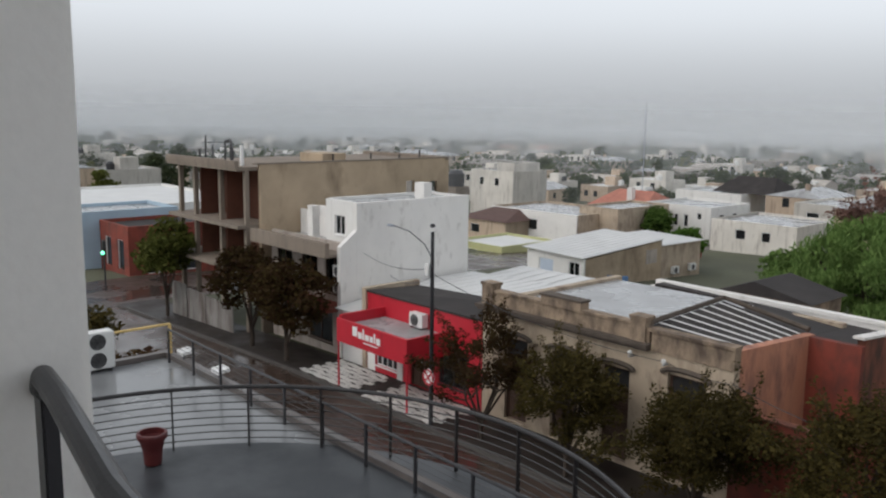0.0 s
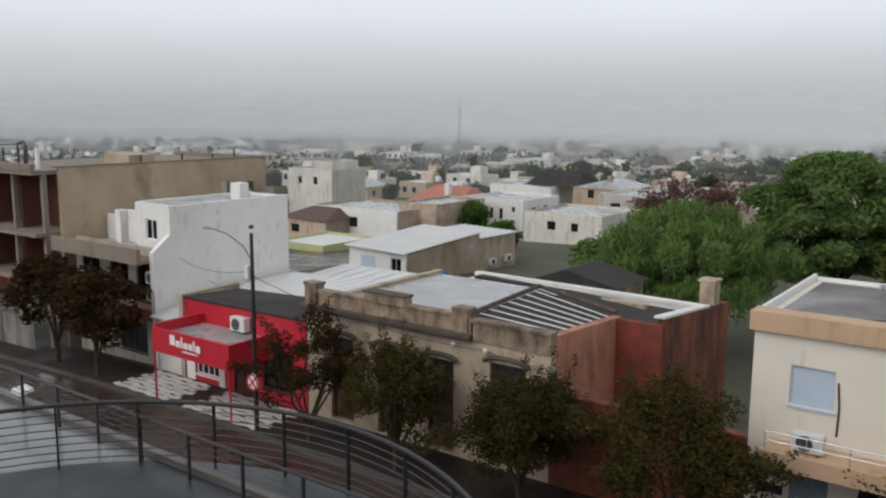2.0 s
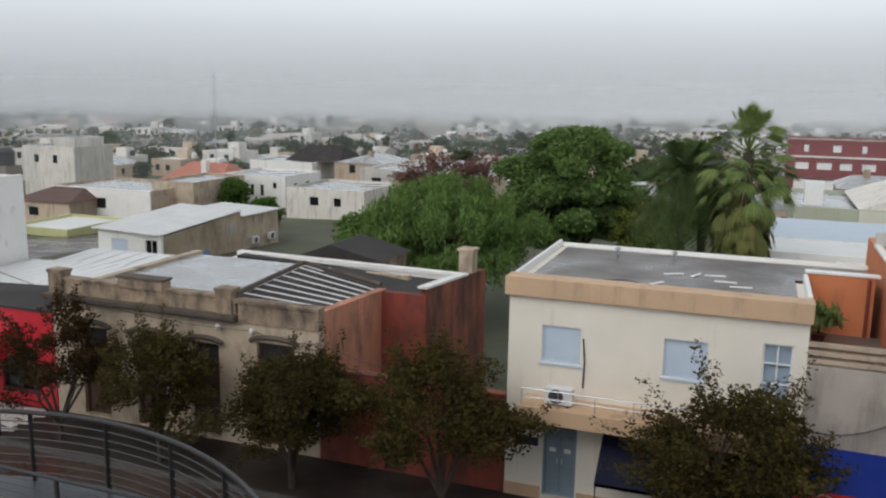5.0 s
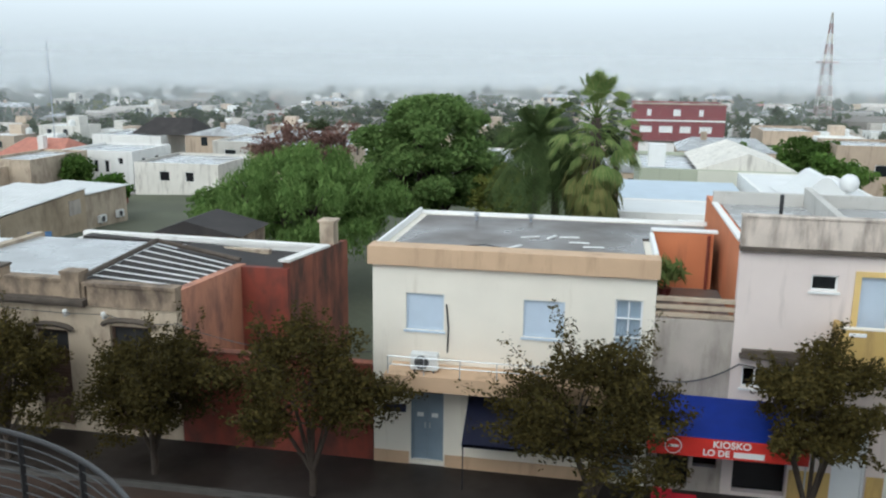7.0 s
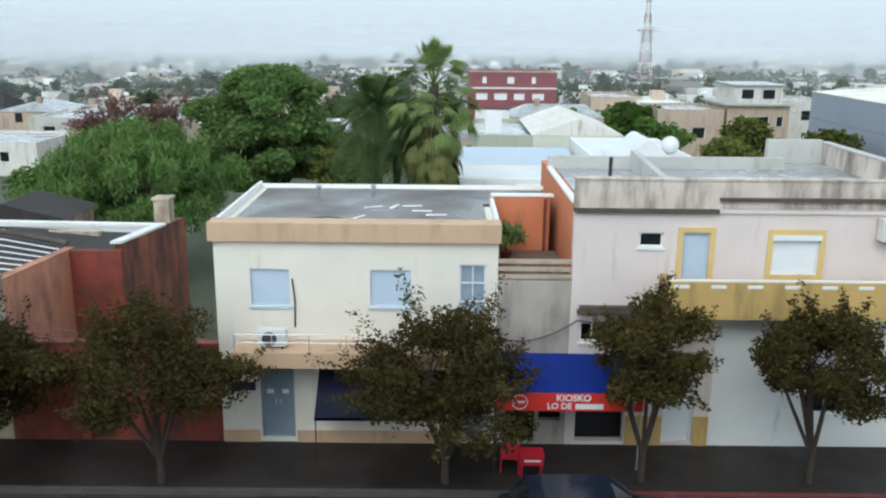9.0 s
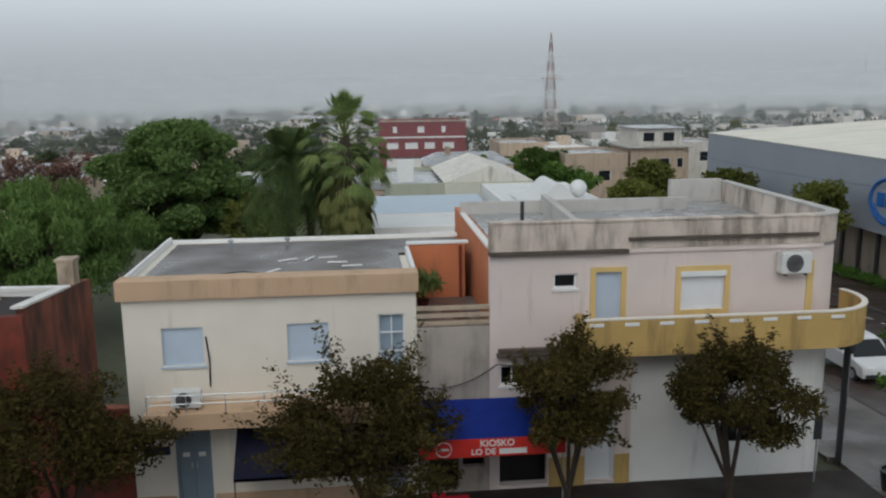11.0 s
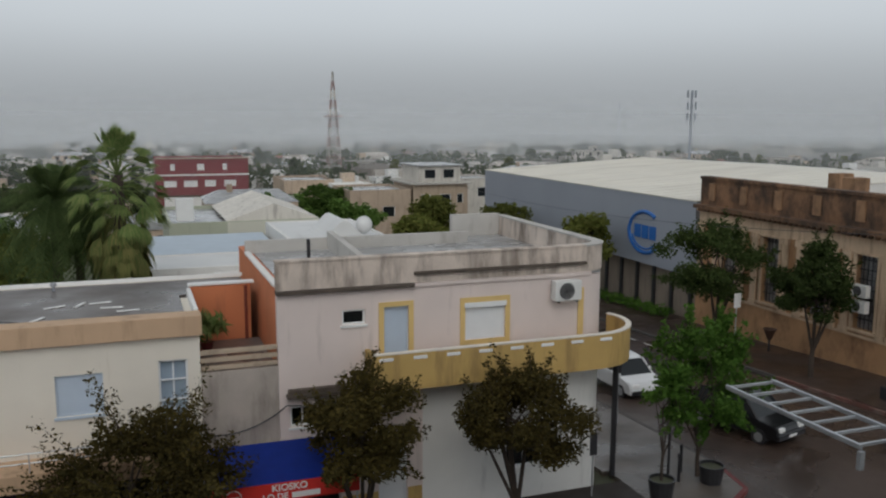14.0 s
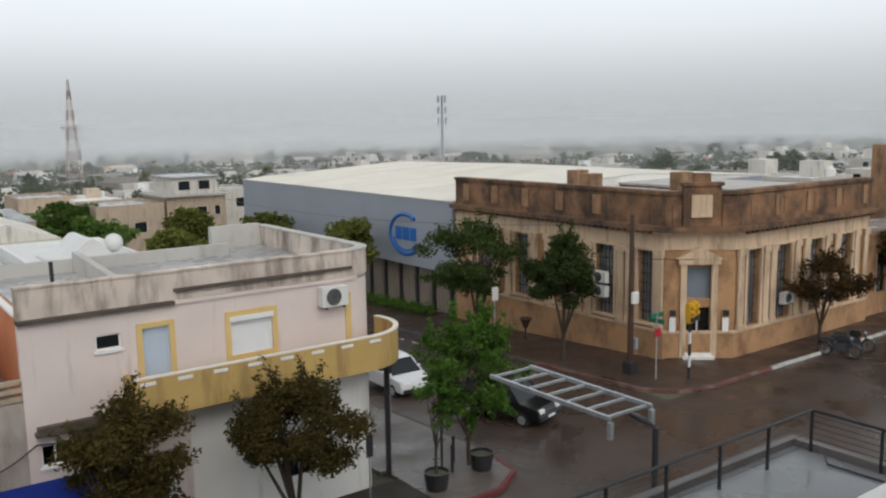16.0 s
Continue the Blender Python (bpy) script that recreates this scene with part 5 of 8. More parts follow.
for k, x in enumerate(np.linspace(33.4, 44.3, 30)):
    part("dentil", boxes((x - 0.09, x + 0.09, BYF - 0.45, BYF - 0.3, 5.72, 5.855)), stone_dark, bank)


def pilaster_x(y):
    bm = boxes((BX - 0.16, BX - 0.063, y - 0.2, y + 0.2, 1.28, 4.7), (BX - 0.2, BX - 0.063, y - 0.24, y + 0.24, 1.28, 1.5), (BX - 0.22, BX - 0.063, y - 0.26, y + 0.26, 4.7, 5.0))
    part("pilaster", bm, stone_pale, bank)


def pilaster_y(x):
    bm = boxes((x - 0.2, x + 0.2, BYF - 0.16, BYF - 0.063, 1.28, 4.7), (x - 0.24, x + 0.24, BYF - 0.2, BYF - 0.063, 1.28, 1.5), (x - 0.26, x + 0.26, BYF - 0.22, BYF - 0.063, 4.7, 5.0))
    part("pilaster", bm, stone_pale, bank)


for y in (25.2, 27.0, 27.55, 29.65, 30.4, 32.6, 33.6, 35.8, 36.8, 39.0, 40.3):
    pilaster_x(y)
for x in (33.35, 35.3, 35.85, 37.85, 38.6, 40.5, 41.4, 43.3, 44.2):
    pilaster_y(x)
for a, b in lw:
    fr = boxes((BX - 0.1, BX - 0.003, a - 0.16, a, 1.5, 4.9), (BX - 0.1, BX - 0.003, b, b + 0.16, 1.5, 4.9), (BX - 0.14, BX - 0.003, a - 0.2, b + 0.2, 4.903, 5.0), (BX - 0.16, BX - 0.003, a - 0.2, b + 0.2, 1.38, 1.497))
    w = part("window", fr, stone_pale, bank)
    part("pane", boxes((BX + 0.25, BX + 0.26, a, b, 1.5, 4.9)), glass_clear, w)
    part("grille", boxes(*[(BX + 0.15, BX + 0.18, a + (b - a) * k / 5 - 0.011, a + (b - a) * k / 5 + 0.011, 1.5, 4.9) for k in range(1, 5)], *[(BX + 0.14, BX + 0.19, a, b, 1.5 + 0.45 * k, 1.54 + 0.45 * k) for k in range(1, 8)]), steel_dark, w, "dark iron window grille")
    part("blind", boxes((BX + 0.27, BX + 0.29, a, b, 1.5, 4.9)), curtain_m, w, "greyish drawn curtain")
for a, b in rw:
    fr = boxes((a - 0.16, a, BYF - 0.1, BYF - 0.003, 1.3, 4.9), (b, b + 0.16, BYF - 0.1, BYF - 0.003, 1.3, 4.9), (a - 0.2, b + 0.2, BYF - 0.14, BYF - 0.003, 4.903, 5.0), (a - 0.2, b + 0.2, BYF - 0.16, BYF - 0.003, 1.2, 1.297))
    w = part("window", fr, stone_pale, bank)
    part("pane", boxes((a, b, BYF + 0.25, BYF + 0.26, 1.3, 4.9)), glass_clear, w)
    part("grille", boxes(*[(a + (b - a) * k / 5 - 0.011, a + (b - a) * k / 5 + 0.011, BYF + 0.15, BYF + 0.18, 1.3, 4.9) for k in range(1, 5)], *[(a, b, BYF + 0.14, BYF + 0.19, 1.3 + 0.45 * k, 1.34 + 0.45 * k) for k in range(1, 8)]), steel_dark, w, "dark iron window grille")
    part("blind", boxes((a, b, BYF + 0.27, BYF + 0.29, 1.3, 4.9)), curtain_m, w, "greyish drawn curtain")


def cbox(u0, u1, w0, w1, z0, z1, bm=None):
    return prism([tuple(chamfer(u, 0, w))[:2] for u, w in ((u0, w0), (u1, w0), (u1, w1), (u0, w1))], z0, z1, bm)


ent = part("entrance", cbox(0.72, 1.0, -0.14, -0.003, 0.0, 4.35), stone_pale, bank, "pale stone entrance surround")
part("jamb", cbox(2.1, 2.38, -0.14, -0.003, 0.0, 4.35), stone_pale, ent)
part("lintel", cbox(0.62, 2.48, -0.22, -0.003, 4.353, 4.6), stone_pale, ent)
ped = bmesh.new()
lo = [ped.verts.new(chamfer(u, z, w)) for w in (-0.24, -0.003) for u, z in ((0.5, 4.603), (2.6, 4.603), (1.55, 5.15))]
ped.faces.new(lo[:3]), ped.faces.new(lo[3:])
for i in range(3):
    ped.faces.new((lo[i], lo[(i + 1) % 3], lo[3 + (i + 1) % 3], lo[3 + i]))
part("pediment", ped, stone_pale, ent)
part("spandrel", cbox(1.0, 2.1, 0.05, 0.15, 2.36, 2.745), white_trim, ent)
part("upper_pane", cbox(1.0, 2.1, 0.18, 0.2, 2.75, 4.2), glass_clear, ent)
part("upper_blind", cbox(1.0, 2.1, 0.215, 0.23, 2.75, 4.2), grey_paint, ent)
part("door_pane", cbox(1.05, 2.05, 0.2, 0.22, 0.25, 2.3), glass, ent)
part("door_frame", cbox(1.52, 1.58, 0.15, 0.25, 0.25, 2.35), white_trim, ent)
# no lobby is built: a near-black sheet paints its darkness
part("lobby", cbox(0.9, 2.2, 0.9, 0.95, 0.2, 2.5), dark_m, ent)
part("step", cbox(0.85, 2.25, -0.4, 0.1, -0.02, 0.12), white_worn, ent)
part("step", cbox(0.95, 2.15, -0.2, 0.1, 0.123, 0.245), white_worn, ent)
for u in (0.25, 2.62):
    part("notice_board", cbox(u, u + 0.28, -0.15, -0.105, 1.25, 1.9), white_trim, bank, "white notice board")
    part("lantern", cbox(u + 0.02, u + 0.26, -0.26, -0.105, 2.0, 2.25), steel_dark, bank)
part("crest_block", cbox(0.75, 2.4, -0.2, 0.35, 6.09, 7.9), stone_dark, bank, "stone crest above the corner")
part("crest_cap", cbox(0.65, 2.5, -0.28, 0.4, 7.903, 8.05), stone_dark, bank)
part("crest_finial", cbox(1.2, 1.95, -0.1, 0.3, 8.053, 8.45), stone_dark, bank)
part("crest_shield", cbox(1.1, 2.0, -0.3, -0.203, 6.5, 7.5), stone_pale, bank)
for u in (0.3, 2.5):
    part("crest_scroll", cbox(u, u + 0.4, -0.12, -0.06, 6.09, 7.0), stone_dark, bank)
for y in np.arange(27, 40, 2.6):
    part("parapet_panel", boxes((BX - 0.09, BX - 0.053, y, y + 1.7, 6.4, 7.2)), stone_dark, bank)
    part("parapet_block", boxes((BX - 0.12, BX - 0.053, y + 1.9, y + 2.4, 6.35, 7.3)), stone_mid, bank)
for x in np.arange(34, 44, 2.6):
    part("parapet_panel", boxes((x, x + 1.7, BYF - 0.09, BYF - 0.053, 6.4, 7.2)), stone_dark, bank)
    part("parapet_block", boxes((x + 1.9, x + 2.3, BYF - 0.12, BYF - 0.053, 6.35, 7.3)), stone_mid, bank)
for x, y in ((34, 33), (38, 30), (36, 36)):
    part("roof_vent", boxes((x, x + 1.0, y, y + 0.8, 6.36, 7.95)), stone_mid, bank)
for o in bank.children_recursive:
    if "pane" in o.name:
        o.visible_shadow = False
air_conditioner((36.8, BYF - 0.42, 2.0), 0.8, 0.6, 0.3, "white air conditioner in a bank window")
air_conditioner((BX - 0.06, 28.6, 2.3), 0.8, 0.6, 0.3, "white air conditioner in a bank window", "x").matrix_world = pose(BX - 0.45, 28.6, 2.3, 0, 0, -90)
air_conditioner((0, 0, 0), 0.8, 0.6, 0.3, "white air conditioner in a bank window", "x").matrix_world = pose(BX - 0.45, 28.6, 3.0, 0, 0, -90)

ann = thing("ochre_annex", (50, 24, 0), "lower ochre stone annex beside the bank", "building")
part("wall", wall_y(BXE + 0.02, 66, -0.2, 4.4, 23.3, 23.6, [(a, a + 1.1, 1.2, 3.4) for a in (46.2, 49.0, 51.8, 54.6, 57.4)]), stone, ann)
for a in (46.2, 49.0, 51.8, 54.6, 57.4):
    w = part("window", boxes((a - 0.1, a, 23.22, 23.297, 1.2, 3.4), (a + 1.1, a + 1.2, 23.22, 23.297, 1.2, 3.4)), stone_pale, ann)
    part("pane", boxes((a, a + 1.1, 23.42, 23.43, 1.2, 3.4)), glass, w)
    part("blind", boxes((a, a + 1.1, 23.55, 23.57, 1.2, 3.4)), grey_worn, w)
part("cornice", boxes((BXE + 0.02, 66, 23.1, 23.6, 4.403, 4.6)), stone_dark, ann)
part("upper_wall", boxes((BXE + 0.5, 51.9, 27.5, 44, -1, 6.4)), stone_mid, ann, "ochre upper storey set back")
part("upper_cap", boxes((BXE + 0.4, 51.95, 27.4, 44.1, 6.403, 6.55)), grey_pale, ann)
part("tower_block", boxes((55.0, 62, 26.2, 28.4, -1, 9.0)), stone_mid, ann, "taller ochre block")
part("tower_window", boxes((56.4, 57.4, 26.13, 26.197, 6.9, 8.3)), dark_m, ann)
part("roof", boxes((BXE + 0.02, 66, 23.61, 27.39, 4.2, 4.4)), roof_grey, ann)

# ---------------------------------------------------------------- grey warehouse store
dfa = thing("grey_warehouse", (36, 55, -1.5), "long grey clad warehouse with white sheet roof", "warehouse")
part("cladding", boxes((30.5, 31.2, 40.9, 72, 1.75, 6.15)), grey_paint, dfa, "plain grey cladding")
part("base_wall", boxes((31.0, 31.2, 40.9, 72, -2.9, 1.745)), concrete, dfa, "dark recessed base wall")
for y in np.arange(41.5, 72, 1.9):
    part("base_pier", boxes((30.85, 31.0, y, y + 0.25, -2.9, 1.745)), steel_dark, dfa)
part("end_wall", boxes((31.205, 62, 40.9, 41.2, -1.5, 6.15), (31.205, 62, 71.7, 72, -3, 6.15)), grey_paint, dfa)
ribbed(dfa, (30.45, 40.85, 6.2), (30.45, 72.05, 6.2), (47, 72.05, 7.1), (47, 40.85, 7.1), 24, roof_cream, roof_cream, 0.03, 0.03, "cream white sheet roof")
part("far_slope", quad_slab([(47.02, 40.85, 7.1), (47.02, 72.05, 7.1), (63, 72.05, 6.2), (63, 40.85, 6.2)], 0.06), roof_cream, dfa)
gb = bmesh.new()
vs = [gb.verts.new((x, y, z)) for y in (40.9, 41.1) for x, z in ((31.2, 6.16), (62, 6.16), (47, 7.02))]
gb.faces.new(vs[:3]), gb.faces.new(vs[3:])
for i in range(3):
    gb.faces.new((vs[i], vs[(i + 1) % 3], vs[3 + (i + 1) % 3], vs[3 + i]))
part("gable", gb, white, dfa)
blue_logo = mat("blue_emblem_paint", (0.02, 0.13, 0.42), 0.5, 0.05)
lg = thing("wall_emblem", (30.45, 46.0, 3.75), "blue ring emblem on the grey wall", "sign")
ring = [(30.47, 46.0 - 1.75 * math.cos(a), 3.75 + 1.3 * math.sin(a)) for a in np.linspace(0.9, 5.5, 40)]
part("ring", tube(ring, 0.13, 6), blue_logo, lg)
ring = [(30.47, 46.0 - 1.45 * math.cos(a), 3.75 + 1.05 * math.sin(a)) for a in np.linspace(3.4, 5.6, 24)]
part("ring", tube(ring, 0.06, 6), blue_logo, lg)
for k in range(3):
    y0 = 47.15 - k * 0.84
    part("block", box(30.44, 30.495, y0 - 0.72, y0, 3.35, 4.2, bevel=0.02), blue_logo, lg, "blue block in place of a letter")
hedge = thing("hedge", (30, 50, -1), "low clipped hedge at the warehouse foot", "hedge")
leaves("foliage", hedge, leaf_corner, [(29.9 + 0.4 * math.sin(k * 3.1), 42.5 + k * 0.42, ground_z(30, 42.5 + k * 0.42) + 0.35 + 0.1 * math.sin(k * 1.7)) for k in range(60)], 0.55, 6000, 0.09, 0, 31)
part("stems", boxes(*[(29.85, 29.95, 43 + k * 1.5, 43.1 + k * 1.5, ground_z(30, 43 + k * 1.5) - 0.1, ground_z(30, 43 + k * 1.5) + 0.3) for k in range(16)]), bark, hedge)

# ---------------------------------------------------------------- the building underfoot: terrace, rails, wall and handrail
TZ = 5.3
near = thing("corner_building", (-2, 0, 0), "white rendered corner building with wet roof terrace", "building")
part("street_wall", boxes((-18.3, 13.2, 7.65, 7.95, -0.2, TZ - 0.2), (12.9, 13.2, -20, 7.645, -0.2, TZ - 0.2), (-18.3, -18.0, -20, 7.645, -0.5, TZ - 0.2)), white, near)
part("terrace_deck", boxes((-18.35, 13.25, -1.5, 8.0, TZ - 0.195, TZ)), terrace_m, near, "wet pale roof coating")
part("kerb_edge", boxes((-18.35, 13.25, 7.82, 8.0, TZ + 0.003, TZ + 0.12), (-18.35, -18.17, -1.5, 7.815, TZ + 0.003, TZ + 0.12), (13.07, 13.25, -1.5, 7.815, TZ + 0.003, TZ + 0.12)), roof_wet, near)
AC_, AR = (-8.2, 3.6), 5.15
fl = [(AC_[0] + (AR + 0.12) * math.cos(radians(a)), AC_[1] + (AR + 0.12) * math.sin(radians(a))) for a in np.linspace(5, 180, 60)]
part("curved_deck", prism(fl, TZ - 0.19, TZ + 0.02), terrace_tile, near, "dark wet curved terrace floor")
part("upper_wall", wall_y(-1.9, 12.9, TZ + 0.005, 16.0, -1.8, -1.5, [(-0.8, 0.8, 9.4, 11.6), (4, 6, 6.2, 7.9), (8, 10, 6.2, 7.9)]), white, near)
part("rear_blocks", boxes((-1.9, 12.9, -20, -1.81, TZ, 16.0), (-18.0, -1.95, -20, -1.55, TZ, 8.5)), white, near)
part("pier_wall", box(-1.95, -1.68, -1.495, 0.575, TZ + 0.005, 15.0, bevel=0.02), white_worn, near, "off-white rendered wall end with grime")
part("balcony_floor", boxes((-1.675, 5.5, -1.49, 0.62, 9.15, 9.38)), concrete, near)
hr = thing("handrail", (-0.5, 0.43, 9.38), "dark painted tubular balcony handrail", "railing")
part("top_rail", tube([(-1.675, 0.475, 10.37), (-1.645, 0.47, 10.40), (-1.5, 0.452, 10.40), (-1.08, 0.385, 10.40), (-0.6, 0.34, 10.41), (0.5, 0.32, 10.41), (4.5, 0.32, 10.41)], 0.0225, 16), steel_dark, hr)
for x, py in ((-1.585, 0.455), (0.2, 0.32), (1.8, 0.32), (3.4, 0.32)):
    part("post", box(x - 0.022, x + 0.022, py - 0.015, py + 0.015, 9.38, 10.385, bevel=0.004), steel_dark, hr)
for z in (9.6, 9.85, 10.1):
    part("rod", tube([(-1.67, 0.47, z), (-0.6, 0.34, z), (4.5, 0.32, z)], 0.009, 8), steel_dark, hr)

cr = thing("curved_railing", (AC_[0], AC_[1] + AR, TZ), "black metal railing curving round the terrace", "railing")


def arc_pts(r, z, a0=182.0, a1=8.0, n=72):
    return [(AC_[0] + r * math.cos(radians(a0 + (a1 - a0) * i / n)), AC_[1] + r * math.sin(radians(a0 + (a1 - a0) * i / n)), z) for i in range(n + 1)]


part("top_rail", tube(arc_pts(AR, TZ + 1.05), 0.034, 10), steel_black, cr)
for k in range(7):
    part("rod", tube(arc_pts(AR, TZ + 0.16 + k * 0.125), 0.010, 6), steel_black, cr)
for k in range(-1, 11):
    a = radians(156.7 - 13.6 * k)
    px, py = AC_[0] + AR * math.cos(a), AC_[1] + AR * math.sin(a)
    ob = part("post", box(-0.035, 0.035, -0.014, 0.014, TZ + 0.02, TZ + 1.03, bevel=0.003), steel_black, cr)
    ob.matrix_local = Matrix.Translation((px - cr.location.x, py - cr.location.y, -0.0)) @ Matrix.Rotation(a, 4, "Z") @ Matrix.Translation(cr.location - Vector((0, 0, TZ)))

sr_ = thing("terrace_railing", (-2, 7.7, TZ), "straight dark metal railing along the terrace edge", "railing")
part("top_rail", tube([(-17.75, 7.72, TZ + 0.76), (13.05, 7.5, TZ + 0.72), (13.05, -1.4, TZ + 0.72)], 0.026, 8), steel_dark, sr_)
for k in range(6):
    part("rod", tube([(-17.75, 7.72, TZ + 0.14 + k * 0.1), (13.05, 7.5, TZ + 0.14 + k * 0.1), (13.05, -1.4, TZ + 0.14 + k * 0.1)], 0.006, 5), steel_dark, sr_)
for k in range(26):
    t = k / 25
    x = -17.75 + 30.8 * t
    part("post", box(x - 0.022, x + 0.022, 7.70 - 0.22 * t, 7.74 - 0.22 * t, TZ, TZ + 0.74), steel_dark, sr_)
for k in range(1, 8):
    part("post", box(13.03, 13.07, 7.5 - k * 1.2, 7.54 - k * 1.2, TZ, TZ + 0.70), steel_dark, sr_)
part("end_rail", tube([(-18.05, 5.3, TZ + 0.80), (-18.05, 7.9, TZ + 0.80)], 0.03, 8), yellow_trim, sr_, "yellow painted end rail")
part("end_post", boxes((-18.08, -18.02, 7.86, 7.92, TZ, TZ + 0.79)), yellow_trim, sr_)
air_conditioner((-17.95, 6.3, TZ + 0.02), 0.62, 0.86, 0.32, "tall white outdoor unit with two fans on the terrace", "x", 2)

def floodlight(x, y, z):
    """A flat lamp head on a thin bent bracket at the terrace edge."""
    r = thing("floodlight", (x, y, TZ), "small white floodlight on a bracket at the terrace edge", "floodlight", "terrace floodlights")
    part("bracket", tube([(x, y - 0.1, TZ + 0.06), (x, y - 0.02, z - 0.12), (x, y, z - 0.03)], 0.018, 6), steel_dark, r)
    part("head", prism([(x - 0.19, y - 0.12), (x + 0.17, y - 0.14), (x + 0.19, y + 0.12), (x - 0.17, y + 0.14)], lambda u, v: z - 0.03 + 0.15 * (v - y), lambda u, v: z + 0.04 + 0.15 * (v - y)), white_trim, r)


floodlight(-17.41, 7.95, 5.59)
floodlight(-15.77, 7.95, 5.56)

pot = thing("flower_pot", (-12.6, 5.15, TZ + 0.02), "dark red glazed flower pot, empty", "flower pot")
part("body", lathe([(0.12, 0), (0.135, 0.02), (0.155, 0.25), (0.21, 0.45), (0.18, 0.45), (0.13, 0.1), (0.05, 0.1)], (-12.6, 5.15, TZ + 0.025), 28), clay, pot)
part("rim", lathe([(0.185, 0.43), (0.235, 0.44), (0.24, 0.50), (0.23, 0.53), (0.19, 0.53), (0.185, 0.44)], (-12.6, 5.15, TZ + 0.025), 28), clay, pot)
sky_b = thing("skylight_box", (11.7, 4.8, TZ), "pale capped roof box on the terrace", "skylight")
part("curb", boxes((11.05, 12.35, 4.1, 5.5, TZ, TZ + 0.38)), roof_wet, sky_b)
part("cap", box(10.95, 12.45, 4.0, 5.6, TZ + 0.383, TZ + 0.47, bevel=0.01), white_worn, sky_b)
hz = thing("floor_cable", (12, 7, TZ), "black cable along the terrace edge", "cable")
part("wire", tube([(12.9, 7.2, TZ + 0.15), (12.7, 7.0, TZ + 0.03), (12.75, 6.2, TZ + 0.02), (12.8, 5.6, TZ + 0.02), (12.9, 4.0, TZ + 0.1)], 0.02, 6), steel_dark, hz)

gan = thing("steel_gantry", (12.4, 10.3, 0), "bare galvanised sign frame on a post", "sign frame")
part("post", tube([(12.45, 10.3, -0.02), (12.45, 10.3, 5.05), (12.5, 10.6, 5.1), (12.55, 11.0, 5.1)], 0.06, 10), steel_dark, gan)
for x0 in (11.9, 13.1):
    part("side_beam", box(x0 - 0.035, x0 + 0.035, 10.95, 14.6, 5.12, 5.21, bevel=0.006), galv, gan)
    part("bracket", box(x0 - 0.05, x0 + 0.05, 10.9, 11.0, 4.75, 5.095, bevel=0.006), galv, gan)
for k in range(7):
    yk = 11.05 + k * 0.58
    part("cross_bar", box(11.94, 13.06, yk - 0.025, yk + 0.025, 5.13, 5.19, bevel=0.005), galv, gan)
bou = tree("flowering_shrub", (11.6, 9.5, 0), 3.6, 1.3, 1.6, leaf_corner, "flowering shrub with pink blossom by the post", 14, 900, 0.08, 0.05, seed=77, category="shrub", spread=0.35, limbs=3)
leaves("blossom", bou, mat("pink_blossom", (0.45, 0.04, 0.22), 0.6), [(11.5, 9.3, 3.0), (11.7, 9.4, 2.6), (11.4, 9.5, 2.3)], 0.25, 120, 0.06, 0, 3, "pink blossom")

# ---------------------------------------------------------------- street trees
tree("street_tree", (-19.5, 19.2, 0), 4.5, 4.3, 3.2, leaf_rust, "rusty-leaved street tree with open crown", 34, 6800, 0.058, 0.09, fork=0.25, seed=11, group="street trees", spread=0.55, limbs=7, sprays=60)
tree("street_tree", (-15.8, 19.2, 0), 3.9, 4.2, 2.7, leaf_street, "dull olive street tree before the beige house", 44, 11000, 0.058, 0.09, fork=0.25, seed=12, group="street trees", spread=0.55, limbs=7, sprays=60)
tree("street_tree", (-11.4, 19.2, 0), 3.7, 5.6, 2.6, leaf_street, "dense dull olive street tree", 60, 19000, 0.058, 0.11, fork=0.25, seed=13, group="street trees", spread=0.62, limbs=7, sprays=60)
tree("street_tree", (-6.9, 19.0, 0), 4.6, 4.6, 3.1, leaf_street, "dense dull olive street tree by the red wall", 58, 18000, 0.058, 0.11, fork=0.25, seed=14, group="street trees", spread=0.62, limbs=7, sprays=60)
tree("street_tree", (0.1, 19.1, 0), 4.4, 5.7, 3.1, leaf_street, "broad olive street tree before the cream house", 62, 19000, 0.058, 0.11, fork=0.25, seed=15, group="street trees", spread=0.60, limbs=7, sprays=60)
tree("street_tree", (5.0, 19.3, 0), 5.1, 3.6, 3.3, leaf_street, "upright olive street tree before the kiosk", 50, 14000, 0.058, 0.10, fork=0.25, seed=16, group="street trees", spread=0.5, limbs=7, sprays=60)
tree("street_tree", (9.2, 19.3, 0), 4.5, 4.5, 2.7, leaf_street, "olive street tree with forked pale trunk", 50, 14500, 0.058, 0.10, fork=0.25, seed=17, group="street trees", spread=0.52, limbs=7, sprays=60)
tree("street_tree", (-31.8, 19.2, -0.05), 4.6, 4.6, 3.4, leaf_rust, "dark rusty street tree before the white house", 40, 5200, 0.12, 0.12, seed=18, group="street trees", spread=0.7)
tree("street_tree", (-35.2, 19.4, -0.15), 4.9, 5.0, 3.4, leaf_rust, "dark rusty street tree before the concrete frame", 40, 5200, 0.12, 0.12, seed=19, group="street trees", spread=0.7)
tree("street_tree", (-44.6, 19.4, -0.6), 5.6, 4.6, 3.4, leaf_gold, "yellow-green street tree at the far crossing", 36, 4200, 0.14, 0.12, seed=20, group="street trees", spread=0.7)
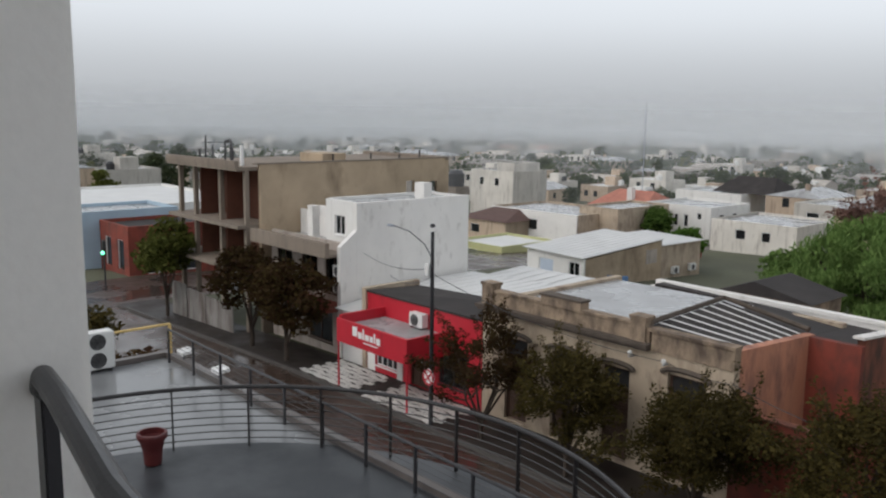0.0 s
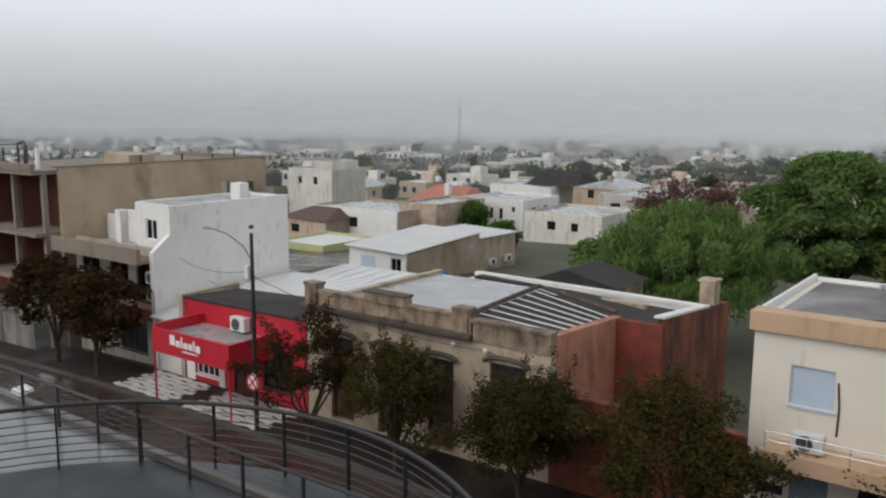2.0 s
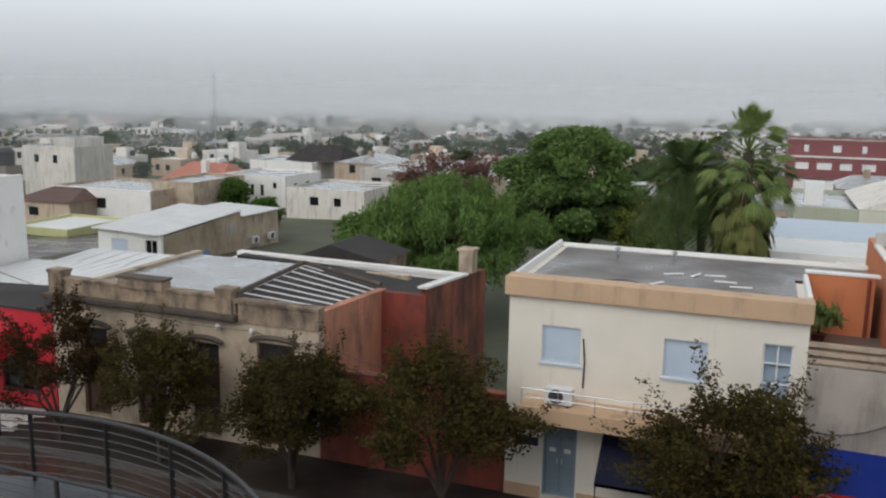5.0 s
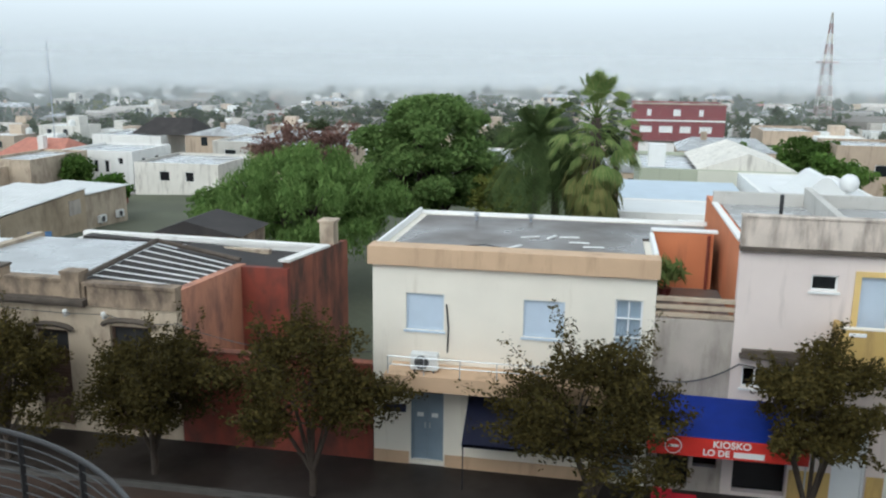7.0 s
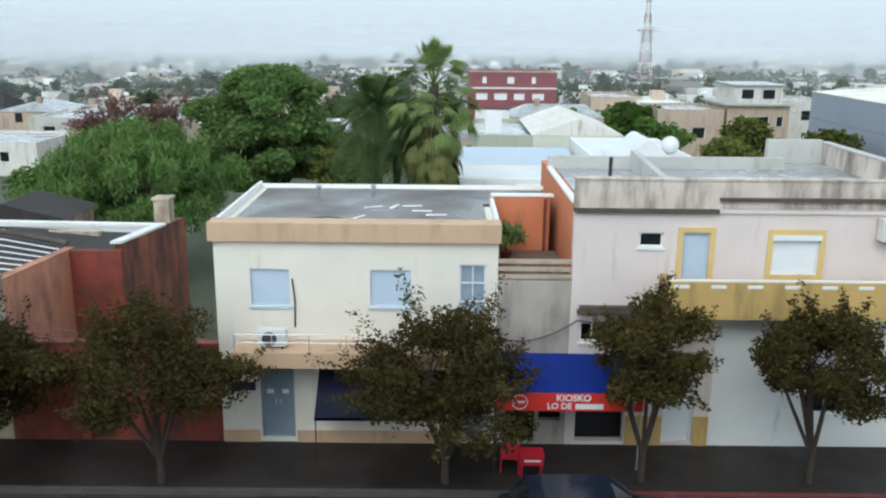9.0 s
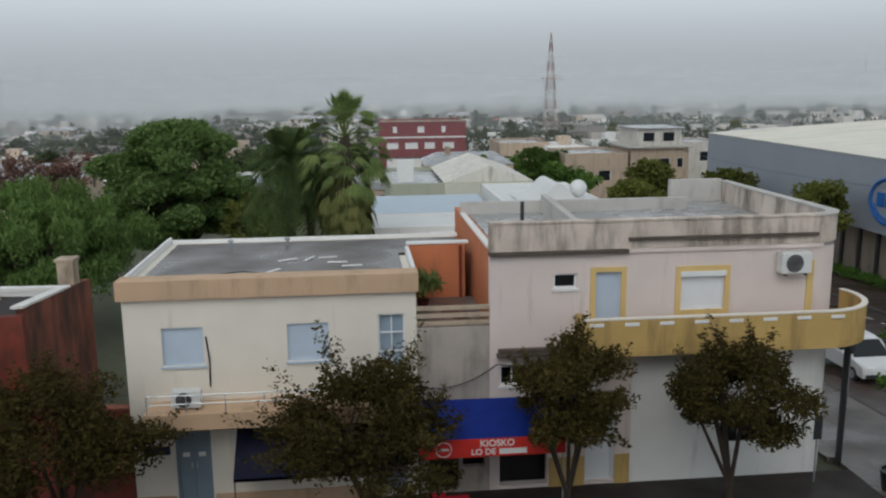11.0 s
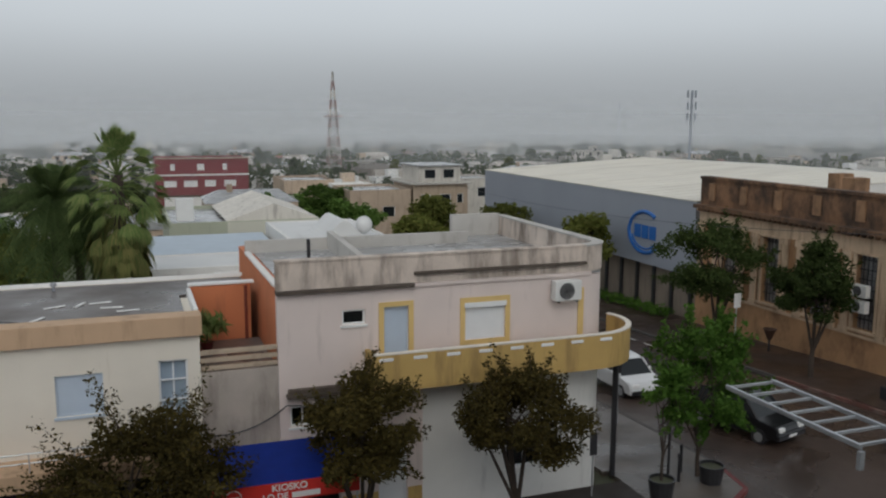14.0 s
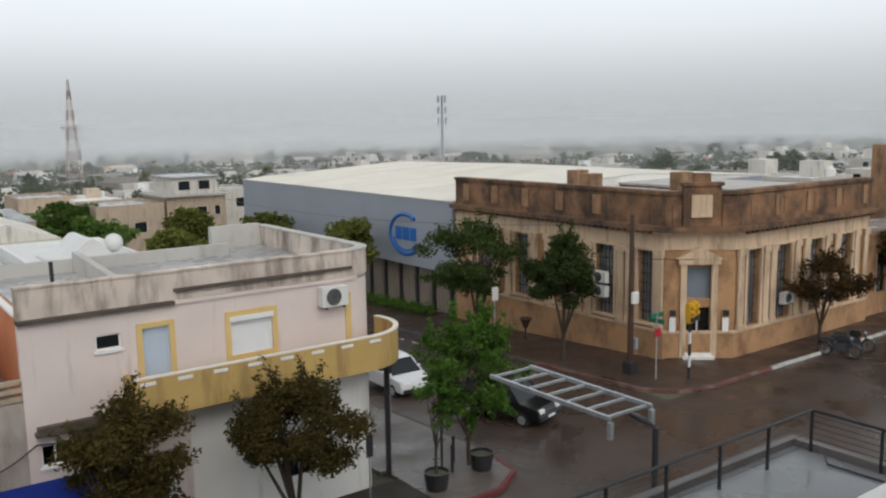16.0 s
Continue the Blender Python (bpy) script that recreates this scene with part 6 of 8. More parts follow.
tree("street_tree", (-24.0, 9.0, 0), 3.9, 5.0, 2.6, leaf_rust, "dark rusty tree by the terrace end", 36, 5200, 0.11, 0.12, seed=21, group="street trees", spread=0.7)
tree("street_tree", (-31.0, 9.2, 0), 4.4, 5.0, 3.0, leaf_street, "dark olive tree beyond the terrace", 36, 5200, 0.11, 0.12, seed=28, group="street trees", spread=0.7)
tree("street_tree", (27.6, 35.0, -0.6), 6.6, 6.0, 4.6, leaf_dark, "round dark green tree beside the bank", 46, 14000, 0.085, 0.14, seed=22, group="bank trees", spread=0.7, sprays=24)
tree("street_tree", (27.5, 28.3, -0.2), 6.0, 4.7, 3.7, leaf_dark, "green tree before the bank windows", 40, 11200, 0.085, 0.12, seed=23, group="bank trees", spread=0.6, sprays=24)
tree("street_tree", (38.1, 21.7, 0), 4.4, 4.2, 2.7, leaf_rust, "small brownish tree before the bank", 36, 5600, 0.08, 0.10, seed=24, group="bank trees", spread=0.55, sprays=40)
tree("street_tree", (47.5, 21.9, 0), 5.4, 5.2, 3.4, leaf_street, "dark tree before the annex", 36, 3600, 0.12, 0.10, seed=25, group="bank trees", spread=0.6)


def planter(x, y, label):
    p = thing("planter", (x, y, 0), label, "planter")
    part("tub", lathe([(0.32, 0), (0.40, 0.55), (0.36, 0.55), (0.3, 0.1)], (x, y, 0), 16), steel_dark, p)
    part("soil", lathe([(0.33, 0.42), (0.345, 0.46), (0.02, 0.48)], (x, y, 0), 16), earth, p)


planter(14.1, 19.9, "dark round planter with a slim tree")
planter(16.1, 20.25, "dark round planter with a leafy tree")
tree("corner_tree", (14.1, 19.9, 0.4), 3.3, 1.9, 1.7, leaf_corner, "slim young tree growing from a planter", 18, 1100, 0.08, 0.05, seed=26, spread=0.35, limbs=4)
tree("corner_tree", (15.6, 20.25, 0.4), 4.9, 4.1, 3.6, leaf_corner, "bright feathery green tree growing from a planter", 44, 5600, 0.075, 0.07, seed=27, spread=0.5, sprays=90)
lean_post = thing("sign_post", (14.9, 20.0, 0), "thin dark post by the planters", "post")
part("pole", tube([(14.45, 20.1, 0), (14.45, 20.1, 2.5)], 0.04, 8), steel_dark, lean_post)
for x, y in ((15.2, 20.6), (15.7, 21.2)):
    b = thing("bollard", (x, y, 0), "short black bollard on the corner", "bollard", "corner bollards")
    part("shaft", lathe([(0.06, 0), (0.05, 0.05), (0.045, 0.75), (0.06, 0.78), (0.055, 0.86), (0.01, 0.9)], (x, y, 0), 12), steel_dark, b)


# ---------------------------------------------------------------- vehicles
def car(name, at, rz, paint, label, length=3.9, width=1.64, height=1.46):
    r = thing(name, (0, 0, 0), label, "car")
    L, W, H = length / 2, width / 2, height
    prof = [(-L, 0.30), (-L - 0.02, 0.55), (-L + 0.08, 0.78), (-L + 0.95, 0.90), (L - 0.45, 0.95), (L - 0.05, 0.85), (L, 0.5), (L - 0.05, 0.28)]
    bm = bmesh.new()
    a = [bm.verts.new((-W, y, z)) for y, z in prof]
    b = [bm.verts.new((W, y, z)) for y, z in prof]
    bm.faces.new(a), bm.faces.new(b)
    for i in range(len(prof)):
        bm.faces.new((a[i], a[(i + 1) % len(prof)], b[(i + 1) % len(prof)], b[i]))
    bmesh.ops.bevel(bm, geom=list(bm.edges), offset=0.05, segments=2, affect="EDGES", clamp_overlap=True)
    body = part("body", bm, paint, r)
    cab = [(-L + 0.85, 0.88), (-L + 1.45, H - 0.06), (-L + 1.75, H), (L - 0.95, H), (L - 0.65, H - 0.06), (L - 0.28, 0.92)]

    def loft(inset, zs, mat_, nm, parent):
        bm2 = bmesh.new()
        top = 0.17
        aa, bb = [], []
        for y, z in zs:
            k = top * max(0.0, (z - 0.9) / (H - 0.9)) + inset
            aa.append(bm2.verts.new((-W + k, y, z)))
            bb.append(bm2.verts.new((W - k, y, z)))
        bm2.faces.new(aa), bm2.faces.new(bb)
        for i in range(len(zs)):
            bm2.faces.new((aa[i], aa[(i + 1) % len(zs)], bb[(i + 1) % len(zs)], bb[i]))
        return part(nm, bm2, mat_, parent)
    loft(0.06, cab, car_glass, "greenhouse", r)
    roof = loft(0.045, [(-L + 1.42, H - 0.06), (-L + 1.75, H + 0.015), (L - 0.95, H + 0.015), (L - 0.62, H - 0.06)], paint, "roof", r)
    for sx in (-1, 1):
        for y0, y1, t0, t1 in ((-L + 0.85, -L + 1.42, 0.9, H - 0.05), (-0.02, 0.02, 0.9, H - 0.03), (L - 0.3, L - 0.64, 0.9, H - 0.05)):
            part("pillar", tube([(sx * (W - 0.05), y0, t0), (sx * (W - 0.2), y1, t1)], 0.035, 5), paint, roof)
        part("headlight", box(sx * (W - 0.28) - 0.16, sx * (W - 0.28) + 0.16, -L - 0.01, -L + 0.12, 0.58, 0.74, bevel=0.02), white_trim, r, "clear headlight")
        part("mirror", box(sx * (W + 0.08) - 0.07, sx * (W + 0.08) + 0.07, -L + 1.22, -L + 1.32, 0.92, 1.05, bevel=0.02), paint, r)
        for yy in (-L + 0.72, L - 0.68):
            wh_ = bmesh.new()
            tube([(sx * (W - 0.17), yy, 0.29), (sx * (W + 0.01), yy, 0.29)], 0.29, 18, wh_)
            wheel = part("wheel", wh_, steel_dark, r)
            part("rim", tube([(sx * (W + 0.012), yy, 0.29), (sx * (W + 0.02), yy, 0.29)], 0.17, 12), galv, wheel)
    part("bumper", box(-W + 0.08, W - 0.08, -L - 0.05, -L + 0.05, 0.32, 0.48, bevel=0.02), steel_dark, r)
    part("number_plate", box(-0.22, 0.22, -L - 0.06, -L - 0.052, 0.38, 0.48), white_trim, r, "blank plate")
    r.matrix_world = pose(*at, 0, 0, rz)
    return r


car_glass = mat("car_window_glass", (0.015, 0.018, 0.02), 0.06, 0.05, 1, 10, 0)
car_black = mat("black_car_paint", (0.012, 0.012, 0.014), 0.12, 0.05, 1, 10, 0)
car_white = mat("white_car_paint", (0.72, 0.73, 0.74), 0.15, 0.05, 1, 10, 0)
car_blue = mat("dark_blue_car_paint", (0.015, 0.02, 0.035), 0.12, 0.05, 1, 10, 0)
car("black_car", (20.25, 23.9, ROAD_Z - 0.05), 15, car_black, "wet black hatchback standing in the side street")
car("white_car", (19.3, 30.4, ROAD_Z - 0.36), 0, car_white, "white hatchback parked in the side street")
car("dark_car", (19.0, 41.5, ROAD_Z - 0.93), 0, car_blue, "dark car parked far down the side street")
car("dark_car", (3.2, 16.55, ROAD_Z), 90, car_blue, "dark wet car parked at the kerb")
car("dark_car", (49.0, 19.5, ROAD_Z), 90, car_black, "dark car parked before the annex")


def motorcycle(x, y, rz):
    r = thing("motorcycle", (0, 0, 0), "dark motorcycle leaning at the kerb", "motorcycle", "parked motorcycles")
    for yy in (-0.62, 0.62):
        ring = [(0, yy + 0.28 * math.cos(a * math.tau / 20), 0.32 + 0.28 * math.sin(a * math.tau / 20)) for a in range(21)]
        w = part("wheel", tube(ring, 0.07, 6, closed=False), steel_dark, r)
        sp = bmesh.new()
        for a in range(5):
            t = a * math.pi / 5
            tube([(0, yy - 0.27 * math.cos(t), 0.32 - 0.27 * math.sin(t)), (0, yy + 0.27 * math.cos(t), 0.32 + 0.27 * math.sin(t))], 0.008, 4, sp)
        part("spokes", sp, steel_dark, w)
    part("tank", box(-0.17, 0.17, -0.3, 0.22, 0.66, 1.0, bevel=0.07), car_black, r)
    part("seat", box(-0.15, 0.15, 0.2, 0.9, 0.68, 0.86, bevel=0.05), steel_dark, r)
    part("engine", box(-0.2, 0.2, -0.3, 0.3, 0.24, 0.66, bevel=0.06), steel_dark, r)
    part("fork", tube([(0, -0.62, 0.32), (0, -0.4, 0.95), (0, -0.36, 1.05)], 0.05, 6), steel_dark, r)
    part("rear_mudguard", box(-0.09, 0.09, 0.5, 1.0, 0.56, 0.66, bevel=0.03), car_black, r)
    part("exhaust", tube([(0.16, -0.2, 0.28), (0.18, 0.3, 0.26), (0.19, 0.85, 0.36)], 0.045, 8), galv, r)
    part("handlebar", tube([(-0.33, -0.3, 1.06), (0, -0.38, 1.05), (0.33, -0.3, 1.06)], 0.015, 6), steel_dark, r)
    part("headlight", lathe([(0.02, -0.05), (0.09, 0), (0.09, 0.06), (0.02, 0.1)], (0, -0.46, 0.88), 12), galv, r)
    r.matrix_world = pose(x, y, ROAD_Z, 0, 8, rz)


motorcycle(37.2, 20.2, 20)
motorcycle(38.6, 20.3, 25)

# ---------------------------------------------------------------- poles, signs, wires
lp = thing("street_lamp", (-21.7, 18.9, 0), "tall dark street lamp pole with curved arm", "street lamp")
part("pole", tube([(-21.7, 18.9, -0.02), (-21.7, 18.9, 6.85)], 0.085, 10, r_end=0.06), steel_dark, lp)
part("arm", tube([(-21.7, 18.9, 5.9), (-22.0, 18.8, 6.4), (-22.6, 18.6, 6.8), (-23.2, 18.4, 6.95)], 0.018, 6), steel_dark, lp)
part("lamp_head", box(-23.5, -23.15, 18.32, 18.44, 6.91, 6.98, bevel=0.02), grey_paint, lp)
part("photocell", lathe([(0.04, 0), (0.09, 0.03), (0.09, 0.1), (0.03, 0.13)], (-21.7, 18.9, 7.0), 10), steel_dark, lp)
part("meter_box", box(-22.0, -21.8, 18.8, 19.0, 5.3, 5.75, bevel=0.02), plastic_w, lp)
sg = lathe([(0.02, 0), (0.30, 0), (0.30, 0.02), (0.02, 0.02)], (0, 0, 0), 24)
bmesh.ops.rotate(sg, verts=sg.verts, cent=(0, 0, 0), matrix=Matrix.Rotation(radians(90), 3, "X"))
bmesh.ops.translate(sg, verts=sg.verts, vec=(-21.7, 18.78, 1.75))
disc = part("sign_disc", sg, white_trim, lp, "round no-stopping sign")
ring = [(-21.7 + 0.26 * math.cos(a * math.tau / 24), 18.755, 1.75 + 0.26 * math.sin(a * math.tau / 24)) for a in range(25)]
part("sign_ring", tube(ring, 0.035, 6, closed=False), red_paint, disc)
part("sign_cross", tube([(-21.88, 18.75, 1.93), (-21.52, 18.75, 1.57)], 0.03, 6, tube([(-21.52, 18.75, 1.93), (-21.88, 18.75, 1.57)], 0.03, 6)), red_paint, disc)

up = thing("utility_pole", (27.6, 24.3, 0), "dark weathered utility pole at the bank corner", "utility pole")
part("pole", tube([(27.6, 24.3, -0.05), (27.6, 24.3, 6.9)], 0.14, 10, r_end=0.09), brown_wood, up)
part("base", box(27.36, 27.84, 24.06, 24.54, -0.02, 0.5, bevel=0.03), steel_dark, up)
part("meter_box", box(27.42, 27.78, 24.0, 24.15, 3.1, 3.6, bevel=0.02), plastic_w, up)
part("transformer_box", box(27.8, 28.0, 24.2, 24.5, 1.0, 1.5, bevel=0.02), grey_paint, up)
tl = thing("traffic_light", (28.9, 22.2, 0), "yellow traffic light on a black and white pole", "traffic light")
for k in range(5):
    part("pole_band", tube([(28.9, 22.2, k * 0.5), (28.9, 22.2, k * 0.5 + 0.497)], 0.06, 10), steel_dark if k % 2 == 0 else white_trim, tl)
sig_y = mat("signal_yellow", (0.62, 0.34, 0.02), 0.45, 0.05)
for dx, dy in ((-0.2, -0.12), (0.22, 0.0)):
    hd = part("signal_head", box(28.9 + dx - 0.15, 28.9 + dx + 0.15, 22.2 + dy - 0.12, 22.2 + dy + 0.12, 2.45, 3.3, bevel=0.02), sig_y, tl)
    for k in range(3):
        vz = tube([(28.9 + dx, 22.06 + dy - 0.12, 2.6 + k * 0.27), (28.9 + dx, 22.2 + dy - 0.1, 2.6 + k * 0.27)], 0.1, 10)
        part("visor", vz, sig_y if k else steel_dark, hd)
part("neck", boxes((28.86, 28.94, 22.16, 22.24, 2.5, 2.9)), steel_dark, tl)
ss = thing("street_sign", (27.8, 23.1, 0), "grey post with green name plates and a red disc sign", "street sign")
part("pole", tube([(27.75, 23.0, 0), (27.75, 23.0, 2.9)], 0.035, 8), galv, ss)
green_p = mat("green_sign_enamel", (0.02, 0.16, 0.10), 0.4, 0.05)
part("plate", box(27.35, 28.15, 22.98, 23.02, 2.65, 2.85, bevel=0.005), green_p, ss, "green plate with no lettering")
part("plate", box(27.73, 27.77, 22.6, 23.4, 2.42, 2.62, bevel=0.005), green_p, ss, "green plate with no lettering")
part("disc", box(27.55, 27.95, 22.93, 22.96, 1.85, 2.2, bevel=0.02), red_paint, ss)
for x, y, h, lab in ((12.2, 20.6, 1.9, "dark narrow parking sign on a post"), (16.3, 25.9, 2.4, "dark parking sign on a post")):
    s = thing("parking_sign", (x, y, ground_z(x, y)), lab, "sign")
    part("pole", tube([(x, y, ground_z(x, y)), (x, y, h)], 0.025, 8), galv, s)
    part("plate", box(x - 0.12, x + 0.12, y - 0.03, y - 0.02, h - 0.65, h, bevel=0.01), steel_dark, s)
ws = thing("parking_sign", (26.8, 32.5, -0.5), "white rectangular sign on a post", "sign")
part("pole", tube([(26.8, 32.5, -0.5), (26.8, 32.5, 2.6)], 0.03, 8), galv, ws)
part("plate", box(26.6, 27.0, 32.44, 32.46, 2.0, 2.7, bevel=0.01), white_trim, ws)
bn = thing("litter_bin", (29.3, 33.0, -0.5), "dark litter bin on a post", "litter bin")
part("bowl", lathe([(0.1, 0), (0.3, 0.5), (0.34, 0.52), (0.3, 0.55), (0.05, 0.3)], (29.3, 33.0, 0.1), 14), brown_wood, bn)
part("post", tube([(29.3, 33.0, -0.55), (29.3, 33.0, 0.15)], 0.05, 8), steel_dark, bn)
far_tl = thing("traffic_light", (-55.4, 20.0, -0.9), "far traffic light showing green", "traffic light")
part("pole", tube([(-55.4, 20.0, -1.0), (-55.4, 20.0, 2.4)], 0.06, 8), steel_dark, far_tl)
part("signal_head", box(-55.55, -55.25, 19.9, 20.1, 1.4, 2.4, bevel=0.02), steel_dark, far_tl)
glow = bpy.data.materials.new("green_signal_lens")
glow.use_nodes = True
glow.node_tree.nodes["Principled BSDF"].inputs["Emission Color"].default_value = (0.1, 1.0, 0.45, 1)
glow.node_tree.nodes["Principled BSDF"].inputs["Emission Strength"].default_value = 3.0
gl_bm = bmesh.new()
bmesh.ops.create_uvsphere(gl_bm, u_segments=12, v_segments=8, radius=0.12)
bmesh.ops.translate(gl_bm, verts=gl_bm.verts, vec=(-55.24, 19.85, 1.6))
part("lens", gl_bm, glow, far_tl, "lit green lens")


def wire(a, b, drop, label="thin dark overhead cable", r=0.012):
    w = thing("overhead_cable", a, label, "cable", "overhead cables")
    part("wire", tube(sag(a, b, drop), r, 4), steel_dark, w)


wire((-21.7, 18.9, 5.6), (-30.5, 22.5, 4.6), 0.3)
wire((-21.7, 18.9, 5.3), (-30.5, 24.0, 3.4), 0.3)
wire((-21.7, 18.9, 5.4), (-13.7, FY - 0.1, 3.7), 0.35)
wire((-13.7, FY - 0.1, 3.7), (-11.65, FY - 0.1, 3.55), 0.1)
wire((-11.65, FY - 0.1, 3.6), (-5.9, FY - 0.1, 3.2), 0.35)
wire((1.45, FY - 0.1, 3.05), (3.5, FY - 0.15, 3.6), 0.25, r=0.02)
wire((3.5, FY - 0.15, 3.6), (5.6, BY - 0.05, 3.9), 0.1, r=0.02)
wire((27.6, 24.3, 6.2), (60.0, 22.0, 6.0), 0.7)
wire((27.6, 24.3, 5.0), (60.0, 22.0, 4.4), 0.8)
wire((27.6, 24.3, 6.5), (27.0, 70.0, 5.0), 0.8)
for x in (-13.7, -14.9):
    br = thing("wall_bracket", (x, FY - 0.1, 3.65), "small pale insulator bracket on the parapet", "bracket", "parapet brackets")
    part("arm", boxes((x - 0.03, x + 0.03, FY - 0.3, FY - 0.06, 3.62, 3.68)), galv, br)
    part("insulator", lathe([(0.03, 0), (0.07, 0.03), (0.07, 0.12), (0.03, 0.15)], (x, FY - 0.26, 3.68), 10), plastic_w, br)


# ---------------------------------------------------------------- houses behind the street
def block(label, x0, x1, y0, y1, top, wall=town_white, roof=roof_grey, wins=(), flank=None, parapet=0.25, name="house", right=None):
    """A plain house: four walls with thickness, flat roof inside a parapet, windows in the face towards the street."""
    g = min(ground_z(x0, y0), ground_z(x1, y1)) - 0.6
    r = thing(name, ((x0 + x1) / 2, y0, ground_z((x0 + x1) / 2, y0)), label, "house")
    part("wall", wall_y(x0, x1, g, top, y0, y0 + 0.2, list(wins)), wall, r)
    f = flank or wall
    part("wall", boxes((x0, x0 + 0.2, y0 + 0.205, y1, g, top)), f, r)
    part("wall", wall_x(y0 + 0.205, y1, g, top, x1 - 0.2, x1, list(right or ())), f, r)
    part("wall", boxes((x0 + 0.205, x1 - 0.205, y1 - 0.2, y1, g, top)), f, r)
    part("roof", boxes((x0 + 0.2, x1 - 0.2, y0 + 0.2, y1 - 0.2, top - parapet - 0.1, top - parapet)), roof, r)
    for w in wins:
        fr = part("window", boxes((w[0], w[0] + 0.06, y0 + 0.06, y0 + 0.12, w[2], w[3]), (w[1] - 0.06, w[1], y0 + 0.06, y0 + 0.12, w[2], w[3]), (w[0], w[1], y0 + 0.06, y0 + 0.12, w[3] - 0.06, w[3])), white_trim, r)
        part("pane", boxes((w[0], w[1], y0 + 0.13, y0 + 0.14, w[2], w[3])), car_glass, fr)
    for w in right or ():
        fr = part("window", boxes((x1 - 0.12, x1 - 0.06, w[0], w[1], w[3] - 0.06, w[3]), (x1 - 0.12, x1 - 0.06, w[0], w[1], w[2], w[2] + 0.06)), white_trim, r)
        part("pane", boxes((x1 - 0.14, x1 - 0.13, w[0], w[1], w[2], w[3])), car_glass, fr)
    return r


def gable_on(r, x0, x1, y0, y1, z0, z1, material, along="y", name="roof", over=0.3):
    bm = bmesh.new()
    if along == "y":
        xm = (x0 + x1) / 2
        pts = [(x0 - over, y0 - over, z0), (x1 + over, y0 - over, z0), (xm, y0 - over, z1), (x0 - over, y1 + over, z0), (x1 + over, y1 + over, z0), (xm, y1 + over, z1)]
    else:
        ym = (y0 + y1) / 2
        pts = [(x0 - over, y1 + over, z0), (x0 - over, y0 - over, z0), (x0 + 1.5, ym, z1), (x1 + over, y1 + over, z0), (x1 + over, y0 - over, z0), (x1 - 1.5, ym, z1)]
    vs = [bm.verts.new(p) for p in pts]
    for f in ((0, 1, 2), (3, 5, 4), (0, 2, 5, 3), (1, 4, 5, 2), (0, 3, 4, 1)):
        bm.faces.new([vs[k] for k in f])
    return part(name, bm, material, r)


# house with sloping white roof
h1 = thing("white_roofed_house", (-41, 48, -2), "white house with tan flank and sloping white sheet roof", "house")
part("wall", wall_y(-44.0, -38.5, -3.0, 0.55, 48, 48.2, [(-42.8, -41.4, -1.3, 0.1), (-39.9, -38.9, -2.0, 0.15)]), white, h1)
part("flank_wall", prism([(-38.7, 48.205), (-38.5, 48.205), (-38.5, 57.7), (-38.7, 57.7)], -3.2, lambda x, y: 0.42 + 0.058 * (y - 48)), concrete_tan, h1, "tan rendered flank")
part("flank_wall", prism([(-38.9, 57.705), (-38.6, 57.705), (-38.6, 63.5), (-38.9, 63.5)], -3.8, 0.5), beige_worn, h1)
part("wall", boxes((-44.0, -43.8, 48.205, 63.5, -3.8, 0.3), (-43.795, -38.91, 63.3, 63.5, -3.8, 0.4)), white, h1)
window_y(h1, -42.8, -41.4, -1.3, 0.1, 48, "shutter", white_trim, shutter_blue)
window_y(h1, -39.9, -38.9, -2.0, 0.15, 48, "glass", white_trim, name="door", sill=False)
ribbed(h1, (-44.3, 47.7, 0.78), (-38.4, 47.7, 0.60), (-38.4, 57.8, 1.12), (-44.3, 57.8, 1.3), 10, roof_white, roof_white, 0.04, 0.04, "white sheet roof")
ribbed(h1, (-44.3, 57.85, 0.75), (-38.4, 57.85, 0.6), (-38.4, 63.7, 0.55), (-44.3, 63.7, 0.7), 10, roof_white, roof_white, 0.04, 0.04, "white sheet roof")
part("wall_panel", boxes((-38.49, -38.44, 55.6, 57.0, -0.7, 0.4)), grey_worn, h1, "framed vent panel")
part("front_terrace", boxes((-45.5, -38.0, 44.5, 47.99, -2.6, -1.75)), white, h1, "white terrace parapet")
for y, z in ((49.0, -1.7), (59.5, -1.9), (62.0, -1.9)):
    air_conditioner((-38.2, y, z), 0.85, 0.62, 0.3, "white outdoor unit on the tan flank", "x")
bt = thing("water_drum", (-37.6, 50.6, -2.0), "blue plastic drum lying by the wall", "drum")
part("drum", tube([(-38.2, 50.4, -1.3), (-36.9, 51.2, -1.3)], 0.42, 14), mat("blue_plastic", (0.03, 0.10, 0.22), 0.4), bt)
part("stand", boxes((-38.2, -36.9, 50.4, 51.2, -2.8, -1.75)), concrete, bt)

block("small yellow-green house with pale roof", -65.5, -58.5, 60, 68, -2.3, mat("yellow_green_render", (0.50, 0.50, 0.26), 0.85, 0.1, 0.5, 10, 0.05, (0.3, 0.28, 0.16), 0.3), roof_white, [(-64.5, -62.0, -4.0, -3.0), (-61.2, -59.5, -4.2, -3.1)])
b2 = block("low tan house with brown sheet roof", -75, -67.8, 70, 78, -1.6, town_tan, roof_dark, [(-73.5, -72, -3.2, -2.2)])
gable_on(b2, -75, -67.8, 70, 78, -1.6, -0.5, mat("brown_sheet_roof", (0.11, 0.06, 0.05), 0.7), "x")
block("stained grey-white flat-roofed house", -74.0, -60.6, 74, 84, -0.4, white_worn, roof_grey, [(-68, -66.5, -2.6, -1.4)], beige_worn)
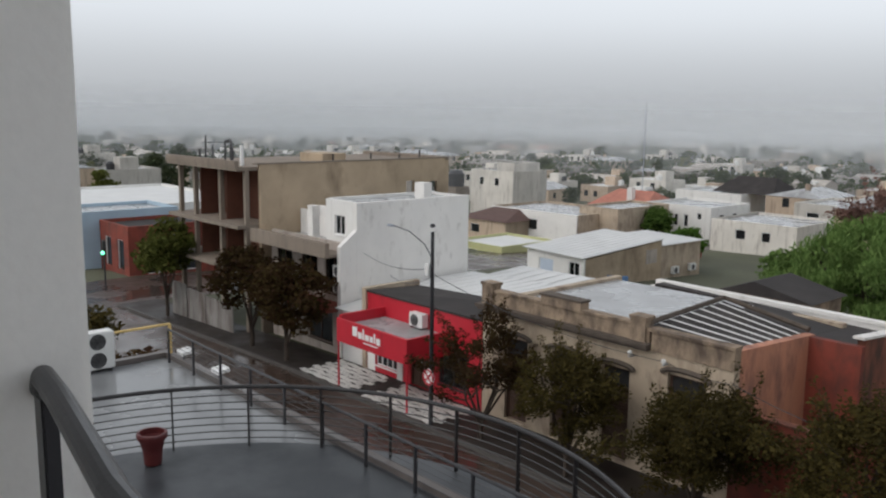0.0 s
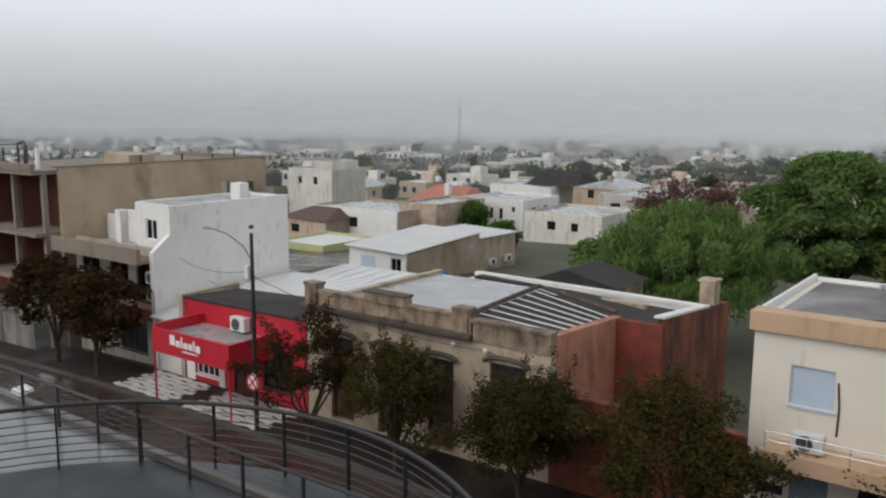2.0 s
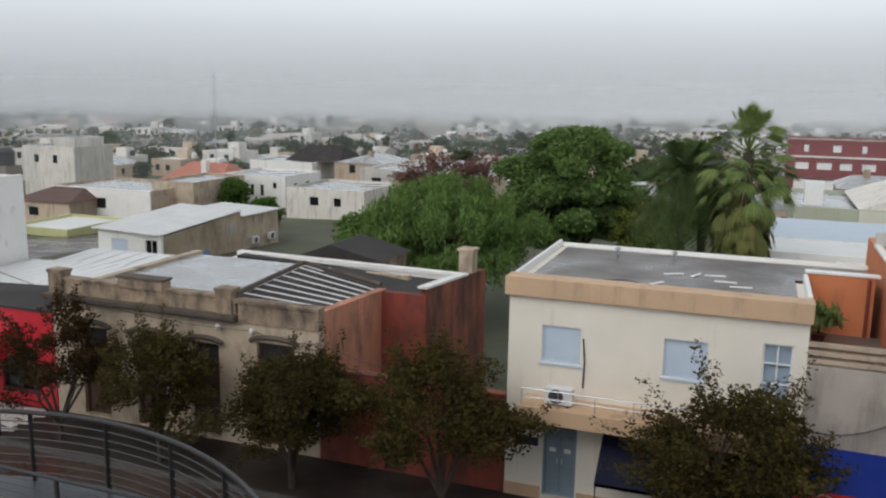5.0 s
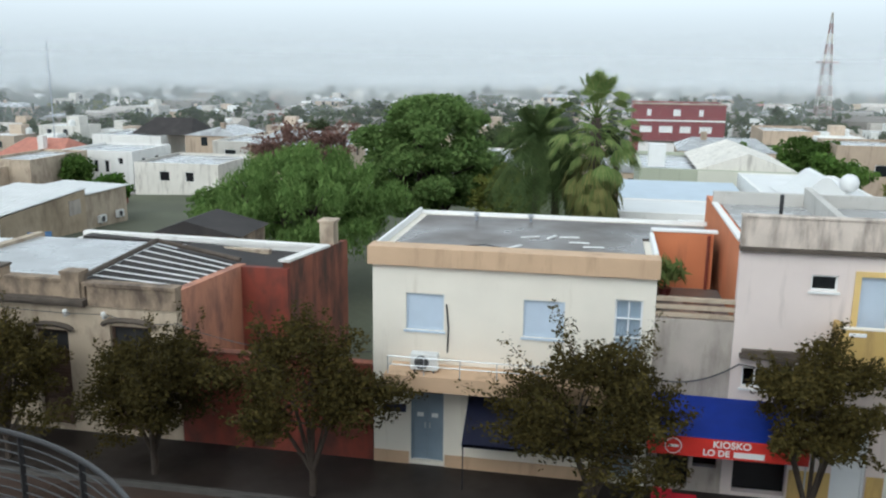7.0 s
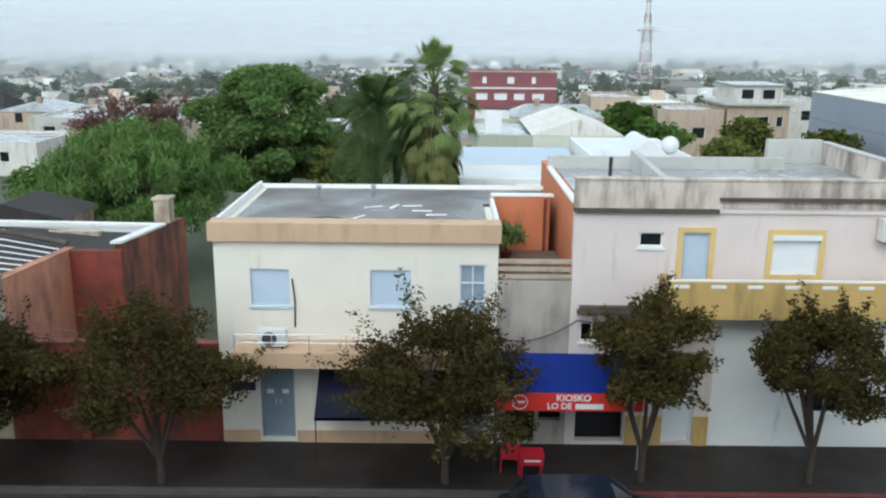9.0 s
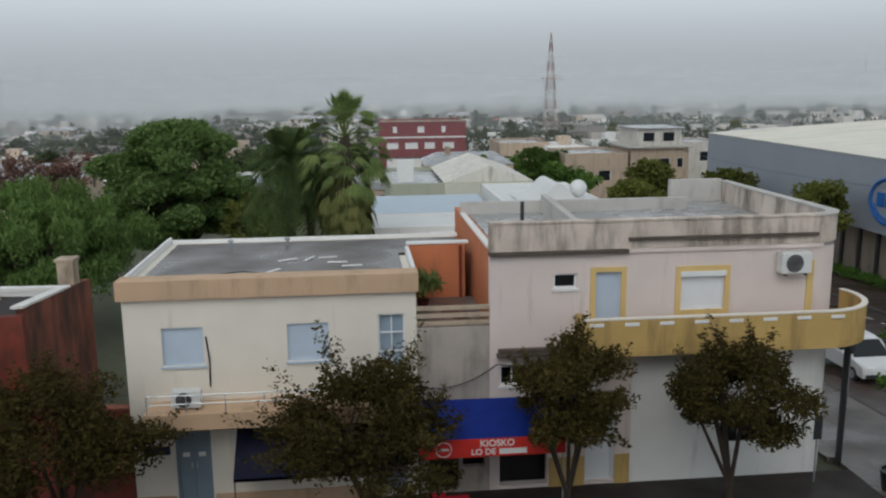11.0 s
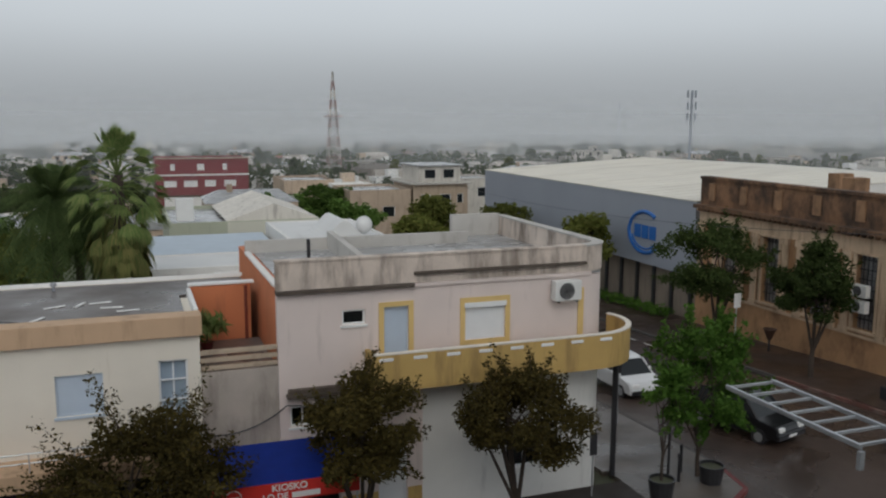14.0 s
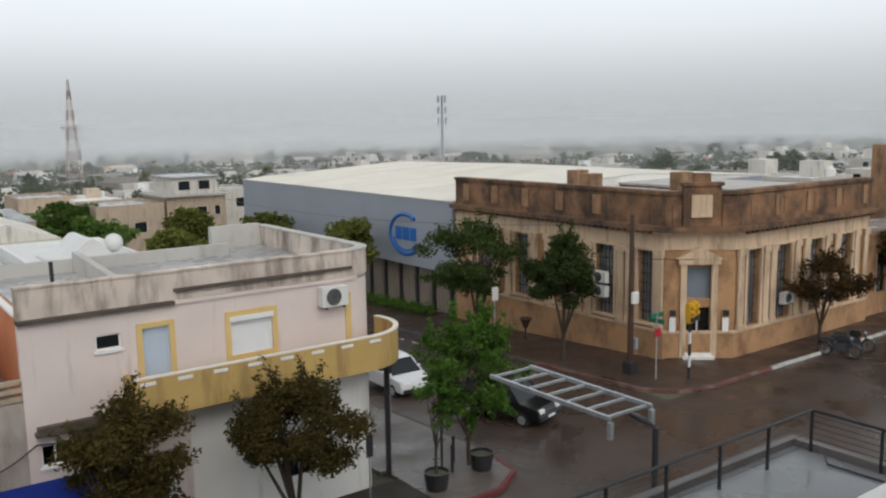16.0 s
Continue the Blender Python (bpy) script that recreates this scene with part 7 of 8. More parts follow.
block("stained beige storey behind", -63.5, -58.0, 78, 88, 0.3, beige_worn, roof_grey, [(-62, -61, -1.6, -0.6)])
rr = block("white house with red tiled hip roof", -75.5, -66.5, 95, 104, -1.7, town_white, roof_grey, [(-72.5, -71.4, -3.4, -2.4), (-69.0, -68.0, -3.2, -2.2)], right=[(97, 98.5, -3.4, -2.4)])
gable_on(rr, -75.5, -66.5, 95, 104, -1.7, 0.4, tile_red, "x")
part("chimney", boxes((-70.4, -69.6, 96.5, 97.3, -0.9, 0.9)), town_white, rr)
block("modern white two-storey house with flat roof", -62.6, -53.6, 90, 99, 0.1, town_white, roof_grey, [(-58.6, -58.0, -2.4, -1.0), (-57.2, -56.6, -2.4, -1.0), (-55.4, -54.8, -1.4, -0.7)], right=[(92, 93, -2, -0.9), (95, 96, -2, -0.9)])
block("low tan wing under a dark roof", -66.0, -62.65, 91, 98, -0.7, town_tan, roof_dark)
w4 = block("white house with dark hipped roof", -72.8, -62.1, 112, 122, -0.2, town_white, roof_grey, [(-70, -68.5, -2.6, -1.4)])
gable_on(w4, -67.5, -58.5, 114, 122, -0.2, 2.0, roof_dark, "x")
block("pale grey house with patchy walls", -49.9, -40.2, 84, 94, -0.3, town_wall, roof_grey, [(-47, -45.8, -2.2, -1.2), (-44, -43, -2.2, -1.2)])
block("pale two-level house among gardens", -47.0, -41.0, 97, 107, 0.9, town_wall, roof_grey, [(-45.5, -44, -1.2, -0.1)])
block("low white sheet-roofed house", -55.5, -46, 66, 76, -1.9, terracotta, roof_white, [(-53, -51.5, -3.6, -2.6)], parapet=0.05)
tk = block("pale two-storey house with roof tank", -103, -93.4, 98, 106, 1.6, town_wall, roof_grey, [(-101, -100, -0.8, 0.4), (-97.5, -96.5, -0.8, 0.4)])
block("pale taller stair block behind", -99, -95, 100, 106, 2.8, town_wall, roof_grey)
wt = thing("water_tank", (-106, 97, -4), "black plastic water tank on a tower", "water tank")
part("stand", boxes((-107.3, -104.5, 96, 99, -6, -1.5)), concrete, wt)
part("tank", lathe([(1.4, -1.5), (1.45, 0.6), (0.9, 1.2), (0.1, 1.25)], (-106, 97.4, 0), 18), steel_dark, wt)
lb = block("long white low shed at the far crossing", -92, -72, 24.5, 40, 2.6, town_white, roof_white, right=[(26, 28, 0.5, 1.5)])
rd = block("red rendered corner shop at the far crossing", -66, -60.5, 23.6, 32, 2.4, terracotta, roof_dark, [(-65, -63.8, -0.9, 1.3), (-62.6, -61.4, -0.9, 1.3)], right=[(25, 26, -1.2, 1.2), (28, 29.2, -1.2, 1.2)])
block("pale blue corner house at the far crossing", -72, -66.1, 21.8, 30, 3.0, mat("pale_blue_render", (0.40, 0.52, 0.62), 0.8, 0.1, 0.5, 10, 0.05), roof_grey, [(-70.5, -69.3, -0.6, 1.4)])
block("white low house beyond the terrace", -40, -27, 1.0, 7.4, 3.4, town_white, roof_white)

# red block, walls and sheds to the north
rb = block("long dark red two-storey building with white windows", 4.2, 19.3, 150, 162, 3.8, mat("oxblood_render", (0.20, 0.025, 0.03), 0.8, 0.1, 0.4, 8, 0.05), roof_grey,
           [(5.4, 7.4, -0.9, 0.2), (8.6, 10.8, -0.9, 0.2), (12.0, 13.8, -0.9, 0.2), (15.2, 17.2, -0.9, 0.2), (6.5, 7.2, 1.9, 3.0), (10.8, 12.0, 1.9, 3.0), (15.0, 15.7, 1.9, 3.0)])
part("string_course", boxes((4.15, 19.35, 149.85, 149.99, 1.0, 1.25)), town_white, rb)
for o in list(rb.children_recursive):
    if o.name.startswith("pane"):
        o.data.materials[0] = white_trim
part("roof_parapet", boxes((4.1, 19.4, 149.8, 150.2, 3.803, 4.0)), town_tan, rb)
ww = thing("boundary_wall", (11, 112, -5), "long pale stained boundary wall", "wall")
part("wall", prism([(4, 112), (20, 110), (20, 110.3), (4, 112.3)], -6, 0.9), white_worn, ww)
part("coping", prism([(3.9, 111.9), (20.1, 109.9), (20.1, 110.4), (3.9, 112.4)], 0.903, 1.05), ledge_dark, ww)
ol = block("olive and cream gabled hall", 2.4, 13.0, 62, 74, 3.5, mat("pale_olive_render", (0.42, 0.44, 0.34), 0.85, 0.08, 0.4, 10, 0.05, (0.3, 0.3, 0.24), 0.2), roof_grey)
part("cream_wall", boxes((6.4, 13.0, 61.93, 61.99, -2, 3.45)), mat("cream_wall", (0.62, 0.61, 0.52), 0.85, 0.08, 0.4, 10, 0.05), ol)
gable_on(ol, 6.4, 13.0, 62.2, 73.8, 3.503, 4.7, town_wall, "y", "gable_roof", 0.05)
part("chimney", boxes((3.0, 4.2, 63, 64, 3.5, 5.1)), white_trim, ol)
lb2 = block("low block with pale blue sheet roof", 1.0, 7.4, 47.4, 53.3, 3.55, white_worn, roof_grey)
part("sheet_roof", quad_slab([(0.8, 47.2, 3.62), (7.6, 47.2, 3.62), (7.6, 53.5, 3.78), (0.8, 53.5, 3.78)], 0.06), mat("pale_blue_sheet", (0.42, 0.50, 0.58), 0.4, 0.08), lb2)
block("low block with white flat roof", -1.0, 6.2, 42.6, 47.1, 3.62, white_worn, roof_white, parapet=0.05)
block("low pale block behind the pink house", 3.4, 13.2, 30, 39.5, 3.9, white_worn, roof_grey)
dm = block("white studio with a curved roof vault", 7.9, 13.4, 44, 54, 4.35, white, roof_white, parapet=0.05)
hump = [(8.8, 44.6, 4.35)] + [(9.0 + 3.6 * i / 16, 44.6, 4.36 + 1.05 * math.exp(-((i / 16 - 0.48) / 0.22) ** 2)) for i in range(17)] + [(12.8, 44.6, 4.35)]
hb = bmesh.new()
va = [hb.verts.new(p) for p in hump]
vb = [hb.verts.new((p[0], p[1] + 4.0, p[2])) for p in hump]
hb.faces.new(va), hb.faces.new(vb)
for i in range(len(hump)):
    hb.faces.new((va[i], va[(i + 1) % len(hump)], vb[(i + 1) % len(hump)], vb[i]))
part("curved_vault", hb, roof_white, dm)
sp = bmesh.new()
bmesh.ops.create_uvsphere(sp, u_segments=20, v_segments=12, radius=0.48)
bmesh.ops.translate(sp, verts=sp.verts, vec=(12.3, 46.5, 4.9))
part("round_tank", sp, roof_white, dm)
md = block("tan two-storey house with pale eaves", 31.8, 38.8, 97, 105, 2.9, town_tan, roof_grey, [(32.8, 34.0, 0.4, 1.7), (35.2, 36.6, 0.4, 1.7), (37.4, 38.2, 0.6, 1.7)])
part("eave", boxes((31.3, 39.2, 96.5, 105.4, 2.903, 3.1)), town_wall, md)
part("upper_storey", boxes((32.8, 38.2, 98, 104.5, 3.103, 5.0)), town_wall, md)
part("upper_roof", boxes((32.5, 38.5, 97.7, 104.8, 5.003, 5.15)), roof_grey, md)
for a in (33.6, 36.0):
    part("upper_window", boxes((a, a + 1.3, 97.93, 97.99, 3.6, 4.6)), car_glass, md)
block("pale flat-roofed house with stair tower", 39.6, 46, 104, 112, 3.0, town_wall, roof_grey, [(40.5, 41.6, 0.6, 1.8), (43, 44.2, 0.6, 1.8)])
block("small white house beyond the crossing", 25.5, 30.8, 108, 115, 2.0, town_white, roof_white, [(26.5, 27.6, -0.4, 0.8)])
block("tan flat-roofed house with red wall", 24.0, 31.5, 97, 106, 2.4, town_tan, roof_grey, [(25, 26.5, -0.6, 0.6), (28, 29.5, -0.8, 0.4)])
block("tan low house with awning", 20.0, 27.0, 118, 128, 2.2, town_tan, roof_grey, [(21, 22.5, -1.0, 0.4)])

# ---------------------------------------------------------------- large trees and palms
pepper = tree("pepper_tree", (-15.3, 40.5, ground_z(-15, 40)), 7.6, 10.4, 5.8, leaf_willow, "broad weeping pepper tree with fresh green foliage", 95, 42000, 0.15, 0.35, 0.5, 41, 0.55, spread=0.8, limbs=8)
tree("broadleaf_tree", (-11.3, 52.0, ground_z(-11, 52)), 10.3, 12.6, 8.6, leaf_tall, "tall rounded broadleaf tree with dense crown", 92, 52000, 0.15, 0.4, 0.5, 42, spread=1.15, limbs=9)
tree("broadleaf_tree", (-5.6, 50.0, ground_z(-6, 50)), 6.2, 5.0, 4.6, leaf_gold, "smaller yellow-green tree beside the tall one", 40, 6000, 0.17, 0.2, 0.5, 43, spread=0.9)
tree("shrub_tree", (-20.5, 43, ground_z(-20, 43)), 5.2, 4.2, 3.0, leaf_willow, "low fresh green shrub by the rear roofs", 40, 5000, 0.15, 0.15, 0.5, 44, spread=0.8)
tree("autumn_tree", (-22.5, 62, ground_z(-22, 62)), 8.4, 9.0, 4.4, leaf_pink, "sparse pinkish autumn tree with bare twigs", 60, 3600, 0.14, 0.2, 0.5, 45, spread=1.0, limbs=12, sprays=40)
tree("broadleaf_tree", (-41.5, 66, ground_z(-41, 66)), 3.6, 5.0, 2.6, leaf_corner, "low bright green garden tree", 30, 3600, 0.2, 0.2, 0.5, 46, spread=0.8)
tree("broadleaf_tree", (-57, 84, ground_z(-57, 84)), 4.4, 5.4, 3.4, leaf_big, "round dark garden tree", 30, 3600, 0.22, 0.2, 0.5, 47, spread=0.9)
tree("street_tree", (19.2, 58, ground_z(19, 58)), 6.2, 5.5, 4.4, leaf_gold, "yellow-green tree down the side street", 40, 5200, 0.18, 0.2, 0.5, 48, spread=0.9, group="side street trees")
tree("street_tree", (17.0, 70, ground_z(17, 70)), 6.6, 6.5, 4.8, leaf_big, "round green tree down the side street", 40, 5200, 0.2, 0.2, 0.5, 49, spread=1.0, group="side street trees")
tree("street_tree", (23.5, 66, ground_z(23, 66)), 6.8, 6.0, 4.6, leaf_gold, "yellow-green tree across the side street", 40, 5200, 0.2, 0.2, 0.5, 50, spread=1.0, group="side street trees")
tree("street_tree", (27.0, 60, ground_z(27, 60)), 6.4, 5.5, 4.4, leaf_gold, "yellow-green tree against the grey wall", 40, 5200, 0.18, 0.2, 0.5, 51, spread=0.9, group="side street trees")
tree("street_tree", (27.8, 49, ground_z(27, 49)), 6.3, 5.0, 4.0, leaf_gold, "tree before the grey wall", 40, 5200, 0.16, 0.2, 0.5, 52, spread=0.8, group="side street trees")
tree("street_tree", (14.5, 92, ground_z(14, 92)), 6.6, 9.0, 4.8, leaf_big, "dark trees down the side street", 40, 5200, 0.25, 0.2, 0.5, 53, spread=1.2, group="side street trees")
tree("street_tree", (21.5, 100, ground_z(21, 100)), 7.0, 8.0, 5.2, leaf_big, "dark tree far down the side street", 40, 5200, 0.25, 0.2, 0.5, 54, spread=1.2, group="side street trees")


def fan_palm(at, height, label, seed=5):
    """Stout trunk; stiff upright fans on top, arching fans below, a long hanging mantle and a dry skirt."""
    rnd = random.Random(seed)
    r = thing("fan_palm", at, label, "palm tree")
    x, y, z = at
    part("trunk", tube([(x, y, z - 0.2), (x + 0.05, y, z + height * 0.5), (x, y, z + height)], 0.38, 12, r_end=0.24), bark, r)

    def frond(bm, root, az, el, stalk, fan, spread, sag_):
        d = Vector((math.cos(az) * math.cos(el), math.sin(az) * math.cos(el), math.sin(el)))
        tip = root + d * stalk - Vector((0, 0, sag_ * stalk * 0.25))
        tube([root, root + d * stalk * 0.55 + Vector((0, 0, 0.03)), tip], 0.03, 4, bm, 0.014)
        ax = (tip - root).normalized()
        side = Vector((-math.sin(az), math.cos(az), 0))
        roll = rnd.uniform(-0.5, 0.5)
        side = (side * math.cos(roll) + ax.cross(side) * math.sin(roll)).normalized()
        nrm = ax.cross(side)
        n = 17
        for i in range(n):
            a_ = radians(-spread + 2 * spread * i / (n - 1))
            ln = fan * (0.72 + 0.28 * math.cos(a_ * 0.8)) * rnd.uniform(0.9, 1.06)
            out = ax * math.cos(a_) + side * math.sin(a_)
            mid = tip + out * ln * 0.55 + nrm * 0.05 * math.cos(a_) - Vector((0, 0, sag_ * ln * 0.10))
            end = tip + out * ln - Vector((0, 0, sag_ * ln * rnd.uniform(0.35, 0.6)))
            w = (side * math.cos(a_) - ax * math.sin(a_)) * fan * 0.055
            v = [bm.verts.new(p) for p in (tip, mid + w, end, mid - w)]
            bm.faces.new((v[0], v[1], v[2], v[3]))

    head = Vector((x, y, z + height))
    top = bmesh.new()
    for i in range(22):
        t = i / 21
        frond(top, head, i * 2.39996 + rnd.uniform(-0.25, 0.25), radians(88 - 66 * t) + rnd.uniform(-0.1, 0.1), rnd.uniform(1.25, 1.7), 0.72, 70, 0.1 + 0.3 * t)
    part("upright_fronds", top, leaf_palm, r, "stiff green fan leaves")
    arch = bmesh.new()
    for i in range(38):
        t = i / 37
        frond(arch, head - Vector((0, 0, 0.2 + 0.6 * t)), i * 2.39996 + 1.0 + rnd.uniform(-0.3, 0.3), radians(24 - 58 * t) + rnd.uniform(-0.15, 0.15), rnd.uniform(1.25, 1.75), 0.8, 58, 0.9)
    part("arching_fronds", arch, leaf_palm, r)
    hang = bmesh.new()
    for i in range(84):
        t = i / 83
        frond(hang, head - Vector((0, 0, 0.9 + 2.3 * t)), i * 2.39996 + 2.0 + rnd.uniform(-0.3, 0.3), radians(-42 - 26 * t) + rnd.uniform(-0.14, 0.14), rnd.uniform(1.15, 1.75), 0.85, 34, 0.9)
    part("hanging_fronds", hang, leaf_mantle, r, "drooping olive fan leaves")
    dry = bmesh.new()
    for i in range(46):
        frond(dry, head - Vector((0, 0, rnd.uniform(2.6, 4.6))), rnd.uniform(0, math.tau), radians(rnd.uniform(-78, -55)), rnd.uniform(0.9, 1.3), 0.8, 30, 0.8)
    part("dry_skirt", dry, leaf_dry, r, "hanging skirt of dry fronds")
    return r


fan_palm((-0.5, 40.0, ground_z(0, 40)), 9.2, "tall fan palm with a skirt of dry fronds")


def feather_palm(at, height, label, n=34, reach=2.6, seed=9):
    rnd = random.Random(seed)
    r = thing("feather_palm", at, label, "palm tree")
    x, y, z = at
    part("trunk", tube([(x, y, z - 0.2), (x, y, z + height)], 0.25, 10, r_end=0.2), bark, r)
    bm = bmesh.new()
    for i in range(n):
        az, el = rnd.uniform(0, math.tau), rnd.uniform(-0.55, 1.35)
        d = Vector((math.cos(az) * math.cos(el), math.sin(az) * math.cos(el), math.sin(el)))
        pts = [Vector((x, y, z + height)) + d * reach * t - Vector((0, 0, 1.7 * t * t * (1.2 - el * 0.5))) for t in (0, 0.25, 0.5, 0.75, 1.0)]
        tube(pts, 0.03, 4, bm, 0.01)
        for a, b in zip(pts, pts[1:]):
            ax = (b - a).normalized()
            side = ax.cross(Vector((0, 0, 1))).normalized()
            for k in range(6):
                p = a.lerp(b, k / 6)
                for sgn in (-1, 1):
                    e = p + side * sgn * 0.5 + ax * 0.22 - Vector((0, 0, 0.28))
                    v = [bm.verts.new(q) for q in (p - ax * 0.03, p + ax * 0.03, e)]
                    bm.faces.new(v)
    part("fronds", bm, leaf_feather, r)
    return r


feather_palm((-3.3, 42.5, ground_z(-3, 42)), 8.0, "dark feather palm beside the fan palm", 130, 2.7, 9)
feather_palm((-2.4, 43.5, ground_z(-2, 43)), 6.2, "lower dark feather palm", 110, 2.5, 10)

# ---------------------------------------------------------------- masts
lt = thing("lattice_mast", (50.3, 220, ground_z(50, 220)), "red and white lattice radio mast in the haze", "radio mast")
mast_red = mat("faded_mast_red", (0.30, 0.19, 0.175), 0.7)
base_z, top_z = ground_z(50, 220) - 0.5, 22.4
levels = 12
for k in range(levels):
    bm = bmesh.new()
    z0, z1 = base_z + (top_z - base_z) * k / levels, base_z + (top_z - base_z) * (k + 1) / levels
    h0, h1_ = 1.9 * (1 - k / levels) + 0.12, 1.9 * (1 - (k + 1) / levels) + 0.12
    cs0 = [(50.3 + sx * h0, 220 + sy * h0, z0) for sx, sy in ((-1, -1), (1, -1), (1, 1), (-1, 1))]
    cs1 = [(50.3 + sx * h1_, 220 + sy * h1_, z1) for sx, sy in ((-1, -1), (1, -1), (1, 1), (-1, 1))]
    for i in range(4):
        j = (i + 1) % 4
        tube([cs0[i], cs1[i]], 0.085, 4, bm), tube([cs0[i], cs1[j]], 0.045, 4, bm), tube([cs0[j], cs1[i]], 0.045, 4, bm), tube([cs1[i], cs1[j]], 0.045, 4, bm)
    part("section", bm, mast_red if k % 2 == 0 else town_wall, lt)
part("platform", boxes((48.2, 52.4, 218, 222, 10.9, 11.2)), mast_red, lt)
for x, y, top, lab in ((146.0, 200, 18.2, "cell mast with antenna clusters in the haze"), (123.3, 200, 15.0, "thin guyed mast in the haze"), (-88.0, 125, 12.8, "thin antenna mast behind the concrete frame")):
    c = thing("cell_mast", (x, y, ground_z(x, y)), lab, "mast")
    part("pole", tube([(x, y, ground_z(x, y) - 0.3), (x, y, top)], 0.45 if x > 130 else 0.1, 8, r_end=0.3 if x > 130 else 0.05), grey_paint, c)
    if x > 130:
        for k, z in enumerate((top - 0.8, top - 4.0, top - 7.0)):
            for a in range(3):
                dx, dy = 1.2 * math.cos(a * 2.1 + k), 1.2 * math.sin(a * 2.1 + k)
                part("antenna", box(x + dx - 0.2, x + dx + 0.2, y + dy - 0.2, y + dy + 0.2, z - 1.0, z + 1.0), grey_paint, c)
                part("arm", tube([(x, y, z), (x + dx, y + dy, z)], 0.07, 5), galv, c)


# ---------------------------------------------------------------- the town beyond
def town_house(kind, seed):
    """A small house at the origin, street side towards -y, to be copied about."""
    rnd = random.Random(seed)
    w, d, h = rnd.uniform(5.5, 9.5), rnd.uniform(6, 10), rnd.choice((2.8, 3.0, 3.3, 3.3, 5.4, 5.8))
    wall = rnd.choice((town_white, town_white, town_wall, town_tan))
    r = thing("town_house", (0, 0, 0), {"flat": "small rendered town house with flat roof", "gable": "small town house with pitched sheet roof", "tile": "small town house with red tiled roof", "white": "small town house with white flat roof"}[kind], "house", "town houses")
    holes = [(x, x + 1.1, z, z + 1.2) for z in ([1.0] if h < 5 else [1.0, 4.0]) for x in np.arange(-w / 2 + 0.9, w / 2 - 1.6, 2.5)]
    holes = [tuple(float(v) for v in q) for q in holes]
    part("wall", wall_y(-w / 2, w / 2, -2.5, h, 0, 0.2, holes), wall, r)
    sides = [(float(y), float(y) + 1.0, 1.0 if h < 5 else 4.0, 2.1 if h < 5 else 5.2) for y in np.arange(1.6, d - 2, 3.2)]
    part("wall", wall_x(0.205, d, -2.5, h, w / 2 - 0.2, w / 2, sides), wall, r)
    part("wall", wall_x(0.205, d, -2.5, h, -w / 2, -w / 2 + 0.2, sides), wall, r)
    part("wall", boxes((-w / 2 + 0.205, w / 2 - 0.205, d - 0.2, d, -2.5, h)), wall, r)
    for q in holes:
        part("window", boxes((q[0], q[1], 0.12, 0.14, q[2], q[3])), car_glass, r)
    for q in sides:
        part("window", boxes((w / 2 - 0.14, w / 2 - 0.12, q[0], q[1], q[2], q[3])), car_glass, r)
        part("window", boxes((-w / 2 + 0.12, -w / 2 + 0.14, q[0], q[1], q[2], q[3])), car_glass, r)
    if kind in ("flat", "white"):
        part("roof", boxes((-w / 2 + 0.2, w / 2 - 0.2, 0.2, d - 0.2, h - 0.3, h - 0.2)), roof_white if kind == "white" else roof_grey, r)
        part("stair_head", boxes((-1.2, 1.4, d * 0.55, d * 0.55 + 2.4, h - 0.2, h + 1.6)), wall, r)
        part("water_tank", lathe([(0.55, 0), (0.6, 0.9), (0.3, 1.2), (0.05, 1.25)], (w * 0.28, d * 0.7, h - 0.2), 12), rnd.choice((plastic_w, steel_dark)), r)
    else:
        gable_on(r, -w / 2, w / 2, 0, d, h, h + rnd.uniform(0.8, 1.4), tile_red if kind == "tile" else rnd.choice((roof_grey, roof_dark, roof_grey)), rnd.choice("xy"), "roof", 0.15)
        part("chimney", boxes((-w / 4, -w / 4 + 0.6, d * 0.4, d * 0.4 + 0.6, h, h + 1.7)), wall, r)
    return r


rnd = random.Random(2024)
taken = [(-56, 58, 20), (-70, 82, 16), (-58, 95, 14), (-70, 115, 14), (-44, 92, 14), (-98, 100, 14), (-42, 56, 13), (10, 58, 26), (12, 155, 14), (12, 111, 12), (45, 56, 26), (36, 102, 15), (24, 122, 9),
         (-12, 46, 17), (-22, 62, 8), (50, 220, 6), (146, 200, 5), (-80, 30, 18)]


def free(x, y, rad):
    if 14 < x < 30 and y < 140:
        return False
    return all((x - a) ** 2 + (y - b) ** 2 > (c + rad) ** 2 for a, b, c in taken)


protos = [town_house(k, 300 + i) for i, k in enumerate(("flat", "white", "gable", "flat", "tile", "white", "gable", "flat", "white", "flat", "white", "gable"))]
spots = []
tries = 0
while len(spots) < 298 and tries < 20000:
    tries += 1
    ang = radians(rnd.uniform(-66, 78))
    dist = 72 + 350 * rnd.random() ** 1.2
    x, y = -math.sin(ang) * dist, math.cos(ang) * dist
    if y < 30 and x > 0 or y < 24:
        continue
    if free(x, y, 4.6):
        spots.append((x, y))
        taken.append((x, y, 4.6))
for i, (x, y) in enumerate(spots):
    p = protos[i % len(protos)]
    m = pose(x, y, ground_z(x, y), 0, 0, rnd.choice((0, 0, 90, -90, 0)) + rnd.uniform(-2, 2))
    if i < len(protos):
        p.matrix_basis = m
    else:
        copy_thing(p, m)


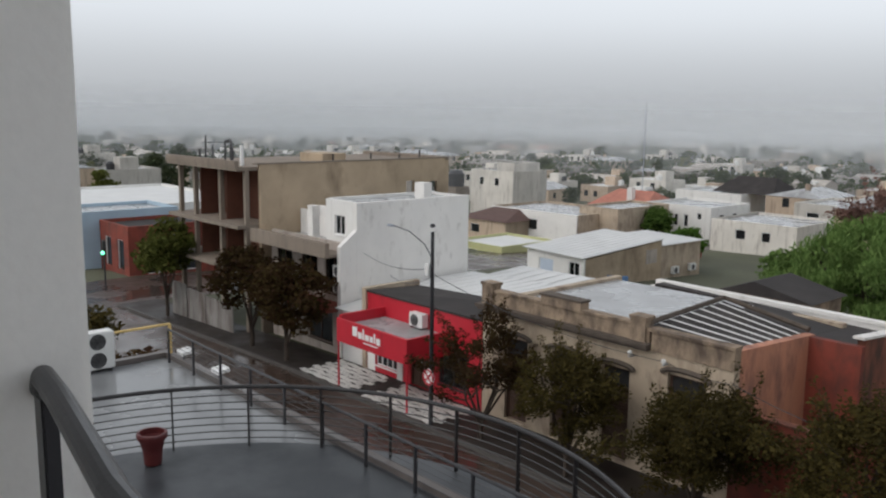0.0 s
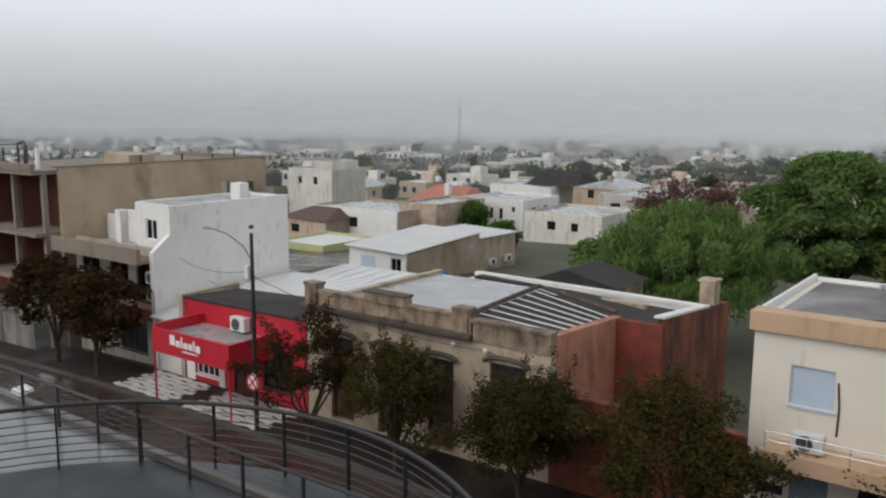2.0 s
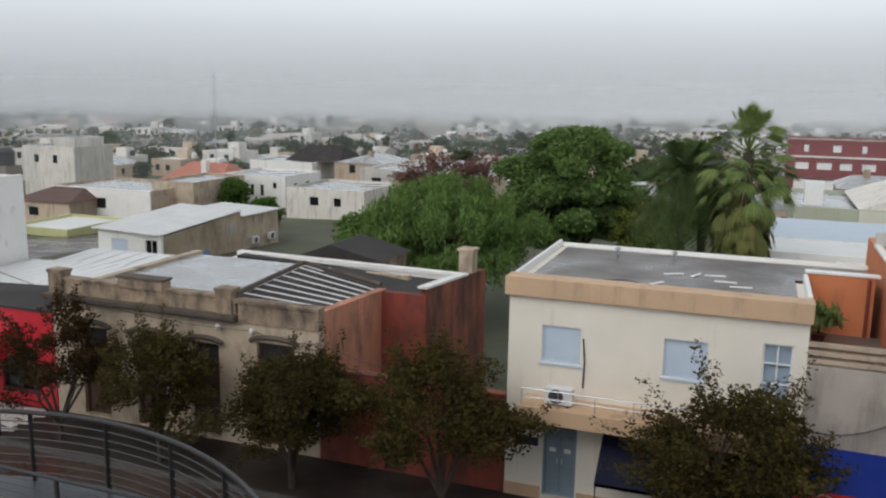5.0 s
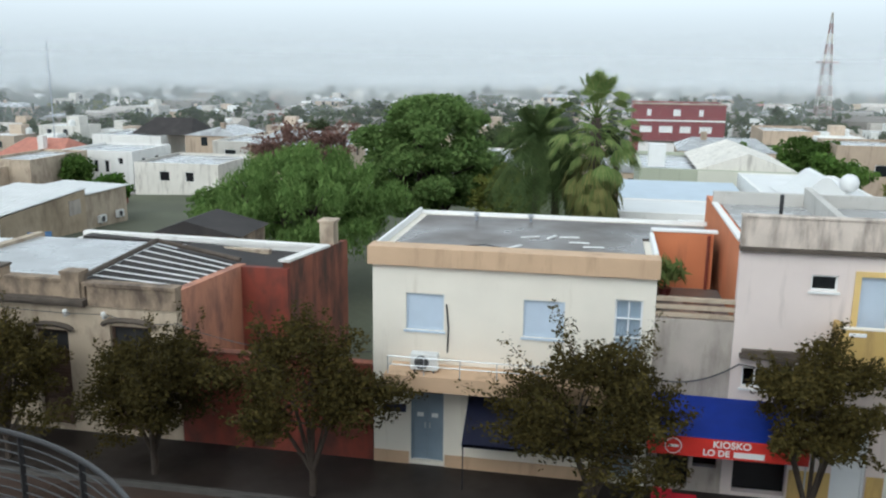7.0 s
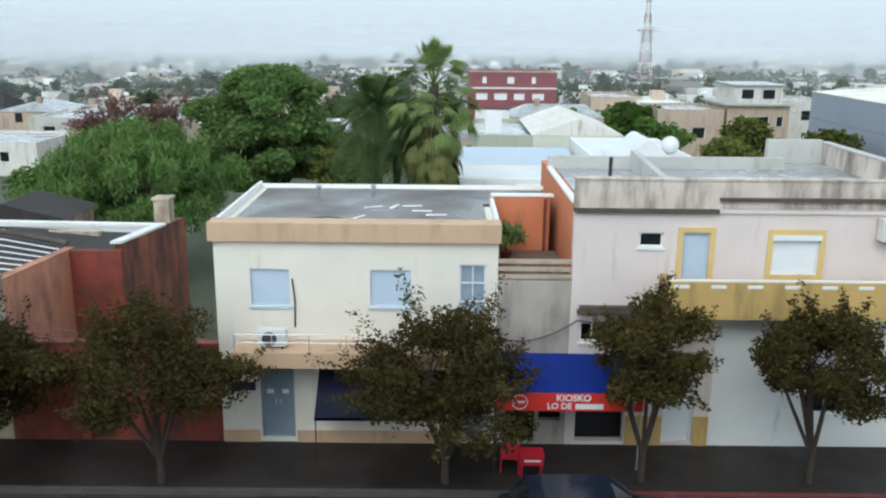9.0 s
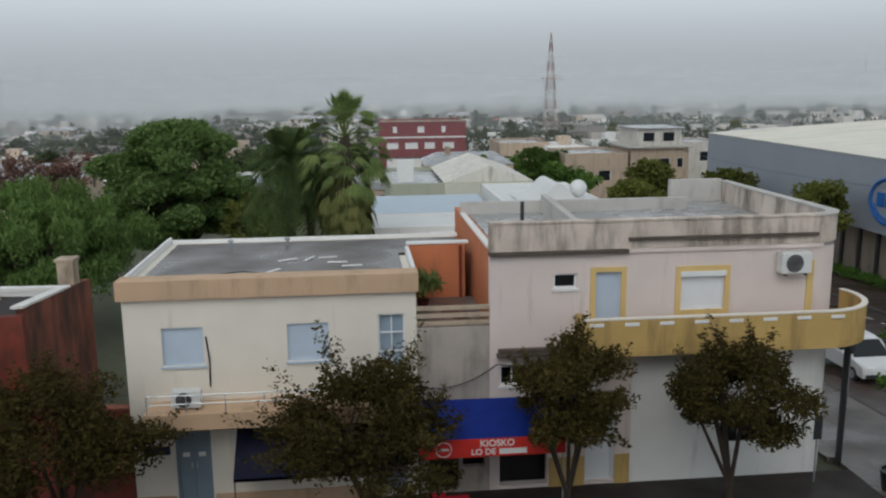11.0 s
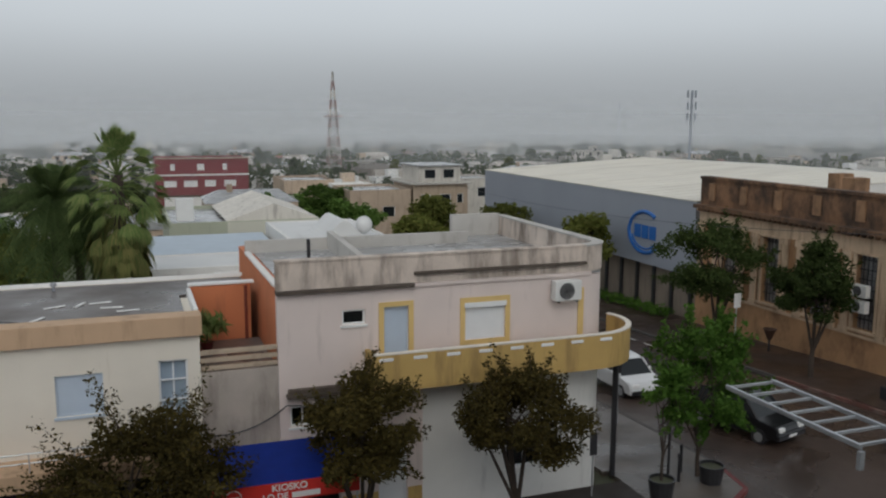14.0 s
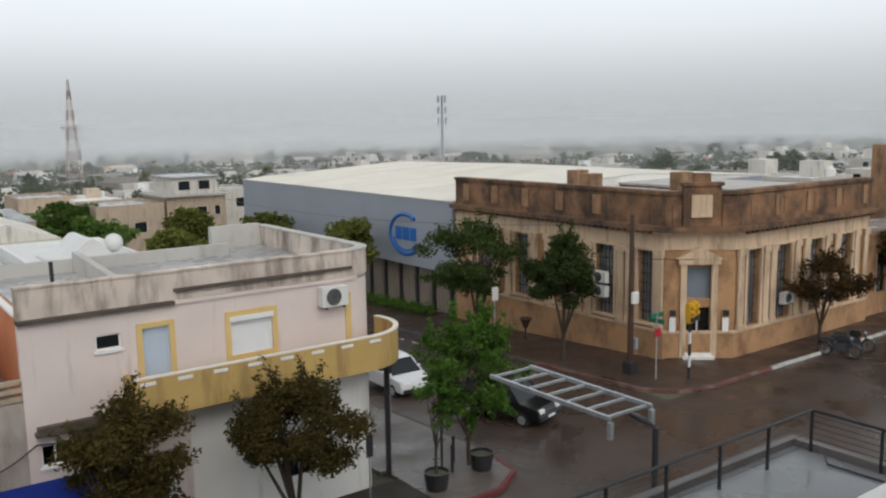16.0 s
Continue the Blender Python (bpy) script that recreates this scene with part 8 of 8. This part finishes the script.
def town_tree(seed, material, label, h, w):
    rn = random.Random(seed)
    r = thing("town_tree", (0, 0, 0), label, "tree", "town trees")
    part("trunk", tube([(0, 0, -1), (0.1, 0, h * 0.35), (0, 0, h * 0.6)], 0.22, 6, r_end=0.1), bark, r)
    cs = []
    for i in range(26):
        a, k = rn.uniform(0, math.tau), rn.uniform(-1, 1)
        q = math.sqrt(1 - k * k) * rn.uniform(0.3, 1)
        cs.append((math.cos(a) * q * w * 0.4, math.sin(a) * q * w * 0.4, h * 0.62 + k * h * 0.3))
    leaves("crown", r, material, cs, w * 0.17, 1100, 0.34, 0, seed)
    return r


tprotos = [town_tree(60, leaf_town, "distant round green garden tree", 7.0, 7.5), town_tree(61, leaf_town, "distant spreading dull green tree", 6.0, 8.5), town_tree(62, leaf_gold, "distant small tree turning yellow", 6.5, 6.0),
           town_tree(63, leaf_town, "distant dark green garden tree", 8.5, 7.0), town_tree(64, leaf_town, "distant tall and narrow green tree", 8.5, 3.6), town_tree(65, leaf_town, "distant broad dull green tree", 8.0, 9.0)]
count, tries = 0, 0
while count < 390 and tries < 20000:
    tries += 1
    ang = radians(rnd.uniform(-66, 78))
    dist = 66 + 360 * rnd.random()
    x, y = -math.sin(ang) * dist, math.cos(ang) * dist
    if y < 24 or not free(x, y, 0.4):
        continue
    p = tprotos[count % 6]
    s = rnd.uniform(0.5, 1.0)
    m = pose(x, y, ground_z(x, y), 0, 0, rnd.uniform(0, 360))
    if count < 6:
        p.matrix_basis = m
    else:
        c = copy_thing(p, m)
        c.scale = (s, s, s)
    count += 1

# far woods that close the plain
rng = np.random.default_rng(7)
wn_ = 2200
ang = np.radians(rng.uniform(-68, 80, wn_))
dist = 190 + 600 * rng.random(wn_) ** 1.1
wx, wy = -np.sin(ang) * dist, np.cos(ang) * dist
keepm = (wy > 30) & ((wx - 12) ** 2 + (wy - 155) ** 2 > 900)
woods = thing("far_woods", (0, 500, ground_z(0, 500)), "hazy belt of distant woods", "woods", kind="stuff")
leaves("foliage", woods, leaf_town, [(a, b, ground_z(a, b) + 1.6 + 2.6 * c) for a, b, c in zip(wx[keepm], wy[keepm], rng.random(wn_)[keepm])], 5.2, 90000, 0.95, 0, 8, flat=0.5)


def far_houses(count=900, seed=12):
    """Small pitched and flat houses past the countable ones, joined as one sheet of town."""
    rn = np.random.default_rng(seed)
    vs, fs = [], []
    for _ in range(count):
        a_, d_ = math.radians(rn.uniform(-66, 78)), 190 + 420 * rn.random()
        x, y = -math.sin(a_) * d_, math.cos(a_) * d_
        if y < 60 or (x - 12) ** 2 + (y - 155) ** 2 < 900:
            continue
        w, d, h, rise = rn.uniform(3.0, 6.5), rn.uniform(3, 5), rn.uniform(2.8, 5.0), rn.choice((0.0, 0.0, 1.0))
        g, k = ground_z(x, y) - 0.5, len(vs)
        vs += [(x + p * w, y + q * d, g + e) for e in (0, h) for p, q in ((-1, -1), (1, -1), (1, 1), (-1, 1))]
        vs += [(x - w, y, g + h + rise), (x + w, y, g + h + rise)]
        fs += [(k + i, k + (i + 1) % 4, k + 4 + (i + 1) % 4, k + 4 + i) for i in range(4)]
        fs += [(k + 4, k + 5, k + 9, k + 8), (k + 7, k + 8, k + 9, k + 6), (k + 4, k + 8, k + 7), (k + 5, k + 6, k + 9)]
    me = bpy.data.meshes.new("far_houses")
    me.from_pydata(vs, [], fs)
    me.materials.append(mat("far_town_render", (0.36, 0.33, 0.295), 0.85, 0.15, 0.3, 6, 0.0, (0.22, 0.17, 0.14), 0.4, rand=0.55, island=True))
    tagged(new("far_houses", me), "pale houses of the far town in the mist", "houses", kind="stuff")


far_houses()


def far_hills():
    """A low wooded ridge that closes the plain to the west and north."""
    bm = bmesh.new()
    rings = []
    for i in range(81):
        a_ = radians(-78 + 160 * i / 80)
        west = max(0.0, min(1.0, (math.degrees(a_) - 25) / 30))
        top = -14 + 3 * noise.noise(Vector((i * 0.13, 0, 0))) + west * (7 + 4 * noise.noise(Vector((i * 0.21, 5, 0))))
        rings.append([bm.verts.new((-math.sin(a_) * d_, math.cos(a_) * d_, z_)) for d_, z_ in ((560, -26), (640, top - 4), (700, top), (780, -26))])
    for p, q in zip(rings, rings[1:]):
        for k in range(3):
            bm.faces.new((p[k], q[k], q[k + 1], p[k + 1]))
    solo("backdrop_hills", bm, mat("far_wooded_slope", (0.06, 0.07, 0.05), 0.95, 0.4, 0.02, 0.3, 0.0), "low wooded ridge beyond the town", "hills", kind="structure")


far_hills()


# ---------------------------------------------------------------- see-through sheets standing in for haze over the plain
def haze_mat(name, alpha, crest, glow_sky=False):
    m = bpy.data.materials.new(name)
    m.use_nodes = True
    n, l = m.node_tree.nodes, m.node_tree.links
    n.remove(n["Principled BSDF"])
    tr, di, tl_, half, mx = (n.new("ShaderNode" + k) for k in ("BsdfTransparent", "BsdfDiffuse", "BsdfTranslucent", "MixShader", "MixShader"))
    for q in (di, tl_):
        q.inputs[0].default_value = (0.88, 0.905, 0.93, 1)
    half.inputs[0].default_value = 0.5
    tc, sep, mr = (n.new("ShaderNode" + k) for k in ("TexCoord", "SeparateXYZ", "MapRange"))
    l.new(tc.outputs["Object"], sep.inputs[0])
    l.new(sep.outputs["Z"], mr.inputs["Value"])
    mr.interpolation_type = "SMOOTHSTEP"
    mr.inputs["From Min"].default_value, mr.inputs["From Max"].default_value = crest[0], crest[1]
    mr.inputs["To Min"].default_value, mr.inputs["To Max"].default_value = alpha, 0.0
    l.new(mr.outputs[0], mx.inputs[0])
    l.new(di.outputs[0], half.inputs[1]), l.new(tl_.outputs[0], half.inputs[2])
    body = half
    # the farthest sheet emits light: its grey glow imitates hazy sky
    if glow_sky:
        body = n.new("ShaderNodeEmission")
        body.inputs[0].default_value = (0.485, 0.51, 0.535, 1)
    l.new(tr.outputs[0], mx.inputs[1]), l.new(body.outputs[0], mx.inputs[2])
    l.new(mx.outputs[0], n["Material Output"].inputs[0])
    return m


# haze built as upright pale sheets, denser with distance, fading out upward
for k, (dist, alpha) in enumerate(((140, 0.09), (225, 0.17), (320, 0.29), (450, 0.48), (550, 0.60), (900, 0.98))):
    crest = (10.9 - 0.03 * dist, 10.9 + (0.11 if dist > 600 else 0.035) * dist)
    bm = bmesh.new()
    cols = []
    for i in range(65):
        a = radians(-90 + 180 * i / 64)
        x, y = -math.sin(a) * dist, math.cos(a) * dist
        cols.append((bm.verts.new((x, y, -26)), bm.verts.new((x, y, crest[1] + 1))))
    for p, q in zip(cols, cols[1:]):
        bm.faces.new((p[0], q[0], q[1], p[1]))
    solo("backdrop_haze", bm, haze_mat("haze_sheet", alpha, crest, dist > 600), "see-through grey sheet standing in for haze", "mist", "mist banks", "structure")
